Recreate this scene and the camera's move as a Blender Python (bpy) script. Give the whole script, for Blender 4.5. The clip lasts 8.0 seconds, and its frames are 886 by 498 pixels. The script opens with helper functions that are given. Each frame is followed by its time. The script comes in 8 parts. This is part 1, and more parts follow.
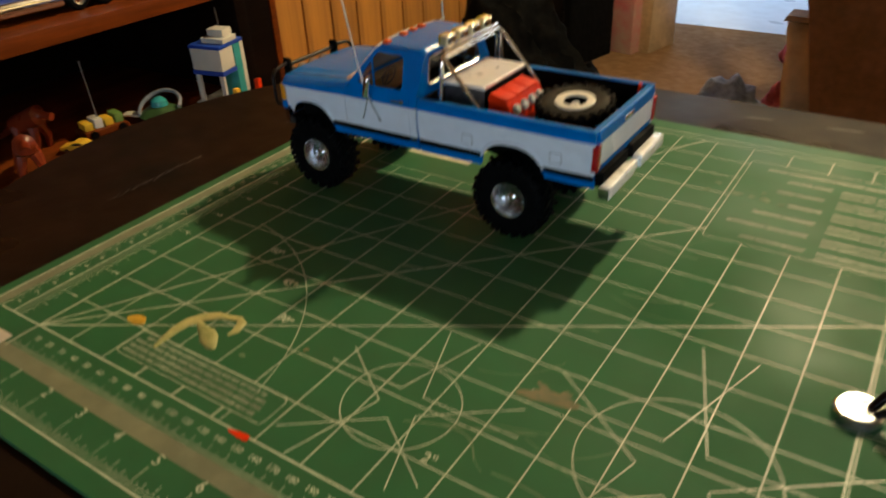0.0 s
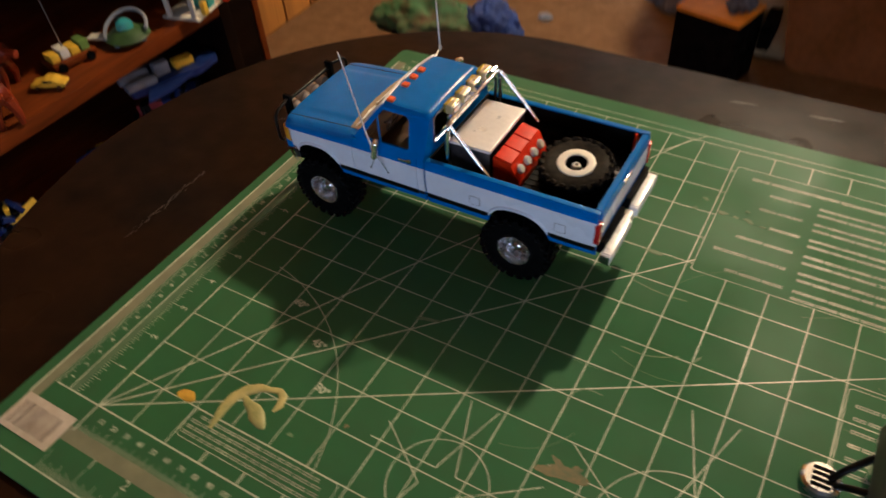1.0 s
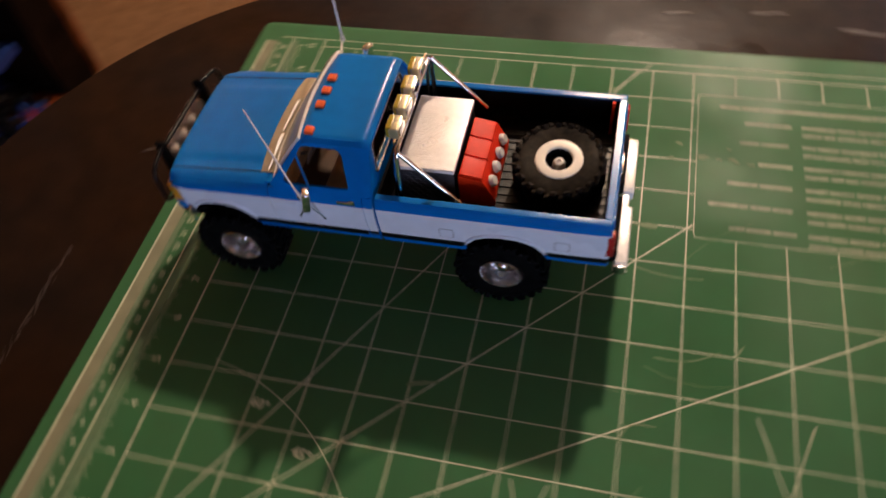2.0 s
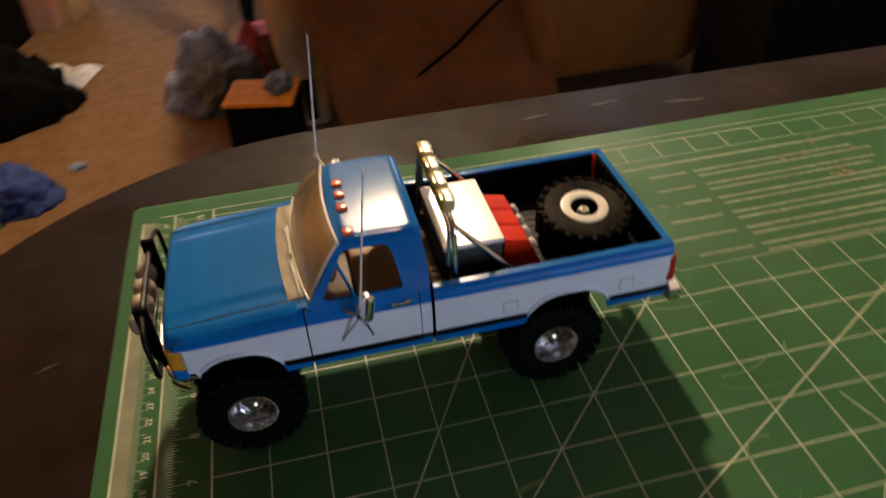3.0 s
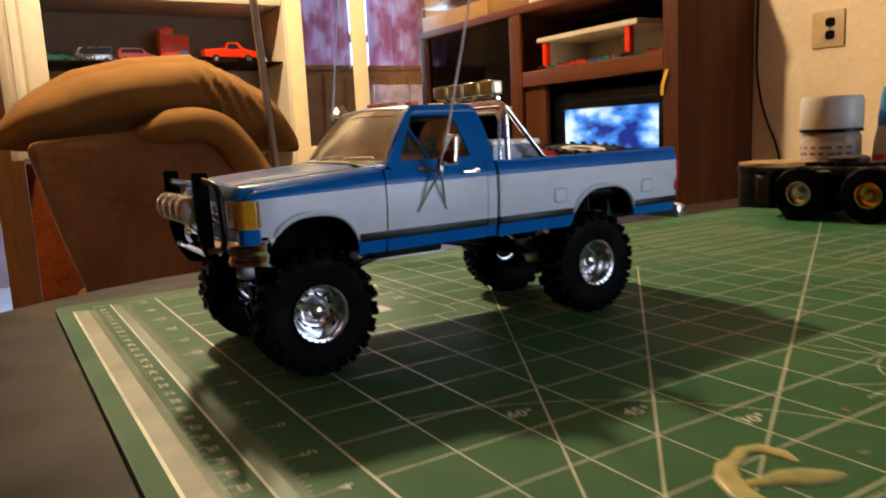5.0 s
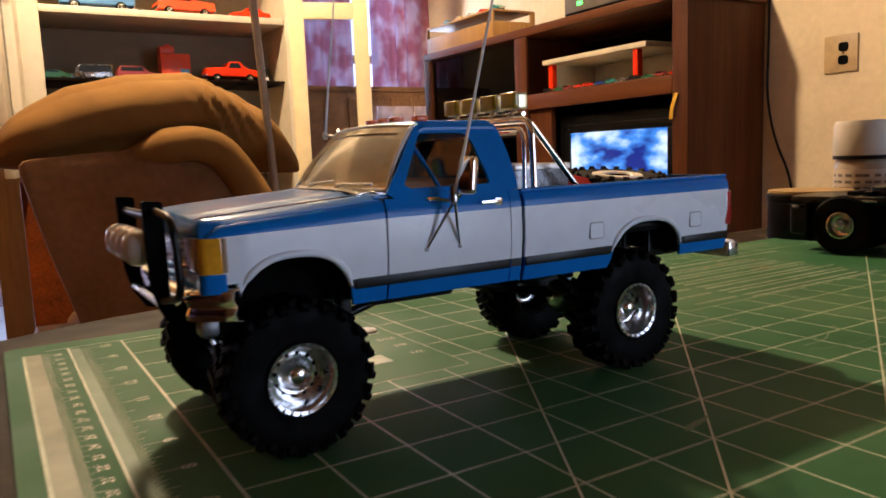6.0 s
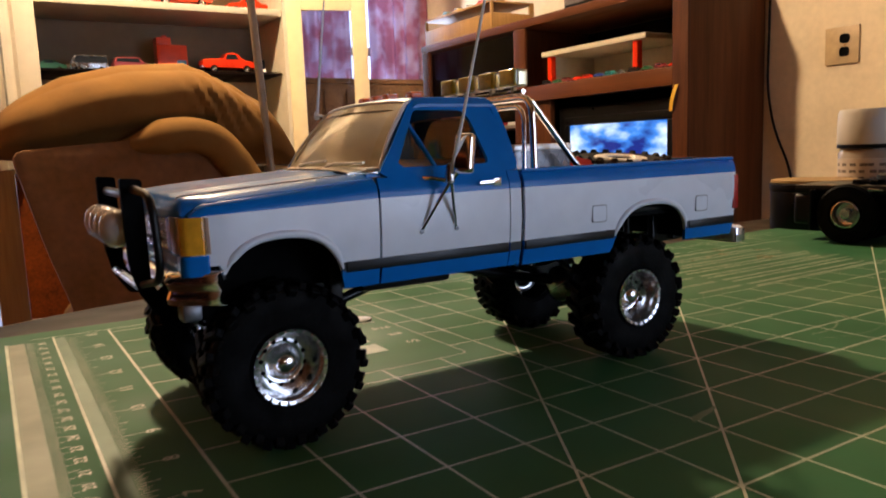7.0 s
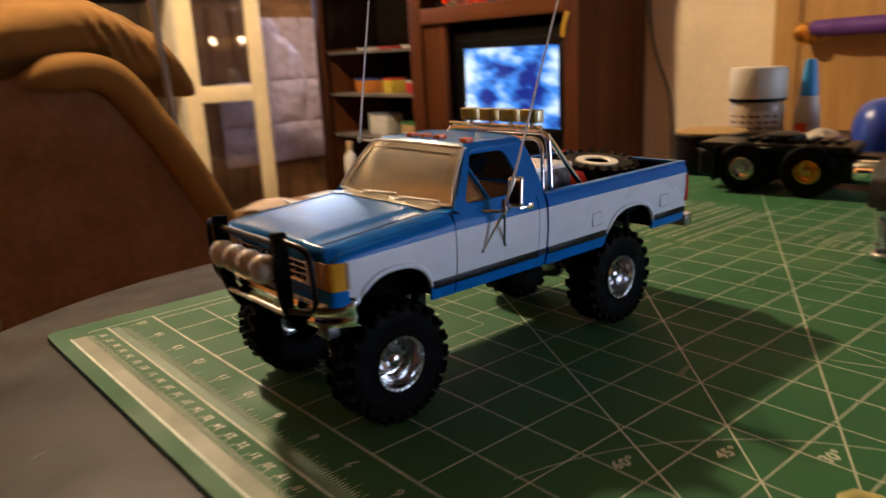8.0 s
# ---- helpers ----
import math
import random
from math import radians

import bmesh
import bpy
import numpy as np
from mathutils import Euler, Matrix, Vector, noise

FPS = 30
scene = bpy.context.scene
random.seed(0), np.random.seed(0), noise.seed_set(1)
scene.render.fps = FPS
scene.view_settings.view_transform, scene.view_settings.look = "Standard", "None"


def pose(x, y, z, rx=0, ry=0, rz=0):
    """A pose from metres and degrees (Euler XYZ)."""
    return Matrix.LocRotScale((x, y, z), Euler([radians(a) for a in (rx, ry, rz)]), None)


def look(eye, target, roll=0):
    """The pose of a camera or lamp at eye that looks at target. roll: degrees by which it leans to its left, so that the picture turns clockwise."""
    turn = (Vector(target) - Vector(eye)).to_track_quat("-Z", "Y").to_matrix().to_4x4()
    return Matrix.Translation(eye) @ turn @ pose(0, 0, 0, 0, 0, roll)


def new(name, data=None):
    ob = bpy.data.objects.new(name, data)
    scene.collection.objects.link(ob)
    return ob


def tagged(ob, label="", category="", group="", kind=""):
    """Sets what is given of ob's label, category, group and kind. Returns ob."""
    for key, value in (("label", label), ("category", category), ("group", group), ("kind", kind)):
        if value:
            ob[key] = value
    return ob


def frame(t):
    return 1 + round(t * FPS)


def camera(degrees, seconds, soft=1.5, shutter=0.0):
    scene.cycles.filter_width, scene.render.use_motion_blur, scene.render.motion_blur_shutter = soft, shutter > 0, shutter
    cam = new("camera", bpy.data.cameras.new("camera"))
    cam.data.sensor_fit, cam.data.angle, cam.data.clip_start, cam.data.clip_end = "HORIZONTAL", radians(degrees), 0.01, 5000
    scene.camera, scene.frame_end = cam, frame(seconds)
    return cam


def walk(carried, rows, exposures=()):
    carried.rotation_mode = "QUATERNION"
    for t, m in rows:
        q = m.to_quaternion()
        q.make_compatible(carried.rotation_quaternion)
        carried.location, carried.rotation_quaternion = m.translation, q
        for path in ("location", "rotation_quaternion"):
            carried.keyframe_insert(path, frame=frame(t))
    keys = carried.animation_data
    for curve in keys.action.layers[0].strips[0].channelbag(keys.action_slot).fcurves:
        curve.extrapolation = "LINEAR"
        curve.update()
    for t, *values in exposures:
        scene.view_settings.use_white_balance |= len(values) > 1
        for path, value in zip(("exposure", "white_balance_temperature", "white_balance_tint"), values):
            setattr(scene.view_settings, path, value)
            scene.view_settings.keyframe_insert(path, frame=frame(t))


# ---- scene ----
cam = camera(61.7, 8.0, soft=1.7, shutter=0.9)
PATH = [
    (0, (0.343, -0.133, 0.219), (-0.633, 1.269, -0.821), -2.8),
    (0.5, (0.334, -0.132, 0.279), (-0.543, 1.243, -0.88), -1.4),
    (1, (0.301, -0.097, 0.341), (-0.481, 1.099, -1.058), -4.6),
    (1.5, (0.258, -0.062, 0.356), (-0.409, 1.044, -1.171), -6.5),
    (2, (0.209, -0.012, 0.33), (-0.2, 1.112, -1.272), -8.9),
    (2.2, (0.166, -0.012, 0.322), (-0.068, 1.252, -1.209), -6.9),
    (3.3, (0.042, -0.039, 0.253), (0.505, 1.496, -0.943), -2.2),
    (3.5, (0.025, -0.039, 0.235), (0.586, 1.495, -0.92), -1.9),
    (4, (-0.024, -0.048, 0.179), (0.794, 1.555, -0.693), -1.0),
    (4.5, (-0.068, -0.076, 0.128), (0.938, 1.555, -0.445), -2.5),
    (5, (-0.076, -0.063, 0.087), (0.95, 1.626, -0.222), -2.9),
    (6.5, (-0.041, -0.003, 0.087), (0.99, 1.693, -0.161), -2.2),
    (7, (-0.044, -0.005, 0.082), (0.987, 1.688, -0.185), -2.2),
    (7.5, (-0.076, -0.018, 0.102), (1.025, 1.609, -0.275), -3.1),
    (8, (-0.128, -0.018, 0.134), (1.118, 1.46, -0.376), -2.9),
]
walk(cam, [(t, look(eye, target, roll)) for t, eye, target, roll in PATH], [(0, 0, 6250, 0), (0.5, -0.03, 6200, 7), (1, 0, 5750, 15), (1.5, 0, 5500, 22), (2.2, 0, 5900, 27), (3.3, -0.1, 6250, 12), (4.0, -0.1, 6350, 11), (4.5, 0.06, 6400, 9), (5.2, 0.06, 6270, 14), (6.5, 0.06, 6230, 17), (7, 0.04, 6230, 17), (8, 0.02, 6200, 15)])

# ---- world and light ----
world = bpy.data.worlds.new("world")
scene.world = world
world.use_nodes = True
wn = world.node_tree.nodes
sky = wn.new("ShaderNodeTexSky")
sky.sky_type, sky.sun_disc = "NISHITA", False
sky.sun_elevation, sky.sun_rotation = radians(25), radians(200)
world.node_tree.links.new(sky.outputs[0], wn["Background"].inputs[0])
wn["Background"].inputs[1].default_value = 0.08


def lamp(name, kind, m, watts, colour, size=0.1, size_y=None):
    data = bpy.data.lights.new(name, kind)
    data.energy, data.color = watts, colour
    if kind == "AREA":
        data.shape, data.size, data.size_y = "RECTANGLE", size, size_y or size
    else:
        data.shadow_soft_size = size
    ob = new(name, data)
    ob.matrix_world = m
    return ob


WARM, COOL = (1.0, 0.77, 0.47), (0.66, 0.80, 1.0)
CEILING_LAMP = (0.30, 1.78, 1.46)
lamp("ceiling_bulb", "POINT", pose(*CEILING_LAMP), 158, WARM, 0.06)
lamp("south_window_sky", "AREA", look((1.15, -1.72, 0.26), (0.12, 0.1, 0.08)), 15.0, COOL, 1.1, 0.9)
lamp("north_window_sky", "AREA", look((1.66, 3.12, 0.55), (1.2, 1.6, 0.2)), 7, COOL, 0.5, 0.9)
# added fill lamp that brightens the far room, which has no window
lamp("far_room_fill", "AREA", look((-1.1, 4.3, 0.35), (-0.3, 4.2, -0.75)), 36, COOL, 1.2, 1.0)

# ---- materials ----


def material(name, colour, rough=0.5, metal=0.0, vary=0.15, grain=40.0, bump=0.0, spots=0.0, coat=0.0, tint=None, wood=None, emit=None, per_object=0.0, spec=0.5):
    """A surface with variation at two scales, wear in the gloss and fine relief; grain counts per metre."""
    m = bpy.data.materials.new(name)
    m.use_nodes = True
    nt = m.node_tree
    n, l = nt.nodes, nt.links
    b = n["Principled BSDF"]
    b.inputs["Metallic"].default_value = metal
    b.inputs["Specular IOR Level"].default_value = spec
    if coat:
        b.inputs["Coat Weight"].default_value, b.inputs["Coat Roughness"].default_value = coat, 0.06
    geo = n.new("ShaderNodeTexCoord")
    src = geo.outputs["Object"]
    if wood:
        mp = n.new("ShaderNodeMapping")
        mp.inputs["Scale"].default_value = wood
        l.new(src, mp.inputs["Vector"])
        src = mp.outputs[0]
    fine, broad = n.new("ShaderNodeTexNoise"), n.new("ShaderNodeTexNoise")
    fine.inputs["Scale"].default_value, fine.inputs["Detail"].default_value = grain, 6
    broad.inputs["Scale"].default_value, broad.inputs["Detail"].default_value = grain / 7, 3
    l.new(src, fine.inputs["Vector"])
    l.new(src, broad.inputs["Vector"])
    mix = n.new("ShaderNodeMath")
    mix.operation = "ADD"
    l.new(fine.outputs[0], mix.inputs[0])
    l.new(broad.outputs[0], mix.inputs[1])
    ramp = n.new("ShaderNodeMapRange")
    ramp.inputs[1].default_value, ramp.inputs[2].default_value = 0.65, 1.35
    ramp.inputs[3].default_value, ramp.inputs[4].default_value = 0.0, 1.0
    l.new(mix.outputs[0], ramp.inputs[0])
    cm = n.new("ShaderNodeMix")
    cm.data_type = "RGBA"
    other = tint or tuple(c * (1 - 2.2 * vary) for c in colour)
    cm.inputs[6].default_value = (*[min(1, c * (1 + vary)) for c in colour], 1)
    cm.inputs[7].default_value = (*[max(0, c) for c in other], 1)
    l.new(ramp.outputs[0], cm.inputs[0])
    out = cm.outputs[2]
    if per_object:
        info = n.new("ShaderNodeObjectInfo")
        hsv = n.new("ShaderNodeHueSaturation")
        r2 = n.new("ShaderNodeMapRange")
        r2.inputs[3].default_value, r2.inputs[4].default_value = 1 - per_object, 1 + per_object
        l.new(info.outputs["Random"], r2.inputs[0])
        l.new(r2.outputs[0], hsv.inputs["Value"])
        l.new(out, hsv.inputs["Color"])
        out = hsv.outputs[0]
    l.new(out, b.inputs["Base Color"])
    rr = n.new("ShaderNodeMapRange")
    rr.inputs[1].default_value, rr.inputs[2].default_value = 0.3, 0.7
    rr.inputs[3].default_value, rr.inputs[4].default_value = max(0.02, rough * (1 - 0.25 - spots)), min(1, rough * (1.2 + spots))
    l.new(broad.outputs[0], rr.inputs[0])
    l.new(rr.outputs[0], b.inputs["Roughness"])
    if bump:
        bp = n.new("ShaderNodeBump")
        bp.inputs["Strength"].default_value, bp.inputs["Distance"].default_value = min(1, bump), 0.35 / grain
        l.new(fine.outputs[0], bp.inputs["Height"])
        l.new(bp.outputs[0], b.inputs["Normal"])
    if emit:
        b.inputs["Emission Color"].default_value = (*emit[0], 1)
        b.inputs["Emission Strength"].default_value = emit[1]
    return m


def glass(name, tint=(0.9, 0.92, 0.9), gloss=0.08, ior=1.45, rough=0.03, haze=0.0, sheen=0.0):
    """A thin clear pane: it lets light straight through, mirrors a little and may carry a cream haze and a broad sheen.
    """
    m = bpy.data.materials.new(name)
    m.use_nodes = True
    n, l = m.node_tree.nodes, m.node_tree.links
    n.remove(n["Principled BSDF"])
    t, g, f, mx = n.new("ShaderNodeBsdfTransparent"), n.new("ShaderNodeBsdfGlossy"), n.new("ShaderNodeFresnel"), n.new("ShaderNodeMixShader")
    t.inputs[0].default_value = (*tint, 1)
    g.inputs["Roughness"].default_value = rough
    g.inputs["Color"].default_value = (1, 1, 1, 1)
    f.inputs[0].default_value = ior
    add = n.new("ShaderNodeMath")
    add.operation, add.inputs[1].default_value = "ADD", gloss
    l.new(f.outputs[0], add.inputs[0])
    l.new(add.outputs[0], mx.inputs[0])
    l.new(t.outputs[0], mx.inputs[1])
    l.new(g.outputs[0], mx.inputs[2])
    out = mx.outputs[0]
    if sheen:
        g2, sm = n.new("ShaderNodeBsdfGlossy"), n.new("ShaderNodeMixShader")
        g2.inputs["Roughness"].default_value = 0.28
        sm.inputs[0].default_value = sheen
        l.new(out, sm.inputs[1])
        l.new(g2.outputs[0], sm.inputs[2])
        out = sm.outputs[0]
    if haze:
        d, hz, ns, rg = n.new("ShaderNodeBsdfDiffuse"), n.new("ShaderNodeMixShader"), n.new("ShaderNodeTexNoise"), n.new("ShaderNodeMapRange")
        d.inputs[0].default_value = (0.95, 0.82, 0.55, 1)
        ns.inputs["Scale"].default_value, ns.inputs["Detail"].default_value = 2.5, 2
        rg.inputs[1].default_value, rg.inputs[2].default_value = 0.3, 0.7
        rg.inputs[3].default_value, rg.inputs[4].default_value = haze * 0.6, haze * 1.4
        l.new(ns.outputs[0], rg.inputs[0])
        l.new(rg.outputs[0], hz.inputs[0])
        l.new(out, hz.inputs[1])
        l.new(d.outputs[0], hz.inputs[2])
        out = hz.outputs[0]
    l.new(out, n["Material Output"].inputs[0])
    return m


BLUE = material("blue_model_paint", (0.003, 0.148, 0.51), 0.5, vary=0.06, grain=120, spots=0.2, coat=0.80, spec=0.03)
BLUE.node_tree.nodes["Principled BSDF"].inputs["Coat Roughness"].default_value = 0.20
BLUE.node_tree.nodes["Principled BSDF"].inputs["Coat IOR"].default_value = 1.3
WHITE = material("white_model_paint", (0.71, 0.76, 0.85), 0.36, vary=0.04, grain=120, spots=0.2)
BLACK = material("black_model_plastic", (0.003, 0.003, 0.0033), 0.36, vary=0.3, grain=300, bump=0.05, spec=0.22)
BLACK_MATT = material("matt_black_underbody", (0.003, 0.003, 0.003), 0.85, vary=0.3, grain=300, spec=0.06)
RUBBER = material("black_tyre_rubber", (0.003, 0.003, 0.0032), 0.62, vary=0.35, grain=900, bump=0.25, spec=0.06)
DUSTY_LIT_RUBBER = material("dusty_lit_tyre_top", (0.020, 0.015, 0.009), 0.75, vary=0.5, grain=260, bump=0.25, spec=0.12)
CHROME = material("chrome_plating", (0.90, 0.90, 0.91), 0.12, 1.0, vary=0.06, grain=200, spots=0.4)
WORN_CHROME = material("dull_chrome", (0.62, 0.62, 0.64), 0.24, 1.0, vary=0.12, grain=300, spots=0.4)
CHECKER = material("aluminium_checker_plate", (0.93, 0.90, 0.87), 0.36, 0.30, vary=0.05, grain=400, spec=0.9)
DARK_PLATE = material("dark_steel_plate", (0.16, 0.16, 0.17), 0.35, 0.85, vary=0.2, grain=300)
# near-white base stands in for lamp glare on a chrome bumper
BUMPER = material("glare_white_bumper", (0.93, 0.92, 0.90), 0.30, 0.15, vary=0.05, grain=300)
LAMP_CHROME = material("bright_satin_plating", (0.80, 0.70, 0.44), 0.30, 0.7, vary=0.06, grain=300)
PALE_METAL = material("pale_grey_aerial", (0.70, 0.68, 0.66), 0.35, vary=0.05, grain=200)
PALE_LENS = material("pale_frosted_lens", (0.62, 0.53, 0.46), 0.16, vary=0.12, grain=400, coat=0.5)
RIM_ALU = material("satin_aluminium", (0.70, 0.70, 0.71), 0.20, 1.0, vary=0.08, grain=300, spots=0.3)
RIM_WHITE = material("cream_painted_rim", (0.88, 0.83, 0.72), 0.4, vary=0.05, grain=200)
AMBER = material("amber_lens", (0.75, 0.34, 0.02), 0.12, vary=0.1, grain=500, coat=0.6)
AMBER_COVER = material("yellow_lamp_cover", (0.36, 0.27, 0.02), 0.22, vary=0.2, grain=300, coat=0.4)
RED_LENS = material("red_lens", (0.40, 0.012, 0.015), 0.15, vary=0.15, grain=500, coat=0.6)
RED_PAINT = material("red_gloss_plastic", (0.72, 0.034, 0.003), 0.45, vary=0.12, grain=150, spec=0.10)
ORANGE_LENS = material("orange_marker_lens", (0.72, 0.12, 0.03), 0.25, vary=0.1, grain=300)
CLEAR = glass("clear_windscreen", (0.97, 0.95, 0.90), 0.05, 1.5, haze=0.17, sheen=0.28)
FROSTED_EDGE = glass("cloudy_clear_plastic", (0.96, 0.92, 0.82), 0.08, 1.5, haze=0.28, sheen=0.16)
SIDE_GLASS = glass("clear_side_glass", (0.96, 0.96, 0.94), 0.04)
HEAD_LENS = material("pinkish_frosted_lens", (0.50, 0.34, 0.24), 0.18, vary=0.12, grain=400, coat=0.5)
TAN = material("tan_interior_plastic", (0.42, 0.25, 0.10), 0.6, vary=0.12, grain=200)
BROWN_IN = material("brown_interior_plastic", (0.09, 0.048, 0.024), 0.6, vary=0.2, grain=200)
SEAM = material("dark_panel_gap", (0.01, 0.014, 0.02), 0.6, vary=0.2, grain=200)
# colour of the unseen south wall, dark to keep bounce light down
BOUNCE_BROWN = material("low_bounce_brown", (0.13, 0.062, 0.024), 0.6, vary=0.2, grain=14, wood=(5, 5, 0.3), spec=0.2)
GOLD = material("gold_plating", (0.80, 0.50, 0.14), 0.2, 1.0, vary=0.1, grain=300)
MAT_GREEN = material("green_cutting_mat_vinyl", (0.027, 0.127, 0.045), 0.72, vary=0.10, grain=60, bump=0.0, spots=0.12, tint=(0.036, 0.118, 0.043), spec=0.30)
PRINT = material("pale_green_print", (0.51, 0.55, 0.40), 0.5, vary=0.18, grain=90)
PRINT_DIM = material("greyish_green_band", (0.200, 0.210, 0.127), 0.6, vary=0.15, grain=70)
PRINT_SMALL = material("fine_pale_print", (0.37, 0.41, 0.29), 0.5, vary=0.25, grain=90)
PRINT_FAINT = material("faint_green_band", (0.085, 0.165, 0.080), 0.6, vary=0.15, grain=70)
GLUE = material("dried_yellow_glue", (0.48, 0.40, 0.15), 0.45, vary=0.3, grain=150, bump=0.3, tint=(0.22, 0.25, 0.08))
GLUE_ORANGE = material("orange_paint_smear", (0.20, 0.12, 0.045), 0.6, vary=0.3, grain=200, tint=(0.08, 0.115, 0.05))
DUST = material("pale_scuff", (0.13, 0.19, 0.09), 0.7, vary=0.15, grain=120, tint=(0.10, 0.17, 0.08))
YELLOW_DRIP = material("yellow_paint_drip", (0.60, 0.36, 0.04), 0.35, vary=0.15, grain=300)
PAPER = material("aged_paper_label", (0.52, 0.47, 0.40), 0.6, vary=0.12, grain=120, tint=(0.36, 0.30, 0.22))
BAR_CODE = material("grey_ink", (0.17, 0.14, 0.12), 0.6, vary=0.2, grain=200)
TABLETOP = material("dark_brown_laminate", (0.0150, 0.0066, 0.0033), 0.5, vary=0.3, grain=55, bump=0.06, spots=0.4, spec=0.08)
SCUFF = material("table_scuff", (0.036, 0.027, 0.021), 0.6, vary=0.5, grain=160, tint=(0.024, 0.016, 0.012))
SHELF_WOOD = material("red_brown_shelf_wood", (0.155, 0.033, 0.005), 0.40, vary=0.2, grain=30, wood=(4, 0.35, 4), tint=(0.060, 0.014, 0.0035), spec=0.10)
# near-black: dark wood, and shelf-interior shade put into the colour
SHELF_DARK = material("dark_wood_and_shade", (0.006, 0.0026, 0.0014), 0.6, vary=0.3, grain=30, wood=(4, 0.4, 4), spec=0.06)
ENT_WOOD = material("brown_cabinet_wood", (0.085, 0.026, 0.0070), 0.5, vary=0.25, grain=22, wood=(5, 5, 0.35), tint=(0.052, 0.014, 0.004), spec=0.15)
ENT_WOOD_H = material("brown_shelf_wood", (0.105, 0.032, 0.0088), 0.5, vary=0.25, grain=22, wood=(5, 0.35, 5), tint=(0.08, 0.023, 0.006), spec=0.25)
PANEL_WOOD = material("honey_pine_panelling", (0.48, 0.215, 0.046), 0.4, vary=0.15, grain=14, wood=(5, 5, 0.25), tint=(0.27, 0.11, 0.028), per_object=0.12)
CARPET = material("tan_carpet", (0.175, 0.097, 0.045), 0.95, vary=0.18, grain=220, bump=0.6, tint=(0.14, 0.076, 0.034), spec=0.1)
WALL = material("cream_wall_paint", (0.72, 0.58, 0.38), 0.75, vary=0.05, grain=60, bump=0.12)
# ceiling stays out of view; its dark tan cuts bounce light
CEIL = material("low_bounce_tan", (0.17, 0.135, 0.09), 0.85, vary=0.06, grain=90, bump=0.3)
TRIM = material("cream_gloss_trim", (0.66, 0.56, 0.36), 0.4, vary=0.06, grain=30)
DOOR_WOOD = material("honey_door_wood", (0.42, 0.24, 0.075), 0.4, vary=0.12, grain=16, wood=(5, 5, 0.3), tint=(0.30, 0.15, 0.045))
WHITE_WOOD = material("white_painted_wood", (0.58, 0.51, 0.38), 0.5, vary=0.06, grain=30)
SUEDE = material("brown_suede", (0.215, 0.106, 0.025), 0.9, vary=0.12, grain=16, bump=0.12, tint=(0.160, 0.076, 0.020), spec=0.15)
SUEDE_BACK = material("dark_brown_backing_cloth", (0.190, 0.076, 0.019), 0.95, vary=0.15, grain=60, bump=0.1)
PANE = glass("window_glass", (0.93, 0.94, 0.95), 0.04)


# ---- building helpers ----
def link(name, mesh, parent=None):
    ob = new(name, mesh)
    ob.parent = parent
    return ob


def part(name, bm, mats, parent=None, label="", smooth=True, angle=38):
    """Links a bmesh as one mesh object, under a thing or a part."""
    bmesh.ops.remove_doubles(bm, verts=bm.verts, dist=1e-7)
    bmesh.ops.recalc_face_normals(bm, faces=bm.faces)
    if smooth:
        for f in bm.faces:
            f.smooth = True
        lim = radians(angle)
        for e in bm.edges:
            e.smooth = len(e.link_faces) == 2 and e.calc_face_angle(0) < lim
    me = bpy.data.meshes.new(name)
    bm.to_mesh(me)
    bm.free()
    for m in mats if isinstance(mats, (list, tuple)) else [mats]:
        me.materials.append(m)
    ob = link(name, me, parent)
    if label:
        ob["label"] = label
    return ob


def thing(name, label, category, at=(0, 0, 0), group="", kind="", turn=0):
    ob = new(name)
    ob.matrix_world = pose(*at, 0, 0, turn)
    ob.empty_display_size = 0.02
    return tagged(ob, label, category, group, kind)


def structure(ob, label, category):
    return tagged(ob, label, category, kind="structure")


def add_box(bm, lo, hi, bevel=0.0, seg=2, m=None, slot=0):
    """A box from corner to corner, with rounded edges, turned by m."""
    c = [(a + b) / 2 for a, b in zip(lo, hi)]
    s = [abs(b - a) for a, b in zip(lo, hi)]
    t = bmesh.new()
    bmesh.ops.create_cube(t, size=1, matrix=Matrix.Translation(c) @ Matrix.Diagonal((*s, 1)))
    if bevel:
        bmesh.ops.bevel(t, geom=t.edges[:], offset=min(bevel, min(s) * 0.45), segments=seg, profile=0.6, affect="EDGES", clamp_overlap=True)
    merge(bm, t, m, slot)
    return bm


def merge(bm, t, m=None, slot=0):
    if m is not None:
        bmesh.ops.transform(t, matrix=m, verts=t.verts)
    for f in t.faces:
        f.material_index = slot
    me = bpy.data.meshes.new("tmp")
    t.to_mesh(me)
    t.free()
    bm.from_mesh(me)
    bpy.data.meshes.remove(me)


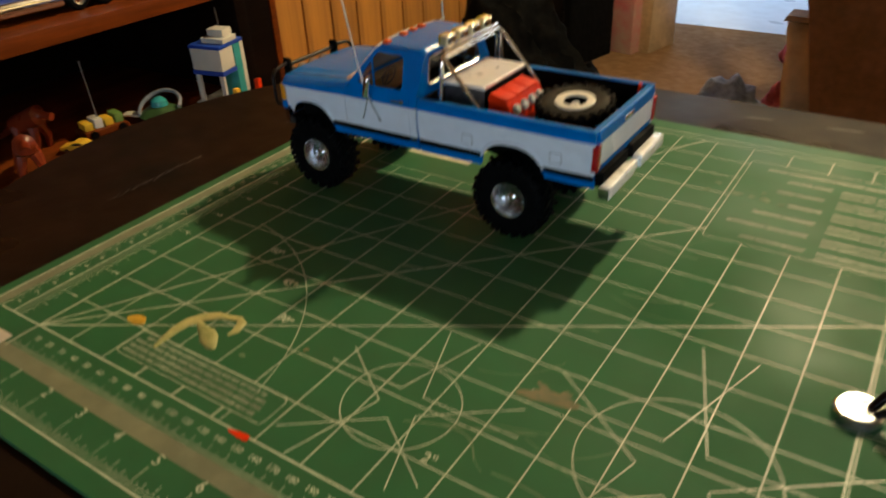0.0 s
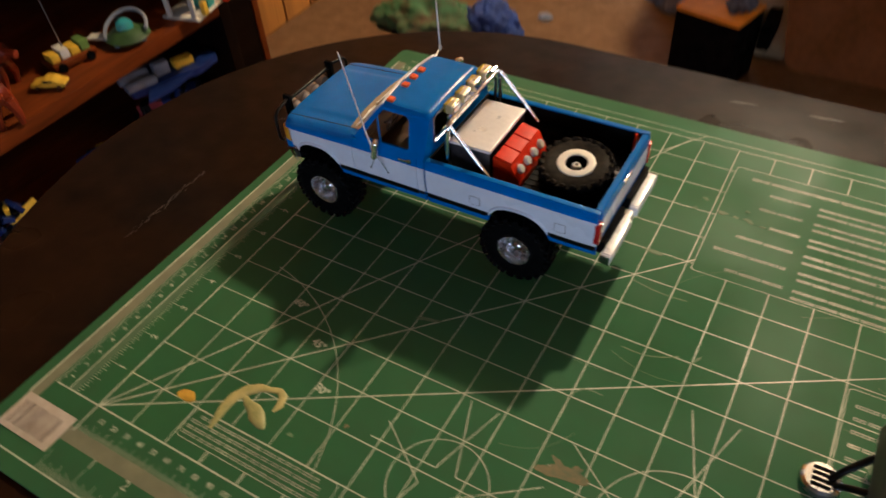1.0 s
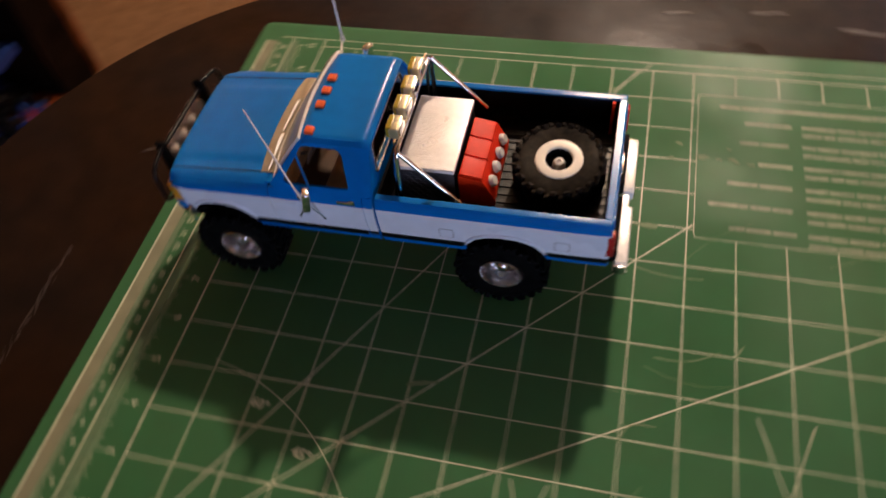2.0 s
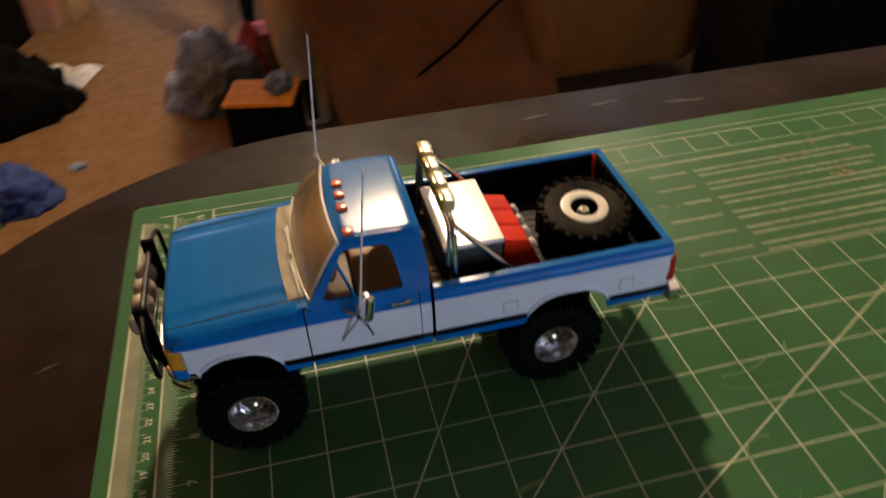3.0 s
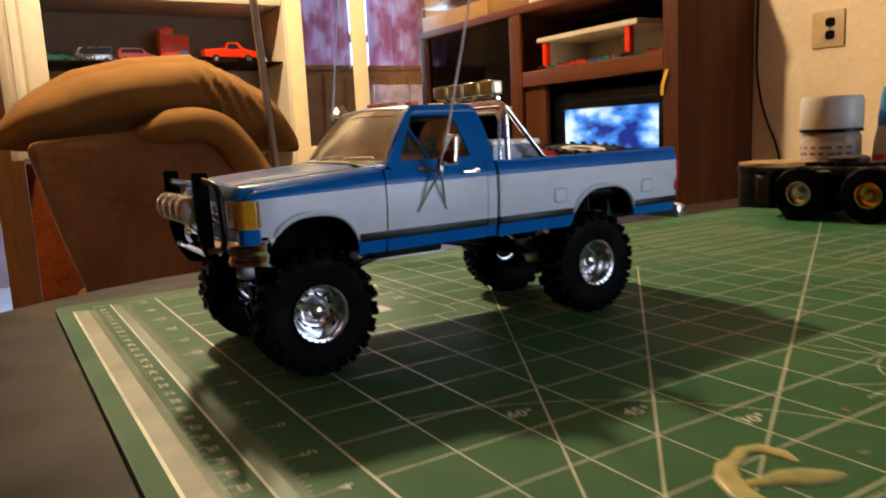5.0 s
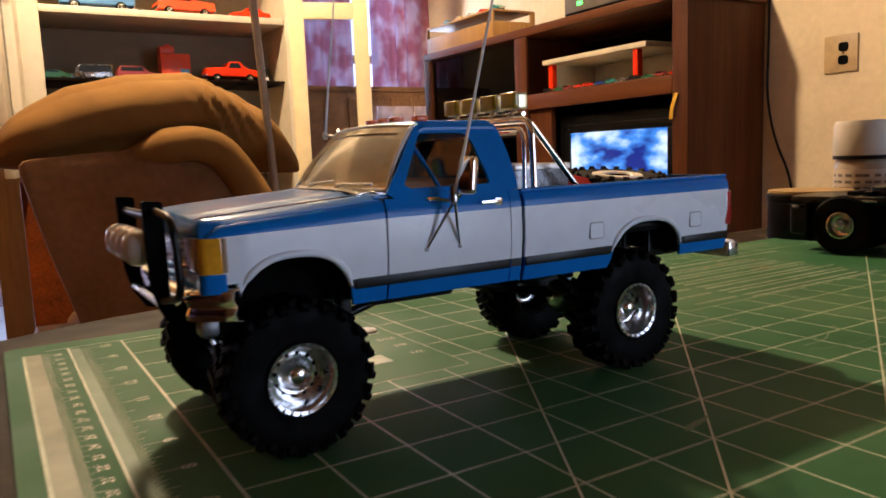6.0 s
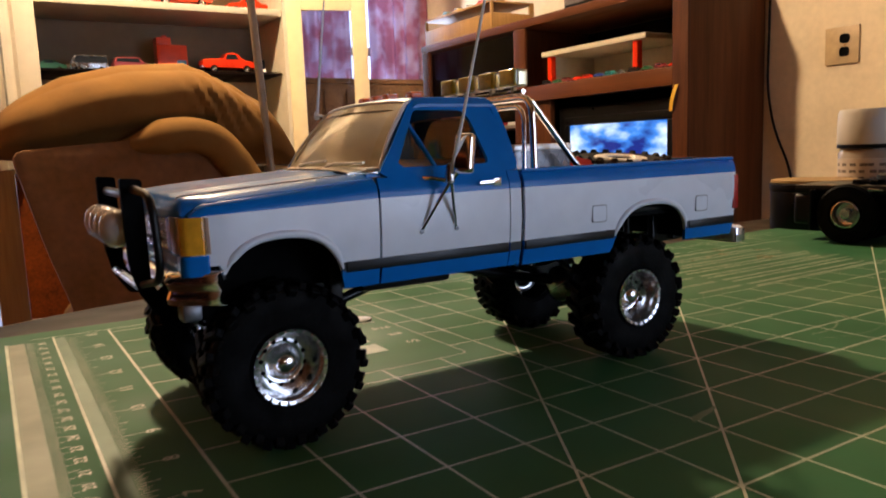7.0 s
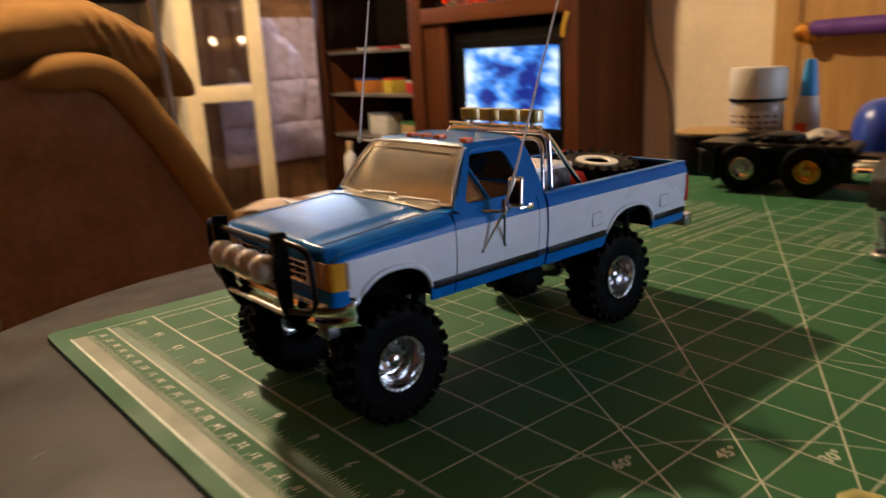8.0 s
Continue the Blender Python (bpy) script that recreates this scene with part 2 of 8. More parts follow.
def add_tube(bm, pts, r, seg=10, closed=False, slot=0):
    """A round bar along a line of points; r may be one radius or one for each point."""
    pts = [Vector(p) for p in pts]
    n = len(pts)
    rs = r if isinstance(r, (list, tuple)) else [r] * n
    rings, up = [], None
    for i, p in enumerate(pts):
        a = pts[(i - 1) % n] if closed or i else p
        b = pts[(i + 1) % n] if closed or i < n - 1 else p
        d = (b - a).normalized()
        if up is None:
            up = Vector((0, 0, 1)) if abs(d.z) < 0.9 else Vector((1, 0, 0))
        s = d.cross(up).normalized()
        up = s.cross(d).normalized()
        rings.append([bm.verts.new(p + (s * math.cos(k * 2 * math.pi / seg) + up * math.sin(k * 2 * math.pi / seg)) * rs[i]) for k in range(seg)])
    fs = []
    for i in range(n if closed else n - 1):
        q, w = rings[i], rings[(i + 1) % n]
        for k in range(seg):
            fs.append(bm.faces.new((q[k], q[(k + 1) % seg], w[(k + 1) % seg], w[k])))
    if not closed:
        fs.append(bm.faces.new(rings[0][::-1]))
        fs.append(bm.faces.new(rings[-1]))
    for f in fs:
        f.material_index = slot
    return bm


def bent(pts, r=0.004, seg=5):
    """The line through pts with its inner corners rounded."""
    pts = [Vector(p) for p in pts]
    out = [pts[0]]
    for a, b, c in zip(pts, pts[1:], pts[2:]):
        d1, d2 = (a - b), (c - b)
        k = min(r, d1.length * 0.45, d2.length * 0.45)
        p, q = b + d1.normalized() * k, b + d2.normalized() * k
        for i in range(seg + 1):
            t = i / seg
            out.append(p * (1 - t) ** 2 + b * 2 * t * (1 - t) + q * t * t)
    out.append(pts[-1])
    return out


def add_lathe(bm, profile, seg=32, m=None, slot=0):
    """Turns a profile of (radius, height) about the z axis."""
    t = bmesh.new()
    rings = []
    for r, z in profile:
        if r < 1e-6:
            rings.append([t.verts.new((0, 0, z))])
        else:
            rings.append([t.verts.new((r * math.cos(k * 2 * math.pi / seg), r * math.sin(k * 2 * math.pi / seg), z)) for k in range(seg)])
    for a, b in zip(rings, rings[1:]):
        for k in range(seg):
            j = (k + 1) % seg
            if len(a) == 1 and len(b) == 1:
                continue
            if len(a) == 1:
                t.faces.new((a[0], b[j], b[k]))
            elif len(b) == 1:
                t.faces.new((a[k], a[j], b[0]))
            else:
                t.faces.new((a[k], a[j], b[j], b[k]))
    merge(bm, t, m, slot)
    return bm


def add_prism(bm, outline, lo, hi, axis="y", bevel=0.0, slot=0, m=None):
    """An outline of (u, v) points extruded along an axis from lo to hi."""
    def at(u, v, w):
        return {"y": (u, w, v), "x": (w, u, v), "z": (u, v, w)}[axis]
    t = bmesh.new()
    a = [t.verts.new(at(u, v, lo)) for u, v in outline]
    b = [t.verts.new(at(u, v, hi)) for u, v in outline]
    t.faces.new(a)
    t.faces.new(b[::-1])
    for i in range(len(a)):
        j = (i + 1) % len(a)
        t.faces.new((a[i], a[j], b[j], b[i]))
    if bevel:
        es = [e for e in t.edges if (e.verts[0] in a) == (e.verts[1] in a)]
        bmesh.ops.bevel(t, geom=es, offset=bevel, segments=2, profile=0.6, affect="EDGES", clamp_overlap=True)
    merge(bm, t, m, slot)
    return bm


def add_grid(bm, f, nu, nv, slot=0, thick=None):
    """A sheet of points f(u, v); thick, a vector, gives it a second face and closed edges."""
    g = [[bm.verts.new(f(i / nu, j / nv)) for j in range(nv + 1)] for i in range(nu + 1)]
    fs = [bm.faces.new((g[i][j], g[i + 1][j], g[i + 1][j + 1], g[i][j + 1])) for i in range(nu) for j in range(nv)]
    if thick is not None:
        d = Vector(thick)
        h = [[bm.verts.new(v.co + d) for v in row] for row in g]
        fs += [bm.faces.new((h[i][j], h[i][j + 1], h[i + 1][j + 1], h[i + 1][j])) for i in range(nu) for j in range(nv)]
        for i in range(nu):
            fs.append(bm.faces.new((g[i][0], h[i][0], h[i + 1][0], g[i + 1][0])))
            fs.append(bm.faces.new((g[i][nv], g[i + 1][nv], h[i + 1][nv], h[i][nv])))
        for j in range(nv):
            fs.append(bm.faces.new((g[0][j], g[0][j + 1], h[0][j + 1], h[0][j])))
            fs.append(bm.faces.new((g[nu][j], h[nu][j], h[nu][j + 1], g[nu][j + 1])))
    for q in fs:
        q.material_index = slot
    return bm


def add_frame(bm, outer, inner, put, thick, slot=0):
    """A ring between two closed lines of equal count, laid by put(u, v) and given thickness along the vector thick."""
    n, d = len(outer), Vector(thick)
    o = [bm.verts.new(put(*p)) for p in outer]
    i = [bm.verts.new(put(*p)) for p in inner]
    o2 = [bm.verts.new(v.co + d) for v in o]
    i2 = [bm.verts.new(v.co + d) for v in i]
    for k in range(n):
        j = (k + 1) % n
        for q in ((o[k], o[j], i[j], i[k]), (o2[k], i2[k], i2[j], o2[j]), (o[k], o2[k], o2[j], o[j]), (i[k], i[j], i2[j], i2[k])):
            bm.faces.new(q).material_index = slot
    return bm


def round_poly(pts, r, seg=4):
    """A closed outline with its corners rounded."""
    n, out = len(pts), []
    for k in range(n):
        a, b, c = (Vector(pts[(k + q) % n]) for q in (-1, 0, 1))
        d1, d2 = a - b, c - b
        w = min(r, d1.length * 0.45, d2.length * 0.45)
        p, q = b + d1.normalized() * w, b + d2.normalized() * w
        for i in range(seg + 1):
            t = i / seg
            out.append(tuple(p * (1 - t) ** 2 + b * 2 * t * (1 - t) + q * t * t))
    return out


def words(text, size, parent, material_, m, name="lettering", align="CENTER", bold=0.014):
    """Lettering in the built-in font, as a flat mesh."""
    cu = bpy.data.curves.new("type", "FONT")
    cu.body, cu.size, cu.align_x, cu.align_y, cu.resolution_u = text, size, align, "CENTER", 2
    cu.offset = bold * size
    ob = bpy.data.objects.new("type", cu)
    scene.collection.objects.link(ob)
    me = bpy.data.meshes.new_from_object(ob.evaluated_get(bpy.context.evaluated_depsgraph_get()))
    bpy.data.objects.remove(ob)
    me.materials.clear()
    me.materials.append(material_)
    me.transform(m)
    return link(name, me, parent)

# ---- the room ----
FLOOR, CEILING = -0.75, 1.65
WEST, EAST, SOUTH, NORTH = -1.25, 1.93, -1.8, 3.36


def slab(name, lo, hi, mat, label, category, bevel=0.0):
    return structure(part(name, add_box(bmesh.new(), lo, hi, bevel), mat, smooth=bevel > 0), label, category)


slab("floor", (WEST - 0.1, SOUTH - 0.1, FLOOR - 0.05), (EAST + 0.1, NORTH + 0.1, FLOOR), CARPET, "tan cut-pile carpet over the whole floor", "floor")
slab("ceiling", (WEST - 0.1, SOUTH - 0.1, CEILING), (EAST + 0.1, NORTH + 0.1, CEILING + 0.08), CEIL, "plain unseen ceiling, dark tan to cut bounce light", "ceiling")
slab("wall_west", (WEST - 0.1, SOUTH, FLOOR), (WEST - 0.012, NORTH, CEILING), SHELF_DARK, "dark backing wall behind honey pine panelling", "wall")
slab("wall_east", (EAST, SOUTH, FLOOR), (EAST + 0.1, NORTH, CEILING), WALL, "cream painted wall with a light switch", "wall")


def wall_with_opening(name, y0, y1, x0, x1, z0, z1, label):
    bm = bmesh.new()
    for lo, hi in (((WEST, y0, FLOOR), (x0, y1, CEILING)), ((x1, y0, FLOOR), (EAST, y1, CEILING)), ((x0, y0, z1), (x1, y1, CEILING)), ((x0, y0, FLOOR), (x1, y1, z0))):
        if hi[2] - lo[2] > 0.001:
            add_box(bm, lo, hi)
    return structure(part(name, bm, BOUNCE_BROWN, smooth=False), label, "wall")


def wall_with_two_openings(name, y0, y1, holes, label):
    bm, x = bmesh.new(), WEST
    for x0, x1, z0, z1 in holes:
        add_box(bm, (x, y0, FLOOR), (x0, y1, CEILING))
        add_box(bm, (x0, y0, z1), (x1, y1, CEILING))
        if z0 > FLOOR + 0.001:
            add_box(bm, (x0, y0, FLOOR), (x1, y1, z0))
        x = x1
    add_box(bm, (x, y0, FLOOR), (EAST, y1, CEILING))
    return structure(part(name, bm, WALL, smooth=False), label, "wall")


wall_with_two_openings("wall_north", NORTH, NORTH + 0.1, [(-0.88, 0.02, FLOOR, 1.3), (1.15, 1.88, -0.1, 1.25)], "cream wall with an open doorway and a curtained window")
wall_with_opening("wall_south", SOUTH - 0.1, SOUTH, 0.58, 1.76, -0.22, 0.76, "unseen wall, dark brown to cut bounce light, with a wide low window")

# pine boards on the west wall
bm = bmesh.new()
add_box(bm, (0, 0, FLOOR), (0.012, 0.118, CEILING), 0.003, 1)
board = part("board", bm, PANEL_WOOD, bpy.data.objects["wall_west"])
board.location = (WEST - 0.012, SOUTH + 0.002, 0)
for k in range(1, 42):
    o = link("board", board.data, bpy.data.objects["wall_west"])
    o.location = (WEST - 0.012, SOUTH + 0.002 + 0.122 * k, 0)

# daylight beyond the openings
SKY_GLOW = material("hazy_daylight", (0.5, 0.6, 0.8), 0.9, vary=0.1, grain=1.2, emit=((0.55, 0.68, 1.0), 3.3))
slab("backdrop", (0.72, NORTH + 0.75, FLOOR - 0.3), (2.5, NORTH + 0.76, 2.2), SKY_GLOW, "pale blue daylight outside the house", "backdrop")
# the bright room beyond the doorway
LINO = material("pale_blue_lino", (0.62, 0.68, 0.78), 0.35, vary=0.08, grain=12)
LILAC = material("lilac_wall_paint", (0.36, 0.26, 0.30), 0.8, vary=0.12, grain=8)
slab("floor", (-1.3, NORTH + 0.101, FLOOR - 0.05), (0.6, 5.4, FLOOR - 0.004), LINO, "pale blue smooth floor of a bright further room", "floor")
slab("ceiling", (-1.3, NORTH + 0.101, 1.45), (0.6, 5.4, 1.5), CEIL, "tan ceiling of a further room", "ceiling")
for lo, hi in (((-1.4, NORTH + 0.101, FLOOR - 0.05), (-1.301, 5.4, 1.5)), ((0.601, NORTH + 0.101, FLOOR - 0.05), (0.70, 5.4, 1.5)), ((-1.3, 5.401, FLOOR - 0.05), (0.6, 5.5, 1.5))):
    slab("wall_far", lo, hi, LILAC, "dull lilac wall of a further room", "wall")
SKY_GLOW_S = material("overcast_daylight", (0.5, 0.6, 0.8), 0.9, vary=0.1, grain=1.2, emit=((0.62, 0.76, 1.0), 0.8))
slab("backdrop", (-0.4, SOUTH - 0.62, -0.5), (2.9, SOUTH - 0.61, 1.9), SKY_GLOW_S, "pale overcast daylight outside the house", "backdrop")


def window(name, x0, x1, y, z0, z1, label, mid=True):
    w = structure(thing(name, label, "window"), label, "window")
    bm = bmesh.new()
    t = 0.05
    for lo, hi in (((x0, y, z0), (x0 + t, y + 0.05, z1)), ((x1 - t, y, z0), (x1, y + 0.05, z1)), ((x0 + t, y, z0), (x1 - t, y + 0.05, z0 + t)), ((x0 + t, y, z1 - t), (x1 - t, y + 0.05, z1))):
        add_box(bm, lo, hi, 0.006)
    zm = (z0 + z1) / 2
    if mid:
        add_box(bm, (x0 + t, y + 0.008, zm - 0.02), (x1 - t, y + 0.045, zm + 0.02), 0.005)
    part("window_frame", bm, WHITE_WOOD, w)
    for a, b in (((z0 + t, zm - 0.02), (zm + 0.02, z1 - t)) if mid else ((z0 + t, z1 - t),) * 1):
        p = part("pane", add_box(bmesh.new(), (x0 + t, y + 0.022, a), (x1 - t, y + 0.026, b)), PANE, w, smooth=False)
        p.visible_shadow = False
    return w


window("window_1", 1.15, 1.88, NORTH + 0.03, -0.1, 1.25, "white framed sash window bright with daylight")
window("window_2", 0.58, 1.76, SOUTH - 0.08, -0.22, 0.76, "white framed sash window facing the daylight")

# honey-coloured door with its frame in the east wall
door = structure(thing("door_1", "closed honey-coloured wooden door in its frame", "door"), "closed honey-coloured wooden door in its frame", "door")
bm = bmesh.new()
for lo, hi in (((EAST - 0.016, 0.905, FLOOR), (EAST - 0.002, 0.975, 1.33)), ((EAST - 0.016, 0.02, FLOOR), (EAST - 0.002, 0.09, 1.33)), ((EAST - 0.017, 0.02, 1.33), (EAST - 0.002, 0.975, 1.40))):
    add_box(bm, lo, hi, 0.005)
part("door_frame", bm, DOOR_WOOD, door)
part("door_leaf", add_box(bmesh.new(), (EAST - 0.010, 0.093, FLOOR + 0.008), (EAST - 0.002, 0.902, 1.327), 0.002), DOOR_WOOD, door)
bm = add_lathe(bmesh.new(), [(0, 0), (0.028, 0), (0.028, 0.004), (0.012, 0.008), (0.011, 0.03), (0.024, 0.04), (0.028, 0.052), (0.02, 0.064), (0, 0.068)], 24, Matrix.Translation((EAST - 0.010, 0.872, 0.138)) @ Matrix.Rotation(radians(-90), 4, "Y"))
part("door_knob", bm, GOLD, door, "brass door knob")
for nm, lo, hi in (("baseboard", (EAST - 0.014, 0.98, FLOOR), (EAST - 0.001, 1.38, FLOOR + 0.09)), ("baseboard", (0.067, NORTH - 0.014, FLOOR), (1.9, NORTH - 0.001, FLOOR + 0.09))):
    slab(nm, lo, hi, TRIM, "cream painted skirting board", "baseboard", 0.004)

# wooden casing round the open doorway
for nm, lo, hi in (("trim", (-0.045, NORTH - 0.018, FLOOR), (0.065, NORTH - 0.001, 1.31)), ("trim", (-0.955, NORTH - 0.018, FLOOR), (-0.882, NORTH - 0.001, 1.31)), ("trim", (-0.955, NORTH - 0.019, 1.311), (0.065, NORTH - 0.001, 1.38))):
    slab(nm, lo, hi, DOOR_WOOD, "honey-brown wooden casing of an open doorway", "trim", 0.004)

# ceiling lamp
cl = thing("ceiling_light", "round frosted glass ceiling light, switched on", "ceiling light", CEILING_LAMP)
bm = add_lathe(bmesh.new(), [(0, 0.187), (0.09, 0.187), (0.095, 0.17), (0.09, 0.15), (0.03, 0.14), (0.015, 0.06), (0, 0.06)], 32)
part("canopy", bm, GOLD, cl, "brass ceiling plate")
FROST = glass("frosted_shade", (0.97, 0.93, 0.86), 0.0, 1.15, 0.3)
bm = add_lathe(bmesh.new(), [(0.03, 0.135), (0.10, 0.10), (0.125, 0.05), (0.11, -0.02), (0.06, -0.065), (0, -0.075)], 32)
sh = part("shade", bm, FROST, cl, "frosted glass bowl")
sh.visible_shadow = False
BULB = material("lit_bulb", (0.9, 0.8, 0.6), 0.4, vary=0.0, grain=10, emit=((1.0, 0.74, 0.42), 160))
bm = add_lathe(bmesh.new(), [(0, -0.028), (0.018, -0.022), (0.028, 0), (0.02, 0.024), (0.012, 0.05), (0, 0.05)], 20)
part("bulb", bm, BULB, cl, "glowing light bulb").visible_shadow = False

# two-bulb wall lamp on the south wall, mirrored in the cabinet's glass
wl = thing("wall_lamp", "brass wall lamp with two small glowing bulbs", "wall lamp", (0.25, SOUTH + 0.001, 0.30))
part("wall_plate", add_lathe(bmesh.new(), [(0, 0), (0.045, 0), (0.045, 0.008), (0.02, 0.016), (0, 0.016)], 28, Matrix.Rotation(radians(-90), 4, "X")), GOLD, wl)
SMALL_BULB = material("lit_small_bulb", (0.9, 0.8, 0.6), 0.4, vary=0.0, grain=10, emit=((1.0, 0.76, 0.44), 45))
for sx in (-0.125, 0.125):
    part("arm", add_tube(bmesh.new(), bent([(0, 0.016, 0), (0, 0.06, -0.03), (sx, 0.075, -0.03), (sx, 0.08, -0.008)], 0.03, 6), 0.006, 10), GOLD, wl)
    part("holder", add_lathe(bmesh.new(), [(0, -0.012), (0.014, -0.012), (0.016, 0.004), (0.012, 0.006), (0, 0.006)], 18, Matrix.Translation((sx, 0.08, 0))), GOLD, wl)
    part("bulb", add_lathe(bmesh.new(), [(0, 0.0065), (0.011, 0.0065), (0.021, 0.022), (0.021, 0.034), (0.012, 0.05), (0, 0.056)], 18, Matrix.Translation((sx, 0.08, 0))), SMALL_BULB, wl, "small glowing bulb")

# ---- table and cutting mat ----
TOP = -0.0025
table = thing("work_table", "dark brown oval-ended work table with scuffed top", "table", (0.3, 0.19, FLOOR))


def oval(k=48):
    pts = [(1.02, 0.478), (1.02, -0.098)]
    for i in range(k + 1):
        a = -math.pi / 2 - math.pi * i / k
        pts.append((0.08 + 0.28 * math.cos(a), 0.19 + 0.288 * math.sin(a)))
    return pts


bm = add_prism(bmesh.new(), [(x - 0.3, y - 0.19) for x, y in oval()], TOP - 0.028 - FLOOR, TOP - FLOOR, "z", 0.006)
part("tabletop", bm, TABLETOP, table)
bm = add_box(bmesh.new(), (-0.22, -0.2, TOP - 0.1 - FLOOR), (0.6, 0.2, TOP - 0.029 - FLOOR), 0.004)
part("apron", bm, SHELF_DARK, table)
for sx in (-0.2, 0.55):
    for sy in (-0.18, 0.15):
        part("leg", add_box(bmesh.new(), (sx, sy, 0), (sx + 0.05, sy + 0.05, TOP - 0.101 - FLOOR), 0.006), SHELF_DARK, table)


def blot(r, seed, k=28, rough=0.35, sx=1.0, sy=1.0):
    rnd = random.Random(seed)
    ph = [rnd.uniform(0, 6.3) for _ in range(4)]
    out = []
    for i in range(k):
        a = 2 * math.pi * i / k
        q = r * (1 + rough * (math.sin(2 * a + ph[0]) * 0.4 + math.sin(3 * a + ph[1]) * 0.3 + math.sin(5 * a + ph[2]) * 0.2 + math.sin(9 * a + ph[3]) * 0.1))
        out.append((q * math.cos(a) * sx, q * math.sin(a) * sy))
    return out


# scuffs and crumbs on the bare tabletop
for k, (x, y, a, ln, w) in enumerate([(0.36, 0.437, -3, 0.03, 0.004), (0.30, 0.452, 2, 0.022, 0.003), (0.24, 0.447, 5, 0.016, 0.003), (-0.085, 0.27, 30, 0.01, 0.0015)]):
    bm = add_prism(bmesh.new(), blot(1, 30 + k, rough=0.8, sx=ln / 2, sy=w / 2), TOP - 0.0002, TOP + 0.00015, "z", m=Matrix.Translation((x - 0.3, y - 0.19, -FLOOR)) @ Matrix.Rotation(radians(a), 4, "Z"))
    part("scuff", bm, SCUFF, table, "pale scuff mark in the laminate")
rnd_s = random.Random(77)
for k in range(34):
    # a long thin scrape, broken up along its length
    f = k / 33
    x, y, s = -0.096 + rnd_s.gauss(0, 0.0009), 0.108 + 0.078 * f, rnd_s.uniform(0.0006, 0.0024)
    bm = add_prism(bmesh.new(), blot(1, 60 + k, rough=0.7, k=16, sx=s * 1.5, sy=s * rnd_s.uniform(0.15, 0.3)), TOP - 0.0002, TOP + 0.00015, "z", m=Matrix.Translation((x - 0.3, y - 0.19, -FLOOR)) @ Matrix.Rotation(rnd_s.gauss(1.6, 0.2), 4, "Z"))
    part("scuff", bm, SCUFF, table)

mat = thing("cutting_mat", "green self-healing cutting mat with printed inch grid, glue-stained", "cutting mat")
MM = 0.001
IN = 0.0254
X0, X1, Y0, Y1 = -0.0515, 0.5606, -0.0530, 0.4042
bm = add_prism(bmesh.new(), round_poly([(X0, Y0), (X1, Y0), (X1, Y1), (X0, Y1)], 0.006), TOP, 0.0, "z", 0.0004)
part("sheet", bm, MAT_GREEN, mat)
Z1 = 0.00006


def add_strip(bm, a, b, w, z=Z1):
    a, b = Vector((*a, 0)), Vector((*b, 0))
    d = (b - a).normalized()
    s = Vector((-d.y, d.x, 0)) * w / 2
    bm.faces.new([bm.verts.new(p + Vector((0, 0, z))) for p in (a - s, b - s, b + s, a + s)])


def add_line(bm, pts, w, z=Z1, closed=False):
    for a, b in zip(pts, pts[1:] + pts[:1] if closed else pts[1:]):
        add_strip(bm, a, b, w, z)


GX, GY = 20, 15
W = 0.00066
BOX = (0.2575, 0.2485, 0.560, 0.362)      # the panel with the small print
BOX2 = (0.0515, 0.0075, 0.1485, 0.0250)   # the caption by the corner
BOX3 = (0.0300, 0.2400, 0.1150, 0.3530)   # the panel with the bar widths


def cut(a0, a1, spans):
    """The stretches of a0..a1 left over by the spans."""
    out, p = [], a0
    for s, e in sorted(spans):
        if e <= p or s >= a1:
            continue
        if s > p:
            out.append((p, s))
        p = max(p, e)
    if p < a1:
        out.append((p, a1))
    return out


for i in range(1, GX + 1):
    x = i * IN
    sp = [(b[1], b[3]) for b in (BOX, BOX2, BOX3) if b[0] < x < b[2]]
    for s, e in cut(0, GY * IN, sp):
        bm = bmesh.new()
        add_strip(bm, (x, s), (x, e), W, Z1)
        part("grid_line", bm, PRINT, mat, smooth=False)
for j in range(1, GY + 1):
    y = j * IN
    sp = [(b[0], b[2]) for b in (BOX, BOX2, BOX3) if b[1] < y < b[3]]
    for s, e in cut(0, GX * IN, sp):
        bm = bmesh.new()
        add_strip(bm, (s, y), (e, y), W, Z1 + 0.00001)
        part("grid_line", bm, PRINT, mat, smooth=False)
for p, q, w in (((0, -0.018), (0, 0.388), 0.0010), ((-0.034, 0), (GX * IN, 0), 0.0010), ((-0.034, 0.3885), (GX * IN + 0.02, 0.3885), 0.0006), ((-0.0437, -0.012), (-0.0437, 0.3845), 0.0012), ((-0.0243, 0), (-0.0243, 0.3885), 0.0009), ((-0.04, -0.0435), (0.54, -0.0435), 0.0010)):
    bm = bmesh.new()
    add_strip(bm, p, q, w, Z1 + (0.00002 if p[0] == q[0] else 0.00003))
    part("border_line", bm, PRINT, mat, smooth=False)
for p, q, w in (((-0.0397, -0.012), (-0.0397, 0.3835), 0.0068), ((-0.003, -0.0205), (0.54, -0.0205), 0.0085)):
    bm = bmesh.new()
    add_strip(bm, p, q, w, Z1)
    part("band", bm, PRINT_DIM, mat, "broad grey border band", smooth=False)
bm = bmesh.new()
add_strip(bm, (-0.0217, -0.0), (-0.0217, 0.385), 0.0046, Z1)
part("inner_band", bm, PRINT_FAINT, mat, smooth=False)
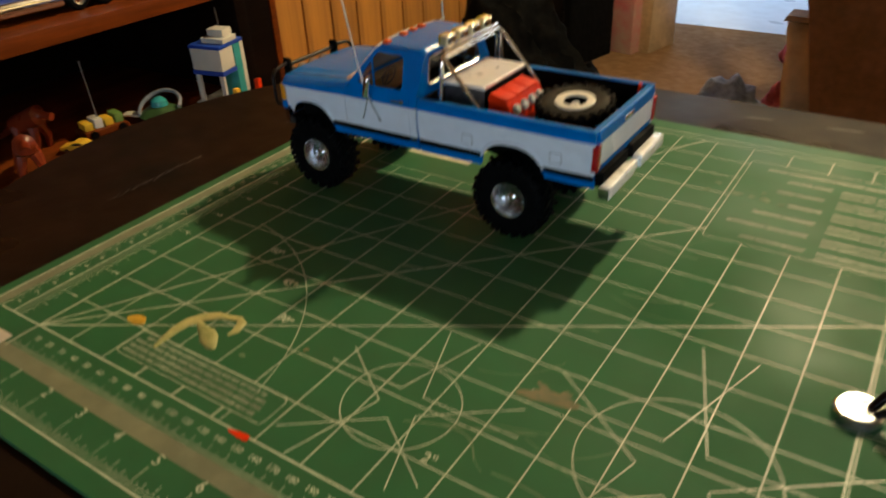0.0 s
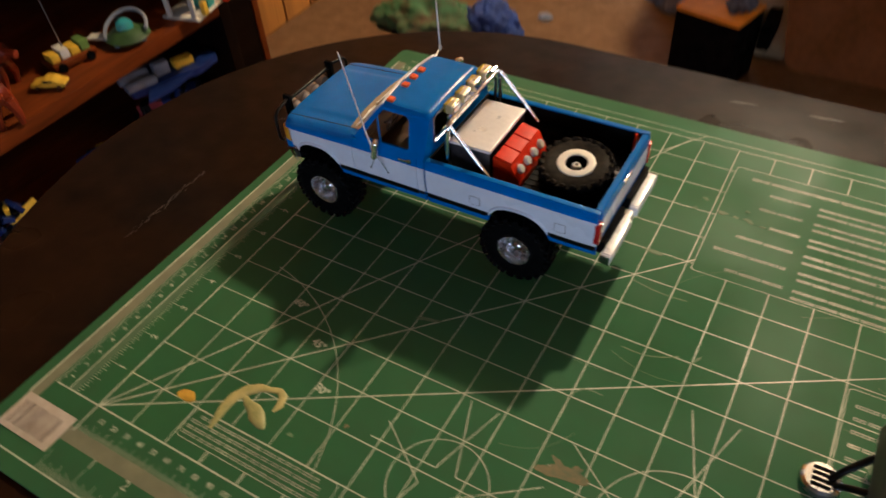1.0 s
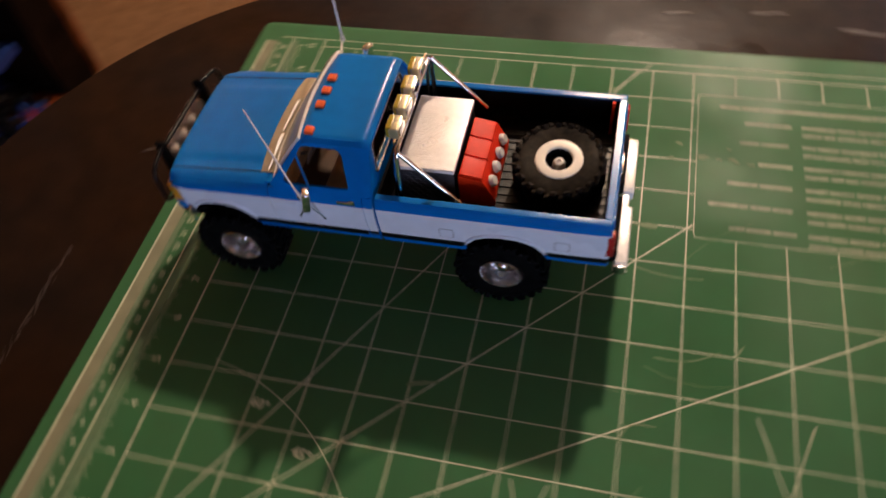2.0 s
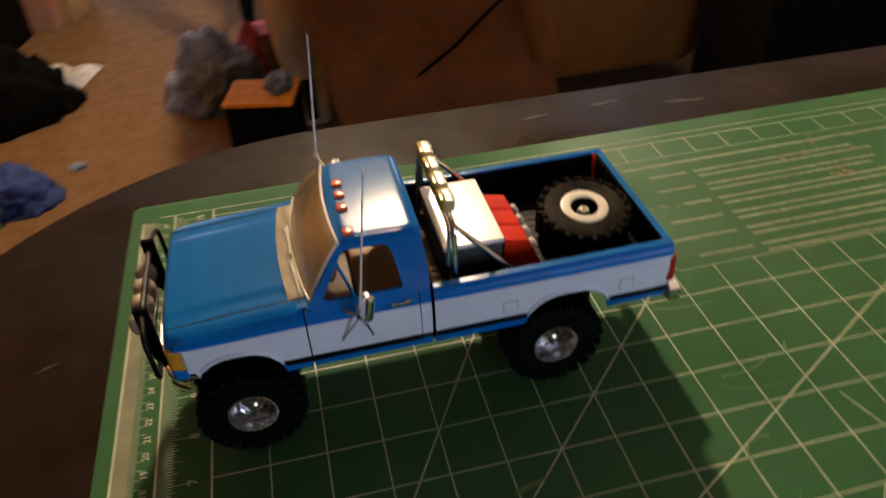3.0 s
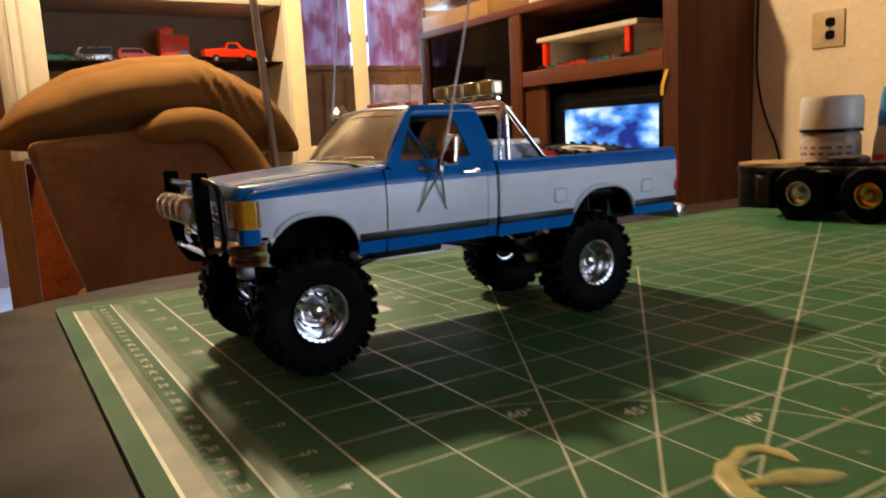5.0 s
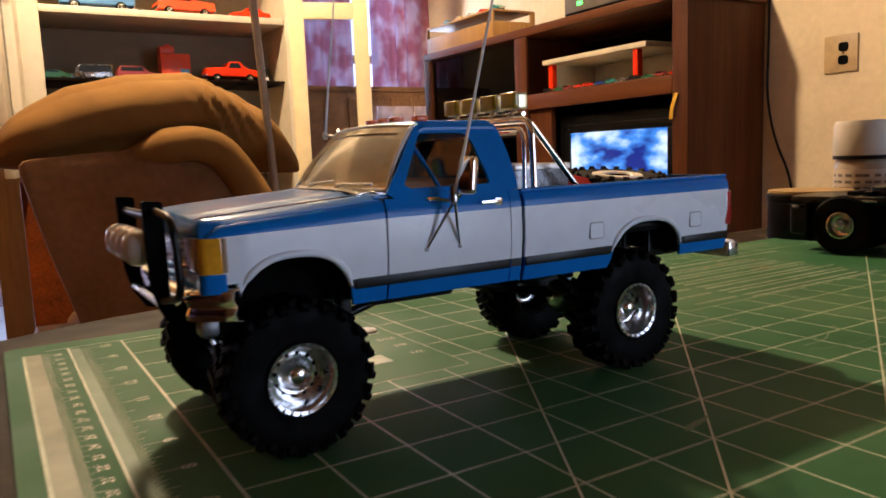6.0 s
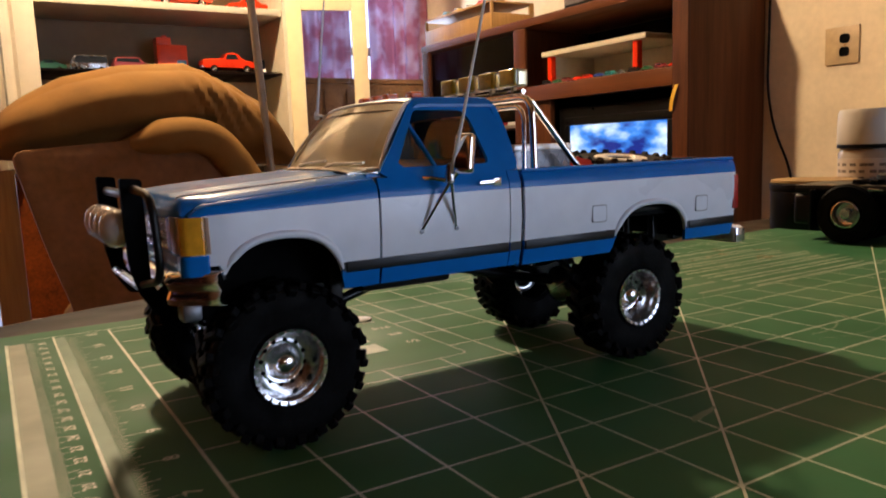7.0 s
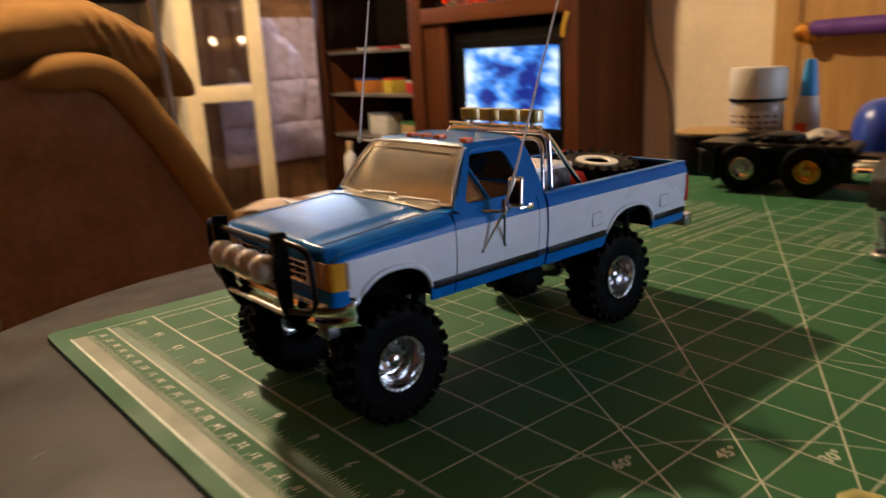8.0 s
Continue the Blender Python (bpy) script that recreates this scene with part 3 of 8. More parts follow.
# angle lines and their arc
bm = bmesh.new()
for a, ln in ((60, 14.95 * IN / math.sin(radians(60))), (45, 10.15 * IN * 2 ** 0.5), (30, 19.9 * IN / math.cos(radians(30)))):
    add_strip(bm, (0, 0), (ln * math.cos(radians(a)), ln * math.sin(radians(a))), 0.0008, Z1 + 0.00004)
R = 5.28 * IN
add_line(bm, [(R * math.cos(radians(a)) * 1.0, R * math.sin(radians(a))) for a in range(10, 81, 2)], 0.00045, Z1 + 0.00005)
part("angle_line", bm, PRINT, mat, "printed angle guides", smooth=False)
for txt, x, y in (("60°", 0.0560, 0.1128), ("45°", 0.0850, 0.0922), ("30°", 0.1060, 0.0670)):
    words(txt, 0.0068, mat, PRINT, Matrix.Translation((x, y, Z1 + 0.00006)) @ Matrix.Rotation(radians(-12), 4, "Z"), bold=0.03)
# inch ruler along the short side, centimetres beside it
bm = bmesh.new()
for k in range(0, 15 * 16 + 1):
    y = k * IN / 16
    ln = 0.0088 if k % 16 == 0 else 0.0062 if k % 8 == 0 else 0.0046 if k % 4 == 0 else 0.0036 if k % 2 == 0 else 0.0026
    add_strip(bm, (-0.0193, y), (-0.0193 + ln, y), 0.00032, Z1 + 0.00002)
for k in range(0, 385):
    y = k * MM
    if y < 0.383:
        ln = 0.0060 if k % 10 == 0 else 0.0044 if k % 5 == 0 else 0.0028
        add_strip(bm, (-0.0362, y), (-0.0362 + ln, y), 0.00026, Z1 + 0.00002)
for k in range(0, 520):
    x = k * MM
    ln = 0.0058 if k % 10 == 0 else 0.0044 if k % 5 == 0 else 0.0026
    add_strip(bm, (x, -0.0162), (x, -0.0162 + ln), 0.00026, Z1 + 0.00002)
for k in range(0, 20 * 16 + 1):
    x = k * IN / 16
    ln = 0.0115 if k % 16 == 0 else 0.0075 if k % 8 == 0 else 0.0055 if k % 4 == 0 else 0.0040 if k % 2 == 0 else 0.0030
    add_strip(bm, (x, -0.0428), (x, -0.0428 + ln), 0.00034, Z1 + 0.00002)
part("ruler_tick", bm, PRINT, mat, "fine ruler graduations", smooth=False)
TURN = Matrix.Rotation(radians(90), 4, "Z")
for j in range(1, 16):
    words(str(j), 0.0064, mat, PRINT, Matrix.Translation((-0.0078, j * IN, Z1 + 0.00003)) @ TURN, "number")
for i in range(1, 21):
    words(str(i), 0.0078, mat, PRINT, Matrix.Translation((i * IN + 0.0005, -0.0275, Z1 + 0.00003)), "number")
    words(str(i * 10), 0.0042, mat, PRINT, Matrix.Translation((i * 0.01, -0.0068, Z1 + 0.00003)), "number")
for j in range(1, 39):
    words(str(j), 0.0046, mat, PRINT, Matrix.Translation((-0.0293, j * 0.01 - 0.003, Z1 + 0.00003)) @ Matrix.Rotation(radians(90), 4, "Z"), "number")


def outline_box(bm, b, r=0.003, w=0.00042):
    add_line(bm, round_poly([(b[0], b[1]), (b[2], b[1]), (b[2], b[3]), (b[0], b[3])], r), w, Z1 + 0.00003, True)


for b in (BOX, BOX2, BOX3, (0.3570, 0.060, 0.54, 0.2005)):
    bm = bmesh.new()
    outline_box(bm, b)
    part("box_line", bm, PRINT, mat, smooth=False)
for p, q in [((x, 0.0), (x, BOX2[1])) for x in (0.0752, 0.1010, 0.1265, 0.1315)] + [((7.95 * IN, 14.0 * IN), (8.95 * IN, 15.25 * IN))]:
    bm = bmesh.new()
    add_strip(bm, p, q, 0.0005, Z1 + 0.00003)
    part("short_line", bm, PRINT, mat, smooth=False)


def bar_row(bm, x, y, length, h, seed, gap=0.0012, mean=0.007):
    """A row of unreadable small print: bars of word length."""
    rnd = random.Random(seed)
    p = x
    while p < x + length - 0.002:
        w = min(rnd.uniform(0.5, 1.7) * mean, x + length - p)
        q = rnd.uniform(-0.0001, 0.0001)
        for s in range(2):
            add_strip(bm, (p, y + q + (s - 0.5) * h * 0.62), (p + w, y + q + (s - 0.5) * h * 0.62), h * 0.24, Z1 + 0.00003)
        c = p
        while c < p + w:
            add_strip(bm, (c, y - h * 0.42), (c, y + h * 0.42), h * rnd.uniform(0.12, 0.26), Z1 + 0.00004)
            c += h * rnd.uniform(0.45, 0.75)
        p += w + gap


bm = bmesh.new()
for r, (lx, ll) in enumerate(((0.2890, 0.026), (0.2860, 0.027), (0.2960, 0.0185), (0.2790, 0.0345), (0.2690, 0.0440), (0.2800, 0.0345))):
    y = 0.3395 - 0.0164 * r
    bar_row(bm, lx - 0.004, y, ll, 0.0026, 50 + r, mean=0.013)
    for q in range(2):
        bar_row(bm, 0.3165, y - 0.0062 * q, 0.118 + 0.02 * ((r * 7 + q * 3) % 5) / 5, 0.0024, 70 + 2 * r + q, mean=0.012)
bar_row(bm, 0.2705, 0.3525, 0.215, 0.0030, 90, mean=0.016)
for q in range(4):
    bar_row(bm, 0.0540 + (0.004 if q == 0 else 0), 0.0219 - 0.0037 * q, 0.088 if q else 0.080, 0.0022, 100 + q, 0.0011, 0.0062)
for q in range(9):
    bar_row(bm, 0.3620, 0.1900 - 0.0085 * q, 0.03 + 0.012 * (q % 3), 0.0026, 120 + q, mean=0.01)
part("small_print", bm, PRINT_SMALL, mat, "rows of tiny illegible print", smooth=False)
# width bars and fractions in the small panel
for k, (txt, y, h) in enumerate((("1/2", 0.2705, 0.0127), ("3/8", 0.2865, 0.0095), ("5/16", 0.3010, 0.0079), ("1/4", 0.3150, 0.0063), ("3/16", 0.3270, 0.0048), ("1/8", 0.3380, 0.0032))):
    words(txt, 0.0052, mat, PRINT, Matrix.Translation((0.1065, y, Z1 + 0.00003)), "number")
    part("width_bar", add_box(bmesh.new(), (0.040, y - h / 2, 0.0), (0.0915, y + h / 2, Z1)), PRINT, mat, smooth=False)
# star guides: the edges run on past the tips, a circle goes through them
for cx, cy, r, more in ((0.1915, 0.048, 0.026, 0.027), (0.301, 0.0725, 0.038, 0.040)):
    for k in range(5):
        tip = Vector((cx + r * math.cos(radians(90 + 72 * k)), cy + r * math.sin(radians(90 + 72 * k))))
        for d in (-36, 36):
            inner = Vector((cx + 0.382 * r * math.cos(radians(90 + 72 * k + d)), cy + 0.382 * r * math.sin(radians(90 + 72 * k + d))))
            u = (tip - inner).normalized()
            bm = bmesh.new()
            add_strip(bm, inner, tip + u * more * (0.75 if (k + d) % 2 else 1), 0.0006, Z1 + 0.000012 * (2 + k))
            part("star_line", bm, PRINT, mat, smooth=False)
    bm = bmesh.new()
    add_line(bm, [(cx + r * math.cos(radians(a)), cy + r * math.sin(radians(a))) for a in range(0, 360, 6)], 0.00055, Z1 + 0.00001, True)
    part("circle_line", bm, PRINT, mat, smooth=False)


# dried glue, paint and scuffs
def add_blob(bm, pts, rs, h, slot=0):
    """A low raised smear along a line."""
    n = len(pts)
    k = 10
    rings = []
    for i, (x, y) in enumerate(pts):
        a = Vector(pts[max(0, i - 1)]) - Vector(pts[min(n - 1, i + 1)])
        a.normalize()
        s = Vector((-a.y, a.x))
        rings.append([bm.verts.new((x + s.x * rs[i] * math.cos(math.pi * q / k), y + s.y * rs[i] * math.cos(math.pi * q / k), h * min(1, rs[i] / 0.003) * math.sin(math.pi * q / k) + 0.0001)) for q in range(k + 1)])
    for p, q in zip(rings, rings[1:]):
        for j in range(k):
            bm.faces.new((p[j], p[j + 1], q[j + 1], q[j])).material_index = slot
    for e in (rings[0], rings[-1]):
        bm.faces.new(e).material_index = slot


glue = thing("glue_smear", "dried yellowish glue smear stuck to a cutting mat", "glue", (0.075, 0.045, 0))
pts = [(0.0665, 0.0185), (0.0655, 0.0255), (0.0645, 0.033), (0.0650, 0.0405), (0.0690, 0.0475), (0.0745, 0.0520), (0.0800, 0.0535), (0.0855, 0.0555), (0.0895, 0.0535), (0.0915, 0.0475), (0.0905, 0.0430)]
rs = [0.0010, 0.0022, 0.0030, 0.0034, 0.0036, 0.0028, 0.0018, 0.0020, 0.0026, 0.0022, 0.0008]
bm = bmesh.new()
add_blob(bm, [(x - 0.075, y - 0.045) for x, y in pts], rs, 0.0012)
add_blob(bm, [(x - 0.075, y - 0.045) for x, y in ((0.0690, 0.0440), (0.0745, 0.0410), (0.0800, 0.0395), (0.0845, 0.0365), (0.0905, 0.0330), (0.0930, 0.0320))], [0.0012, 0.0024, 0.0040, 0.0046, 0.0026, 0.0008], 0.0013)
part("smear", bm, GLUE, glue)
drip = thing("paint_drip", "small flat drop of dried yellow paint", "paint drip", (0.0405, 0.0285, 0))
part("drop", add_prism(bmesh.new(), blot(0.0042, 3, rough=0.25, sx=1.3, sy=0.9), 0.0, 0.0005, "z", 0.0002), YELLOW_DRIP, drip)
for k, (x, y, a, sx, sy) in enumerate(((0.243, 0.083, 15, 0.0125, 0.0040), (0.2405, 0.0860, -35, 0.006, 0.002), (0.2480, 0.0865, 60, 0.004, 0.0025))):
    bm = add_prism(bmesh.new(), blot(1, 11 + k, rough=0.45, sx=sx, sy=sy), 0.0, 0.00014 + 0.00004 * k, "z", m=Matrix.Translation((x, y, 0)) @ Matrix.Rotation(radians(a), 4, "Z"))
    part("paint_smear", bm, GLUE_ORANGE, mat, "faded orange paint smear")
for k, (x, y, a, sx, sy) in enumerate(((0.233, 0.253, 4, 0.006, 0.0018), (0.134, 0.1385, 15, 0.0052, 0.0014), (0.128, 0.137, 40, 0.0028, 0.0012), (0.281, 0.181, 60, 0.004, 0.0006), (0.108, 0.036, 20, 0.0016, 0.0012))):
    bm = add_prism(bmesh.new(), blot(1, 40 + k, rough=0.5, k=40, sx=sx, sy=sy), 0.0, 0.00015 + 0.00003 * k, "z", m=Matrix.Translation((x, y, 0)) @ Matrix.Rotation(radians(a), 4, "Z"))
    part("scuff", bm, DUST, mat, "pale dusty scuff")
# faint knife scratches and wiped streaks
rnd_k = random.Random(21)
for k in range(30):
    x, y, a, ln = rnd_k.uniform(0.19, 0.50), rnd_k.uniform(0.02, 0.24), rnd_k.uniform(-0.9, 0.9), rnd_k.uniform(0.010, 0.055)
    bow = rnd_k.uniform(-0.006, 0.006)
    bm = bmesh.new()
    pts = [(x + math.cos(a) * ln * q / 8 - math.sin(a) * bow * math.sin(math.pi * q / 8), y + math.sin(a) * ln * q / 8 + math.cos(a) * bow * math.sin(math.pi * q / 8)) for q in range(9)]
    add_line(bm, pts, rnd_k.choice((0.0002, 0.0003, 0.0003, 0.0007)), Z1 + 0.00007 + 0.000002 * k)
    part("scratch", bm, DUST, mat, smooth=False)
words('2"', 0.0072, mat, PRINT, Matrix.Translation((0.219, 0.0285, Z1 + 0.00006)), "number")
rnd_t = random.Random(5)
TAN_STAIN = material("faded_tan_stain", (0.21, 0.15, 0.055), 0.7, vary=0.3, grain=150, tint=(0.09, 0.14, 0.055))
for k in range(34):
    cx, cy, sp = ((0.421, 0.352, 0.008), (0.404, 0.310, 0.008), (0.262, 0.310, 0.012), (0.395, 0.335, 0.02))[k % 4]
    x, y, r_ = cx + rnd_t.gauss(0, sp), cy + rnd_t.gauss(0, sp * 0.35), rnd_t.uniform(0.0008, 0.0032)
    bm = add_prism(bmesh.new(), blot(1, 90 + k, rough=0.6, k=24, sx=r_, sy=r_ * 0.6), 0.0, 0.00012 + 0.00002 * (k % 7), "z", m=Matrix.Translation((x, y, 0)) @ Matrix.Rotation(rnd_t.uniform(-0.4, 0.4), 4, "Z"))
    part("stain", bm, DUST if k % 4 == 2 else TAN_STAIN, mat)
bm = add_prism(bmesh.new(), blot(0.0042, 21, rough=0.5, sx=1.1, sy=0.45), 0.0, 0.0003, "z", m=Matrix.Translation((0.1455, -0.0008, 0)))
part("red_mark", bm, RED_PAINT, mat, "small red paint mark")
bm = add_prism(bmesh.new(), blot(0.0012, 22, rough=0.5), 0.0, 0.0003, "z", m=Matrix.Translation((0.1315, 0.0545, 0)))
part("orange_speck", bm, GLUE_ORANGE, mat)
label = thing("paper_label", "worn pale paper sticker with grey bars", "sticker", (-0.023, -0.0235, 0))
part("sheet", add_prism(bmesh.new(), round_poly([(-0.020, -0.011), (0.020, -0.011), (0.020, 0.0115), (-0.020, 0.0115)], 0.001), 0.0002, 0.0005, "z"), PAPER, label)
bm = bmesh.new()
rnd = random.Random(8)
x = -0.016
while x < 0.014:
    w = rnd.choice((0.0004, 0.0006, 0.0009))
    add_strip(bm, (x, -0.008), (x, 0.007), w, 0.00055)
    x += w + rnd.choice((0.0006, 0.0009, 0.0014))
part("printed_bar", bm, BAR_CODE, label, smooth=False)

# ---- the model pickup ----
# local axes: x to the tail, y across (0 on the centre line), z up from the mat; millimetres
truck = thing("model_pickup_truck", "blue and white lifted model pickup truck with chrome wheels", "model truck", (0, 0.231, 0.00007), turn=0.15)


def P(x, y, z):
    return Vector((x * MM, y * MM, z * MM))


def lerp(table, v):
    for (a, p), (b, q) in zip(table, table[1:]):
        if v <= b:
            return p + (q - p) * max(0, min(1, (v - a) / (b - a)))
    return table[-1][1]


def arch(x, cx, rx, rz, z0=41.0, e=2.5):
    d = abs(x - cx) / rx
    return z0 + rz * (1 - d ** e) ** (1 / e) if d < 1 else -1


FRONT_ARCH, REAR_ARCH = (23.2, 17.6, 19.0), (166.0, 19.2, 18.2)


def sill(x):
    base = 54.0 if x < 6.5 else 43.0 if x < 104 else 42.6 if x < 150 else 43.4
    return max(base, arch(x, *FRONT_ARCH), arch(x, *REAR_ARCH))


LEVELS = [42.6, 43.4, 45.5, 48.0, 50.9, 54, 58, 62, 65.5, 68.5, 70.5, 72.2, 73.4, 74.2]
WIDTH = [(42, 40.2), (45.5, 41.2), (48, 41.9), (51, 42.2), (58, 42.9), (63, 43.0), (68.5, 42.85), (70.5, 42.65), (72.2, 42.0), (73.4, 40.9), (74.2, 39.6)]
WIDTH_CAB = WIDTH[:8] + [(72.2, 42.0), (74.2, 41.2)]


def fender_top(x):
    """Height of the fender's upper edge: it falls to the nose and rounds off there."""
    return 70.3 + 3.9 * max(0, min(1, x / 52)) - (2.2 * ((4 - x) / 5) ** 2 if x < 4 else 0)


def side_panel(name, s, x0, x1, width, front_taper=False, mats=(BLUE, SEAM, WHITE)):
    """One panel of the body side, with its colour bands, the arch cut out and 1.2 mm of thickness."""
    n = max(4, int((x1 - x0) / 1.1))
    bm = bmesh.new()
    cols = []
    for i in range(n + 1):
        x = x0 + (x1 - x0) * i / n
        zb = sill(x)
        col = []
        for z in LEVELS:
            q = max(z, zb)
            w = lerp(width, q)
            if front_taper and x < 10:
                w -= 1.6 * ((10 - x) / 11) ** 2
            if front_taper and q > 65.5:
                q = 65.5 + (q - 65.5) * (fender_top(x) - 65.5) / 8.7
            if x > 196:
                w -= 0.5 * ((x - 196) / 18) ** 2
            col.append((x, w, q))
        cols.append(col)
    out = [[bm.verts.new(P(x, s * w, z)) for x, w, z in c] for c in cols]
    inn = [[bm.verts.new(P(x, s * (w - 1.2), z)) for x, w, z in c] for c in cols]
    for i in range(n):
        for j in range(len(LEVELS) - 1):
            hi = max(cols[i][j + 1][2] - cols[i][j][2], cols[i + 1][j + 1][2] - cols[i + 1][j][2])
            if hi < 1e-6:
                continue
            band = 1 if LEVELS[j] in (48.0,) else 2 if 50 < LEVELS[j] < 68 else 0
            for g in (out, inn):
                try:
                    bm.faces.new((g[i][j], g[i + 1][j], g[i + 1][j + 1], g[i][j + 1])).material_index = band
                except ValueError:
                    pass
        for j in (0, len(LEVELS) - 1):
            bm.faces.new((out[i][j], out[i + 1][j], inn[i + 1][j], inn[i][j])).material_index = 0 if j or sill(cols[i][0][0]) < 50 else 2
    for c in (0, n):
        for j in range(len(LEVELS) - 1):
            if cols[c][j + 1][2] - cols[c][j][2] > 1e-6:
                bm.faces.new((out[c][j], out[c][j + 1], inn[c][j + 1], inn[c][j])).material_index = 2 if 50 < LEVELS[j] < 68 else 0
    bmesh.ops.dissolve_degenerate(bm, dist=1e-7, edges=bm.edges)
    return part(name, bm, mats, truck, angle=30)


for s in (-1, 1):
    side_panel("fender", s, -1.0, 52.3, WIDTH, True)
    d = side_panel("door", s, 53.0, 99.6, WIDTH_CAB)
    side_panel("cab_corner", s, 100.0, 104.4, WIDTH_CAB)
    b = side_panel("bed_side", s, 105.9, 213.4, WIDTH)
    # door handle and fuel flaps
    bm = add_box(bmesh.new(), P(87.5, s * 42.1, 70.2), P(95.5, s * 43.6, 71.7), 0.0005)
    add_box(bm, P(93.2, s * 42.1, 69.6), P(96.4, s * 43.2, 72.3), 0.0006)
    part("handle", bm, CHROME, d, "chrome door handle")
    for fx in (138.8, 192.4):
        bm = add_prism(bmesh.new(), round_poly([(fx - 3.5, 54.2), (fx + 3.5, 54.2), (fx + 3.5, 60.4), (fx - 3.5, 60.4)], 1.2), 42.3, 42.98, "y", 0, 1, Matrix.Diagonal((MM, s * MM, MM, 1)))
        add_prism(bm, round_poly([(fx - 3.15, 54.55), (fx + 3.15, 54.55), (fx + 3.15, 60.05), (fx - 3.15, 60.05)], 1.0), 42.3, 43.12, "y", 0, 0, Matrix.Diagonal((MM, s * MM, MM, 1)))
        part("fuel_flap", bm, (WHITE, material("flap_gap", (0.22, 0.23, 0.25), 0.6) if fx < 140 and s < 0 else bpy.data.materials["flap_gap"]), b)
    # flared lips round the arches
    for (cx, rx, rz), lo in ((FRONT_ARCH, 46.5), (REAR_ARCH, 47.0)):
        pts = []
        for k in range(41):
            x = cx - rx * 0.985 + 2 * rx * 0.985 * k / 40
            z = arch(x, cx, rx + 0.5, rz + 0.4)
            if z < lo or (cx < 30 and x < 8.2 and z < 52):
                continue
            w = lerp(WIDTH, z)
            if x < 10:
                w -= 1.6 * ((10 - x) / 11) ** 2
            pts.append(P(x, s * (w - 0.1), z + 0.2))
        ends = [0.3] + [0.8] + [1.15] * (len(pts) - 4) + [0.8, 0.3]
        part("wheel_arch_lip", add_tube(bmesh.new(), pts, [e * MM for e in ends], 10), WHITE, truck)
    # black rubbing strip
    bm = add_box(bmesh.new(), P(41.5, s * 41.6, 47.8), P(99.2, s * 42.55, 51.0), 0.0004)
    part("rubbing_strip", bm, BLACK, d)
    bm = add_box(bmesh.new(), P(106.2, s * 41.6, 47.8), P(146.0, s * 42.55, 51.0), 0.0004)
    part("rubbing_strip", bm, BLACK, b)
    bm = add_box(bmesh.new(), P(186.5, s * 41.5, 47.8), P(213.0, s * 42.4, 51.0), 0.0004)
    part("rubbing_strip", bm, BLACK, b)


# hood
def hood(u, v):
    y = -39.9 + 79.8 * v
    a = abs(y)
    roll = min(1, u / 0.13)
    x = -4.6 + 2.6 * (1 - math.cos(roll * math.pi / 2)) if u < 0.13 else -2.0 + 53.6 * (u - 0.13) / 0.87
    zc = 72.3 + 4.4 * max(0, (u - 0.05)) - 0.9 * (a / 40) ** 2
    t = max(0, min(1, (28 - a) / 5))
    zc += 0.75 * t * t * (3 - 2 * t) * min(1, u / 0.3)
    if a > 35:
        e = ((a - 35) / 4.9) ** 2
        zc = zc * (1 - e) + (fender_top(x) + 0.08) * e
    if u < 0.13:
        zc = 67.4 + (zc - 67.4) * math.sin(roll * math.pi / 2)
    x -= 0.0 if u > 0.5 else -2.2 * (a / 40) ** 4 * (1 - 2 * u)
    return P(x, y, zc)


bonnet = part("hood", add_grid(bmesh.new(), hood, 44, 56, thick=(0, 0, -0.0008)), BLUE, truck)
for v in (0.085, 0.915):
    part("hood_seam", add_tube(bmesh.new(), [hood(0.10 + 0.9 * k / 30, v) for k in range(31)], 0.00028, 6), SEAM, bonnet)
bm = add_grid(bmesh.new(), lambda u, v: P(50.6 + 6.4 * u + (1 - (2 * v - 1) ** 2) * -1.5, -39 + 78 * v, 76.4 - 1.0 * (2 * v - 1) ** 2 + 0.2 * u), 4, 20, thick=(0, 0, -0.001))
part("cowl", bm, BLUE, truck)
bm = bmesh.new()
for k in range(14):
    add_box(bm, P(52.0, -22 + k * 3.3, 76.2), P(54.6, -20.4 + k * 3.3, 76.75), 0.0001, 1)
part("cowl_vent", bm, SEAM, truck)
bm = add_grid(bmesh.new(), lambda u, v: P(45.2 + 6.6 * u + 2.2 * (2 * v - 1) ** 2, -33.5 + 67 * v, 77.25 + 0.5 * u - 1.3 * (2 * v - 1) ** 4 + 0.12 * math.sin(26 * v + 3 * u) * (1 - u) * u * 4), 6, 40, thick=(0, 0, -0.0004))
part("cowl_flange", bm, FROSTED_EDGE, truck, "cloudy clear plastic flange below the windscreen")


# cab
def ray_ring(poly, c, n=72):
    """Points where n rays from c meet a closed outline."""
    out = []
    for k in range(n):
        a = 2 * math.pi * k / n
        d = Vector((math.cos(a), math.sin(a)))
        best = None
        for p, q in zip(poly, poly[1:] + poly[:1]):
            e = Vector(q) - Vector(p)
            den = d.x * e.y - d.y * e.x
            if abs(den) < 1e-9:
                continue
            w = Vector(p) - Vector(c)
            t, s_ = (w.x * e.y - w.y * e.x) / den, (w.x * d.y - w.y * d.x) / den
            if t > 0 and -1e-6 <= s_ <= 1 + 1e-6 and (best is None or t > best):
                best = t
        out.append((c[0] + d.x * best, c[1] + d.y * best))
    return out


def tumble(z):
    return 41.2 - 11.6 * max(0, (z - 74.2) / 23.2) ** 1.15


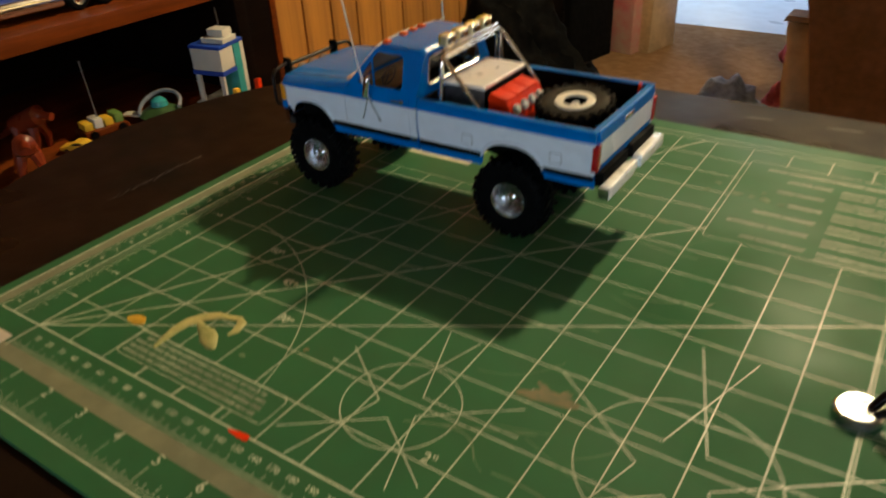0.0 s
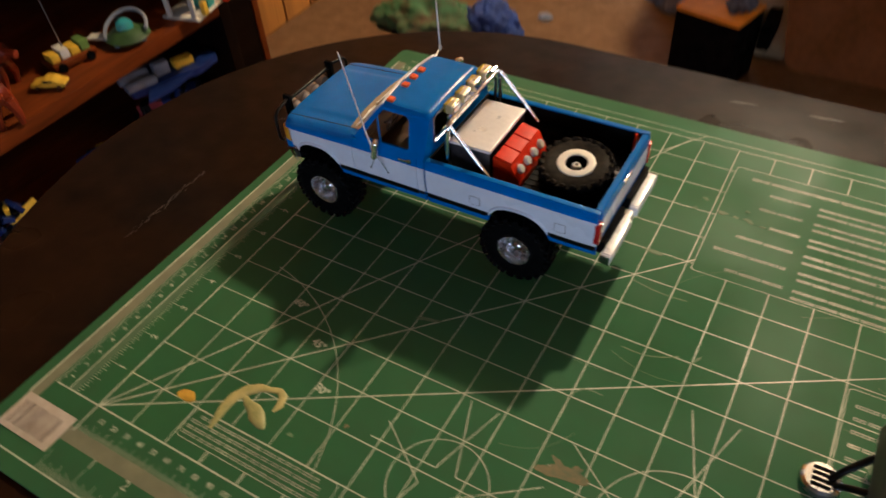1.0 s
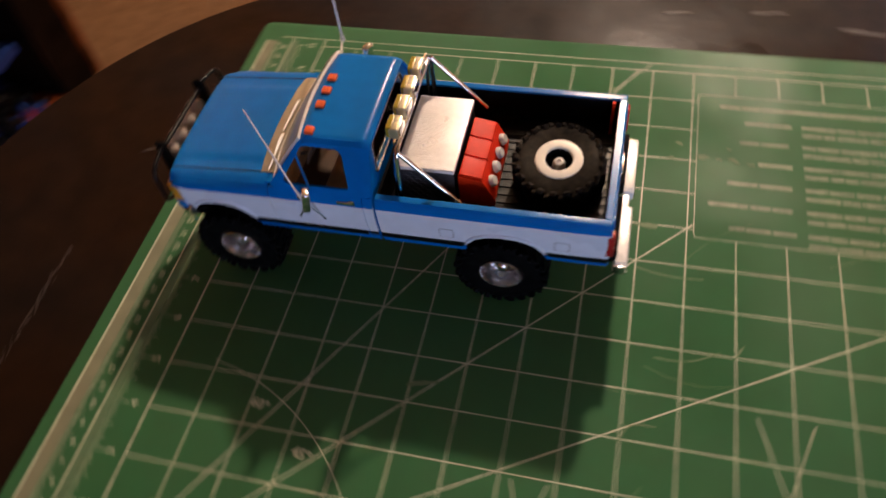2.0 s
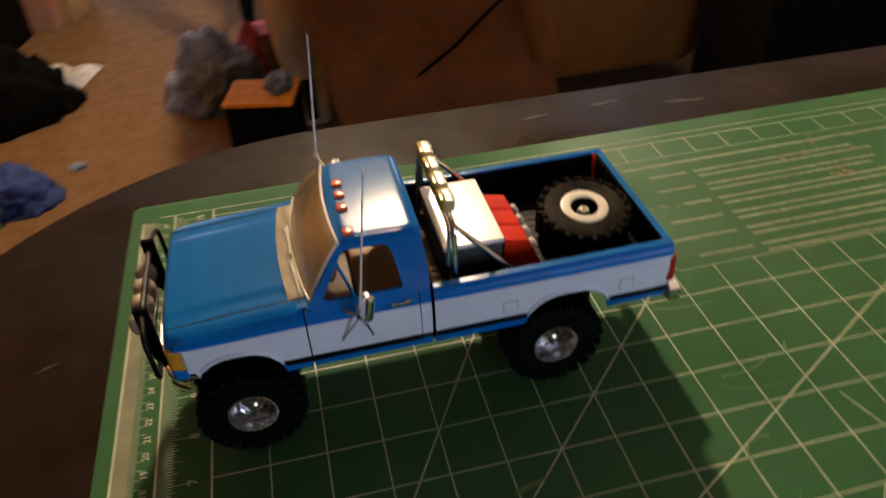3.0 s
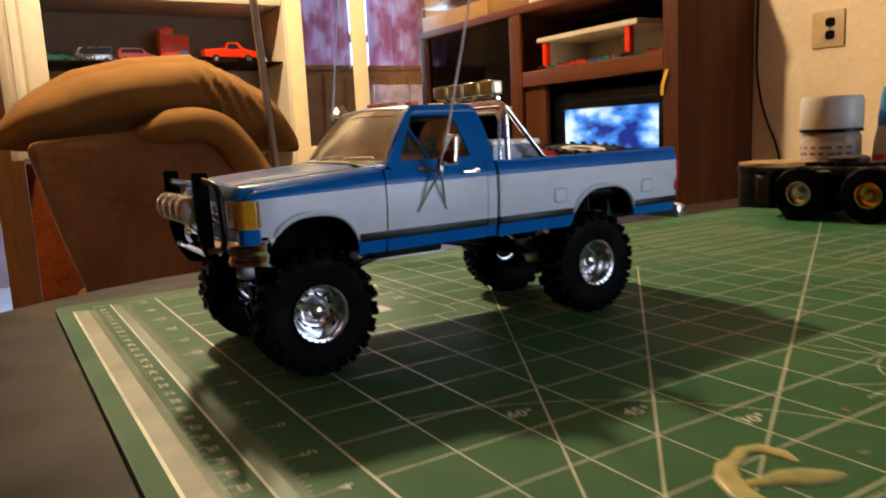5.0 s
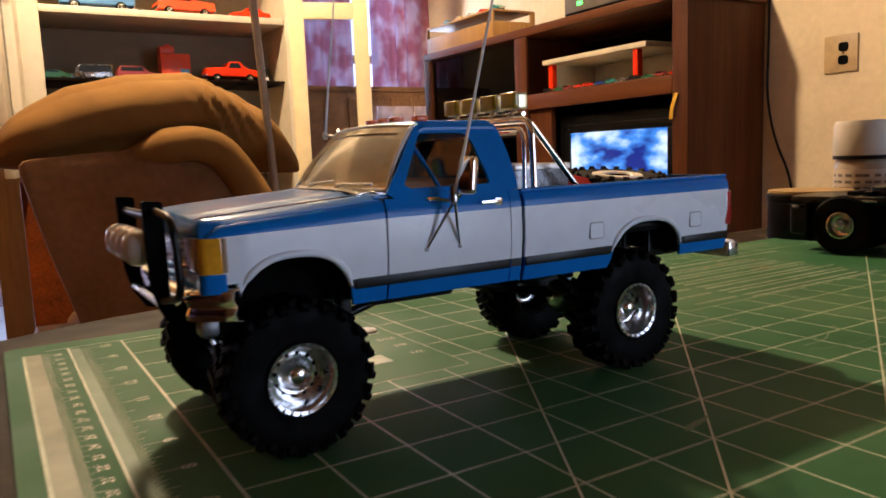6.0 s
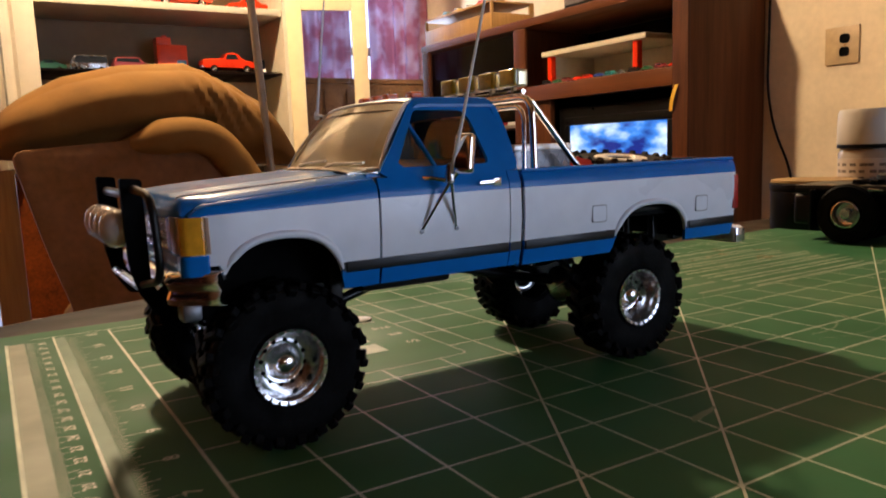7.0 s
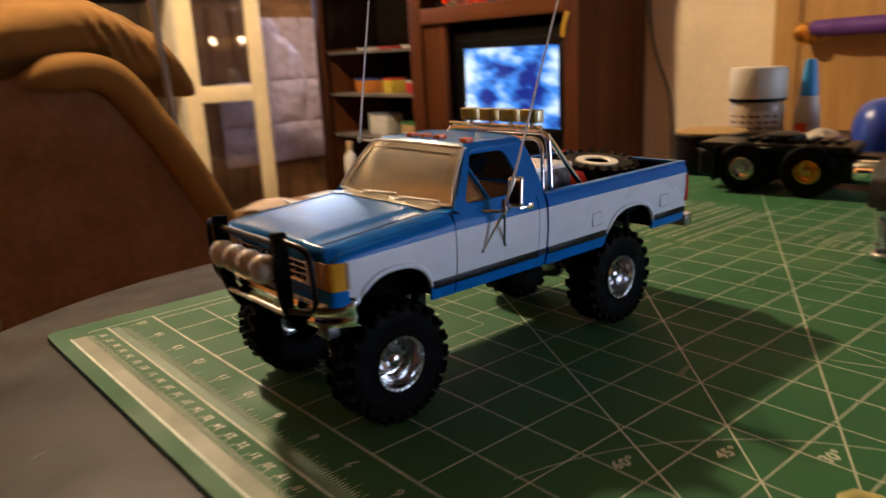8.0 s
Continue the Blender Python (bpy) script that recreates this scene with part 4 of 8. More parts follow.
OUT = round_poly([(53.0, 74.2), (71.0, 96.9), (76.0, 98.3), (99.5, 98.3), (103.6, 96.6), (104.7, 88), (104.8, 74.2)], 2.0)
INN = round_poly([(60.3, 77.0), (71.6, 94.4), (89.0, 94.2), (91.2, 92.0), (93.9, 77.0)], 1.4)
for s in (-1, 1):
    bm = add_frame(bmesh.new(), ray_ring(OUT, (81, 85.5)), ray_ring(INN, (81, 85.5)), lambda u, v: P(u, s * tumble(v), v), (0, -s * 0.0013, 0))
    fr = part("cab_side_frame", bm, BLUE, truck, angle=45)
    part("vent_window_bar", add_tube(bmesh.new(), [P(68.4, s * (tumble(90.6) - 0.5), 90.4), P(73.8, s * (tumble(77) - 0.5), 76.9)], 0.0007, 8), BLUE, fr)
    bm2 = bmesh.new()
    add_prism(bm2, [(60.8, 77.3), (68.3, 90.0), (73.4, 77.3)], -0.15, 0.15, "y", m=Matrix.Translation(P(0, s * 37.6, 0)) @ Matrix.Diagonal((MM, MM, MM, 1)))
    for v in bm2.verts:
        v.co.y += s * (tumble(v.co.z / MM) - 0.9 - 37.6) * MM
    part("vent_window", bm2, SIDE_GLASS, fr, smooth=False)


def roof(u, v):
    y = -31.0 + 62.0 * v
    a = abs(y)
    x = 70.6 + 33.8 * u
    z = 99.4 - 0.9 * (a / 31) ** 2
    if a > 27.5:
        z -= 2.2 * ((a - 27.5) / 3.5) ** 2
    if u < 0.12:
        z -= 2.4 * ((0.12 - u) / 0.12) ** 2
    if u > 0.88:
        z -= 2.2 * ((u - 0.88) / 0.12) ** 2
    x -= 1.6 * (1 - (a / 31) ** 2) * (1 - u)
    return P(x, y, z)


part("roof", add_grid(bmesh.new(), roof, 30, 40, thick=(0, 0, -0.001)), BLUE, truck)
RO = round_poly([(-41, 74.2), (-30.2, 97.4), (30.2, 97.4), (41, 74.2)], 2.5)
RI = round_poly([(-28.5, 78.2), (-24.5, 93.2), (24.5, 93.2), (28.5, 78.2)], 2.0)
cab_back = part("cab_back", add_frame(bmesh.new(), ray_ring(RO, (0, 86)), ray_ring(RI, (0, 86)), lambda u, v: P(104.6 - 0.10 * (v - 74), u, v), (-0.0013, 0, 0)), BLUE, truck, angle=45)
part("rear_window_trim", add_tube(bmesh.new(), [P(104.9 - 0.10 * (z - 74), y, z) for y, z in RI], 0.0007, 8, True), WORN_CHROME, cab_back, "silver window surround")
part("rear_window", add_prism(bmesh.new(), RI, 103.1, 103.4, "x", m=Matrix.Diagonal((MM, MM, MM, 1))), SIDE_GLASS, cab_back, smooth=False)
part("cab_back_panel", add_box(bmesh.new(), P(103.2, -41.0, 43.2), P(104.4, 41.0, 74.3), 0.0003), BLUE, cab_back)


def screen(u, v):
    y0, y1 = -37.6 + 77.6 * v, -29.2 + 60.4 * v
    w = (2 * v - 1) ** 2
    return P((51.8 + 4.4 * w) * (1 - u) + (68.4 + 2.4 * w) * u - 1.2 * math.sin(math.pi * u), y0 * (1 - u) + y1 * u, 76.6 * (1 - u) + (97.8 - 0.9 * w) * u)


part("windscreen", add_grid(bmesh.new(), screen, 10, 24, thick=(0.0006, 0, -0.0003)), CLEAR, truck, "clear plastic windscreen")
edge = [screen(0, k / 24) for k in range(25)] + [screen(k / 8, 1) for k in range(1, 9)] + [screen(1, 1 - k / 24) for k in range(1, 25)] + [screen(1 - k / 8, 0) for k in range(1, 8)]
bm = bmesh.new()
for (ua, ub), (va, vb), nu, nv in (((0, 0.11), (0, 1), 2, 24), ((0.87, 1), (0, 1), 2, 24), ((0.11, 0.87), (0, 0.075), 8, 3), ((0.11, 0.87), (0.925, 1), 8, 3)):
    add_grid(bm, lambda u, v: screen(ua + (ub - ua) * u, va + (vb - va) * v) + Vector((-0.0003, 0, 0.0003)), nu, nv, thick=(0.00015, 0, -0.0001))
part("windscreen_border", bm, FROSTED_EDGE, truck, "cloudy moulded edge of a clear windscreen")
part("windscreen_trim", add_tube(bmesh.new(), [p + Vector((-0.0002, 0, 0.0001)) for p in edge], 0.00075, 8, True), PALE_METAL, truck, "pale windscreen surround")
for a, b, c in (((49.8, -10, 77.3), (50.6, -16, 78.6), (52.4, -31, 78.6)), ((49.8, 14, 77.3), (50.4, 8, 78.6), (50.8, -6, 79.4))):
    bm = add_tube(bmesh.new(), [P(*a), P(*b), P(*c)], [0.0006, 0.0005, 0.0004], 8)
    add_tube(bm, [P(b[0] + 0.4, b[1] + 6, b[2] - 0.2), P(c[0], c[1] - 3, c[2] + 0.2)], 0.00045, 8)
    part("wiper", bm, PALE_METAL, truck, "silver windscreen wiper")
for y in (9.0, 0.0, -9.5, -26.0):
    zz = 99.6 - 0.9 * (y / 31) ** 2
    bm = add_box(bmesh.new(), P(73.2, y - 2.1, zz - 0.6), P(77.6, y + 2.1, zz + 1.4), 0.0007)
    part("marker_lamp", bm, ORANGE_LENS, truck, "small orange roof marker lamp")

# interior
bm = add_box(bmesh.new(), P(52.5, -38, 46), P(103, 38, 56), 0.001)
part("cab_floor", bm, BROWN_IN, truck)
bm = add_prism(bmesh.new(), round_poly([(53.5, 60), (53.5, 74.8), (58, 75.6), (61.5, 73.5), (60.5, 64), (57, 60)], 0.8), -37.5, 37.5, "y", 0, 0, Matrix.Diagonal((MM, MM, MM, 1)))
part("dashboard", bm, TAN, truck, "tan moulded dashboard")
seat = part("bench_seat", add_box(bmesh.new(), P(76, -34, 56.2), P(96, 34, 66), 0.0022, 3), TAN, truck, "tan bench seat")
bm = add_box(bmesh.new(), P(-3.0, -34, 0), P(3.0, 34, 15.5), 0.0022, 3, Matrix.Translation(P(95, 0, 63)) @ Matrix.Rotation(radians(12), 4, "Y"))
part("backrest", bm, TAN, seat)
sw = [P(67.5 + 2.0 * math.sin(a), -17 + 6.2 * math.cos(a), 75.5 + 5.8 * math.sin(a)) for a in [2 * math.pi * k / 28 for k in range(28)]]
bm = add_tube(bmesh.new(), sw, 0.0006, 8, True)
add_tube(bm, [P(67.5, -17, 75.5), P(60, -17, 72.5)], 0.0009, 8)
for k in (0, 2.1, 4.2):
    add_tube(bm, [P(67.5, -17, 75.5), P(67.5 + 2.0 * math.sin(k), -17 + 6.0 * math.cos(k), 75.5 + 5.6 * math.sin(k))], 0.0005, 6)
part("steering_wheel", bm, BROWN_IN, truck)

# load bed
BED = 58.0
bm = add_box(bmesh.new(), P(106.4, -38.4, BED - 2), P(211, 38.4, BED - 0.5), 0.0003)
floor_ = part("bed_floor", bm, BLACK, truck, "black ribbed bed floor")
for k in range(15):
    part("rib", add_box(bmesh.new(), P(108.5, -36.5 + k * 5.0, BED - 0.6), P(209.5, -34.2 + k * 5.0, BED), 0.0002, 1), BLACK, floor_)
for s in (-1, 1):
    part("bed_liner", add_box(bmesh.new(), P(106.6, s * 37.4, BED - 0.8), P(211, s * 38.6, 73.6), 0.0003), BLACK_MATT, truck)
    part("bed_rail", add_box(bmesh.new(), P(105.9, s * 37.8, 73.3), P(213.4, s * 41.5, 74.5), 0.0006, 3), BLUE, truck)
    part("wheel_tub", add_box(bmesh.new(), P(146, s * 30.5, BED - 0.9), P(160.5, s * 37.5, BED + 5), 0.0015, 3), BLACK_MATT, truck)
part("bulkhead", add_box(bmesh.new(), P(105.8, -38.4, BED - 1), P(107.4, 38.4, 74.0), 0.0004), BLACK_MATT, truck)


def tailgate_face(u, v):
    z = 51 + 23.3 * v
    return P(213.9 + 0.5 * math.sin(math.pi * v) - (0.8 if v > 0.97 else 0), -37.4 + 74.8 * u, z)


bm = add_grid(bmesh.new(), tailgate_face, 6, 24, thick=(-0.0030, 0, 0))
for f in bm.faces:
    f.material_index = 1 if 0.0545 < f.calc_center_median().z < 0.0675 else 0
tg = part("tailgate", bm, (BLUE, WHITE), truck)
part("tailgate_liner", add_box(bmesh.new(), P(209.6, -37.3, BED - 0.6), P(210.8, 37.3, 73.2), 0.0003), BLACK_MATT, tg)
part("latch_handle", add_box(bmesh.new(), P(214.0, -6, 68.8), P(215.2, 6, 71.4), 0.0005), CHROME, tg, "chrome tailgate handle")
for s in (-1, 1):
    part("tail_lamp", add_box(bmesh.new(), P(211.8, s * 38.0, 53.6), P(215.4, s * 42.6, 67.6), 0.0007), RED_LENS, truck, "red tail lamp")
part("reflector", add_box(bmesh.new(), P(207.5, 36.5, 63), P(208.3, 37.3, 72.5), 0.0002), RED_LENS, truck)
bm = bmesh.new()
for s in (-1, 1):
    add_box(bm, P(215.8, s * 4.6, 39.0), P(222.2, s * 40.5, 45.4), 0.0012, 3)
add_box(bm, P(215.8, -5, 38.5), P(220.5, 5, 43.6), 0.001, 3)
bump = part("rear_bumper", bm, BUMPER, truck, "chrome step bumper in near-white painted glare")
for s in (-1, 1):
    part("step_pad", add_box(bmesh.new(), P(216.6, s * 6.2, 45.3), P(221.8, s * 39.0, 45.9), 0.0003), BUMPER, bump)
    # caps added so the ends look darker than the whitened faces
    part("bumper_end", add_box(bmesh.new(), P(216.2, s * 40.45, 39.4), P(221.8, s * 41.2, 45.2), 0.0005), WORN_CHROME, bump, "dull chrome cap added to darken a bumper end")
    # block added to close the gap and keep the cast shadow whole
    part("shadow_filler", add_box(bmesh.new(), P(209, s * 4, 43.6), P(217, s * 37.5, 52.0), 0.0004), BLACK_MATT, truck)
    part("bumper_bracket", add_box(bmesh.new(), P(205, s * 15, 40), P(216.5, s * 18, 43), 0.0004), BLACK, truck)

# front end
bm = add_box(bmesh.new(), P(0.2, -40.5, 54.2), P(4.0, 40.5, 68.4), 0.0006)
part("nose_panel", bm, BLACK_MATT, truck)
part("valance", add_box(bmesh.new(), P(-2.8, -35.5, 51.8), P(3.4, 35.5, 56.8), 0.0008, 3), BLUE, truck)
bm = bmesh.new()
add_box(bm, P(-3.0, -25.5, 57.0), P(0.6, 25.5, 58.2), 0.0004)
add_box(bm, P(-3.0, -25.5, 66.4), P(0.6, 25.5, 67.6), 0.0004)
for s in (-1, 1):
    add_box(bm, P(-3.0, s * 24.4, 57.0), P(0.6, s * 25.6, 67.6), 0.0004)
grille = part("grille", bm, CHROME, truck, "chrome grille surround")
for z in (59.9, 62.2, 64.5):
    part("grille_bar", add_box(bmesh.new(), P(-2.4, -24.6, z - 0.4), P(0.4, 24.6, z + 0.4), 0.0002), CHROME, grille)
for k in range(9):
    part("grille_bar", add_box(bmesh.new(), P(-2.2, -20 + k * 5 - 0.35, 58), P(0.4, -20 + k * 5 + 0.35, 66.6), 0.0002), CHROME, grille)
for s in (-1, 1):
    hl = part("headlamp", add_box(bmesh.new(), P(-2.9, s * 26.2, 57.2), P(0.6, s * 38.7, 67.4), 0.0007), CHROME, truck, "pinkish frosted headlamp")
    part("lens", add_box(bmesh.new(), P(-3.9, s * 26.5, 57.5), P(-2.95, s * 38.7, 67.1), 0.0004), HEAD_LENS, hl, "pinkish frosted lens")
    plan = [(-3.6, 38.9), (-3.4, 40.2), (-2.2, 41.5), (2.4, 42.6), (2.4, 38.9)]
    part("turn_signal", add_prism(bmesh.new(), round_poly(plan, 0.7), 57.2, 67.0, "z", 0.5, 0, Matrix.Diagonal((MM, s * MM, MM, 1))), AMBER, truck, "amber corner turn signal")
    part("side_lens", add_prism(bmesh.new(), round_poly([(2.5, 39.5), (2.5, 42.55), (3.6, 42.8), (3.6, 39.5)], 0.2), 57.4, 66.8, "z", 0.2, 0, Matrix.Diagonal((MM, s * MM, MM, 1))), HEAD_LENS, truck, "clear end of a corner lamp")
    part("corner_trim", add_prism(bmesh.new(), round_poly([(-3.6, 35.6), (-3.6, 39.9), (-2.4, 41.5), (3.2, 42.8), (3.2, 35.6)], 0.7), 51.6, 57.0, "z", 0.5, 0, Matrix.Diagonal((MM, s * MM, MM, 1))), BLUE, truck)


def bumper(u, v):
    y = -43.5 + 87 * u
    a = abs(y)
    x = -7.6 + 9.5 * max(0, (a - 34) / 9.5) ** 2 + 1.2 * (a / 43) ** 2
    prof = [(2.6, 43.6), (0.6, 44.0), (0.2, 45.6), (0.9, 47.6), (0.0, 49.6), (0.3, 52.0), (2.4, 52.8)]
    t = v * (len(prof) - 1)
    i = min(int(t), len(prof) - 2)
    f = t - i
    return P(x + prof[i][0] * (1 - f) + prof[i + 1][0] * f, y, prof[i][1] * (1 - f) + prof[i + 1][1] * f)


part("front_bumper", add_grid(bmesh.new(), bumper, 48, 18, thick=(0.0012, 0, 0)), CHROME, truck, "chrome front bumper", angle=60)
bm = add_box(bmesh.new(), P(-2, -36, 38.5), P(8, 36, 44), 0.001)
part("front_crossmember", bm, BLACK_MATT, truck)
for s in (-1, 1):
    part("tow_plate", add_box(bmesh.new(), P(-3.5, s * 30, 39), P(1.5, s * 37, 43.4), 0.0008), DARK_PLATE, truck, "dark silver tow plate")

# bull bar with four lamps
bull = part("bull_bar", add_tube(bmesh.new(), [P(-11.5, -23, 72.8), P(-11.5, 23, 72.8)], 0.0013, 12), BLACK, truck, "black tubular bull bar")
for s in (-1, 1):
    bm = add_prism(bmesh.new(), round_poly([(-14.2, 77.5), (-8.6, 77.0), (-8.4, 50), (-6.0, 44), (3.5, 40.5), (3.5, 37.5), (-7.6, 39.5), (-11.6, 46), (-13.6, 54)], 1.0), s * 22, s * 24.2, "y", 0, 0, Matrix.Diagonal((MM, MM, MM, 1)))
    part("upright", bm, BLACK_MATT, bull)
    loop = bent([P(-11.2, s * 23, 74.6), P(-9.4, s * 39.5, 73.2), P(-8.6, s * 40.5, 51.5), P(-10.6, s * 23, 48.5)], 0.006, 6)
    part("headlamp_guard", add_tube(bmesh.new(), loop, 0.0011, 10), BLACK, bull)
for z in (58.2, 47.5):
    part("crossbar", add_tube(bmesh.new(), [P(-11.0, -23, z), P(-11.0, 23, z)], 0.0010, 10), BLACK if z > 50 else WORN_CHROME, bull)
for y in (-16.2, -5.4, 5.4, 16.2):
    m = Matrix.Translation(P(-13.0, y, 63.8)) @ Matrix.Rotation(radians(-90), 4, "Y")
    lp = part("fog_lamp", add_lathe(bmesh.new(), [(0, -0.003), (0.0022, -0.0028), (0.0046, -0.0012), (0.0053, 0.0012), (0.0054, 0.0026), (0.0049, 0.0027), (0.0046, 0.0016), (0, 0.0004)], 24, m), PALE_LENS, bull, "round pale fog lamp")
    part("lens", add_lathe(bmesh.new(), [(0.0053, 0.0022), (0.0050, 0.0038), (0.0036, 0.0054), (0.0018, 0.0061), (0, 0.0063)], 24, m), PALE_LENS, lp, "pale domed lens")
    part("stalk", add_tube(bmesh.new(), [P(-12.2, y, 60.5), P(-11.0, y, 58.2)], 0.0007, 8), BLACK, lp)

# roll bar with four roof lamps
roll = part("roll_bar", add_tube(bmesh.new(), bent([P(116.5, -35.5, BED), P(117.5, -32.6, 98.5), P(117.5, 32.6, 98.5), P(116.5, 35.5, BED)], 0.006, 7), 0.0013, 12), CHROME, truck, "chrome roll bar")
part("inner_hoop", add_tube(bmesh.new(), bent([P(113.0, -33.4, BED), P(116.2, -30.2, 95.6), P(116.2, 30.2, 95.6), P(113.0, 33.4, BED)], 0.006, 7), 0.0009, 10), CHROME, roll)
for s in (-1, 1):
    part("brace", add_tube(bmesh.new(), [P(118.0, s * 32.0, 97.0), P(144.5, s * 32.6, BED + 9)], 0.0012, 10), CHROME, roll)
    part("foot", add_lathe(bmesh.new(), [(0, 0), (0.0026, 0), (0.0026, 0.0008), (0.0016, 0.0012), (0, 0.0012)], 16, Matrix.Translation(P(116.5, s * 35.2, BED))), CHROME, roll)
part("lamp_rail", add_tube(bmesh.new(), [P(116.4, -30, 100.6), P(116.4, 30, 100.6)], 0.0008, 8), CHROME, roll)
for y in (-24.6, -11.6, 1.4, 14.4):
    bm = add_box(bmesh.new(), P(114.3, y - 4.8, 102.3), P(119.0, y + 4.8, 108.2), 0.0009, 3)
    add_tube(bm, [P(116.4, y, 100.4), P(116.4, y, 102.8)], 0.0010, 8)
    rl = part("roof_lamp", bm, LAMP_CHROME, roll, "rectangular chrome roof lamp")
    part("cover", add_box(bmesh.new(), P(113.0, y - 4.5, 102.6), P(116.0, y + 4.5, 108.45), 0.0009, 3), AMBER_COVER, rl, "yellow lamp cover")
    part("back_lens", add_box(bmesh.new(), P(118.6, y - 3.9, 103.2), P(119.6, y + 3.9, 107.3), 0.0008, 3), WORN_CHROME, rl)

# mirrors and whip aerials
for s in (-1, 1):
    mir = part("door_mirror", add_box(bmesh.new(), P(-1.9, -3.1, -6.0), P(1.9, 3.1, 6.0), 0.0019, 4, Matrix.Translation(P(77.4, s * 51.0, 80.4)) @ Matrix.Rotation(radians(-s * 28), 4, "Z") @ Matrix.Rotation(radians(10), 4, "Y")), CHROME, truck, "chrome door mirror")
    part("mirror_arm", add_tube(bmesh.new(), [P(76.0, s * 50.0, 75.4), P(74.4, s * 47.0, 72.2), P(66.3, s * 42.6, 57.6)], 0.00055, 8), CHROME, mir)
    part("mirror_arm", add_tube(bmesh.new(), [P(76.0, s * 50.0, 75.4), P(75.0, s * 47.0, 72.2), P(78.8, s * 42.6, 57.6)], 0.00055, 8), CHROME, mir)
    part("mirror_arm", add_tube(bmesh.new(), [P(74.6, s * 47.0, 72.3), P(69.5, s * 44.4, 73.4), P(68.2, s * 42.0, 73.4)], 0.00065, 8), CHROME, mir)
    for fx in (66.3, 78.8):
        part("arm_foot", add_lathe(bmesh.new(), [(0, -0.0004), (0.0007, -0.0004), (0.0007, 0.0003), (0, 0.0004)], 10, Matrix.Translation(P(fx, s * 42.9, 57.5)) @ Matrix.Rotation(radians(-90 * s), 4, "X")), DARK_PLATE, mir)
AERIAL = material("white_plastic_aerial", (0.86, 0.85, 0.83), 0.5, vary=0.05, grain=200)
part("aerial", add_tube(bmesh.new(), [P(74.2, -47.4, 72.6), P(75.6, -54.0, 92), P(80.6, -72.4, 155.5)], [0.0008, 0.00046, 0.0003], 8), AERIAL, truck, "thin pale whip aerial")
part("aerial_base", add_lathe(bmesh.new(), [(0, 0), (0.0014, 0.0005), (0.0016, 0.002), (0.0009, 0.006), (0, 0.0066)], 14, Matrix.Translation(P(74.2, -47.4, 71.4))), WORN_CHROME, truck)
# the other whip is held by a wire bracket at the windscreen's upper corner
part("aerial", add_tube(bmesh.new(), [P(69.6, 41.6, 96.5), P(71.2, 38.2, 120), P(74.0, 32.6, 158)], [0.0006, 0.00046, 0.0003], 8), AERIAL, truck, "thin pale whip aerial")
part("aerial_bracket", add_tube(bmesh.new(), bent([P(72.5, 30.2, 96.4), P(70.6, 36.0, 96.2), P(69.6, 41.8, 96.9)], 0.002), 0.0005, 8), PALE_METAL, truck)
part("aerial_base", add_lathe(bmesh.new(), [(0, -0.0016), (0.0009, -0.0012), (0.0011, 0.0006), (0.0007, 0.0018), (0, 0.002)], 12, Matrix.Translation(P(69.6, 41.6, 96.6))), AERIAL, truck)

# chassis
for s in (-1, 1):
    part("frame_rail", add_box(bmesh.new(), P(-2, s * 12, 39), P(212, s * 15, 43.4), 0.0005), BLACK, truck)
    for cx in (23, 162):
        lf = bmesh.new()
        for k in range(3):
            ln = 22 - 5 * k
            pts = [P(cx + ln * t, s * 19.5, 28.5 - 1.1 * k + 9.5 * (t * ln / 22) ** 2) for t in [-1 + 0.1 * q for q in range(21)]]
            for a, b in zip(pts, pts[1:]):
                d = b - a
                add_box(lf, (0, -0.0018, -0.0005), (d.length, 0.0018, 0.0005), m=Matrix.Translation(a) @ Matrix.Rotation(-math.atan2(d.z, d.x), 4, "Y"))
        part("leaf_spring", lf, BLACK, truck)
        part("shock_absorber", add_tube(bmesh.new(), [P(cx + 6, s * 21.5, 26), P(cx + 11, s * 21.5, 36), P(cx + 12, s * 21.5, 54)], [0.0016, 0.0016, 0.0011], 10), BLACK, truck)
    part("spring_shackle", add_box(bmesh.new(), P(178.5, s * 28, 30), P(181.2, s * 31, 54.5), 0.0004), BLACK, truck)
    part("spring_shackle", add_box(bmesh.new(), P(39.5, s * 29, 34), P(43.5, s * 34, 50), 0.0006), BLACK, truck)
bm = add_box(bmesh.new(), P(3, -29, 43.0), P(46, 29, 66), 0.002)
part("engine_bay", bm, BLACK_MATT, truck)
bm = add_box(bmesh.new(), P(44, -39.4, 43.4), P(140, 39.4, 46), 0.001)
part("underbody", bm, BLACK_MATT, truck)
bm = add_box(bmesh.new(), P(139, -38, 54.2), P(211, 38, 56.4), 0.0006)
part("underbody", bm, BLACK_MATT, truck)
bm = add_box(bmesh.new(), P(186, -40.2, 44.4), P(212, 40.2, 56), 0.001)
part("underbody", bm, BLACK_MATT, truck)
for cx in (23, 162):
    bm = add_tube(bmesh.new(), [P(cx, -30, 23.4), P(cx, 30, 23.4)], 0.0026, 14)
    ax = part("axle", bm, BLACK, truck)
    bm = add_lathe(bmesh.new(), [(0, -0.0075), (0.004, -0.007), (0.0072, -0.004), (0.0080, 0), (0.0072, 0.004), (0.004, 0.007), (0, 0.0075)], 20, Matrix.Translation(P(cx, 4 if cx > 100 else -6, 23.4)) @ Matrix.Rotation(radians(90), 4, "Y"))
    part("differential", bm, WORN_CHROME, ax, "silver differential housing")
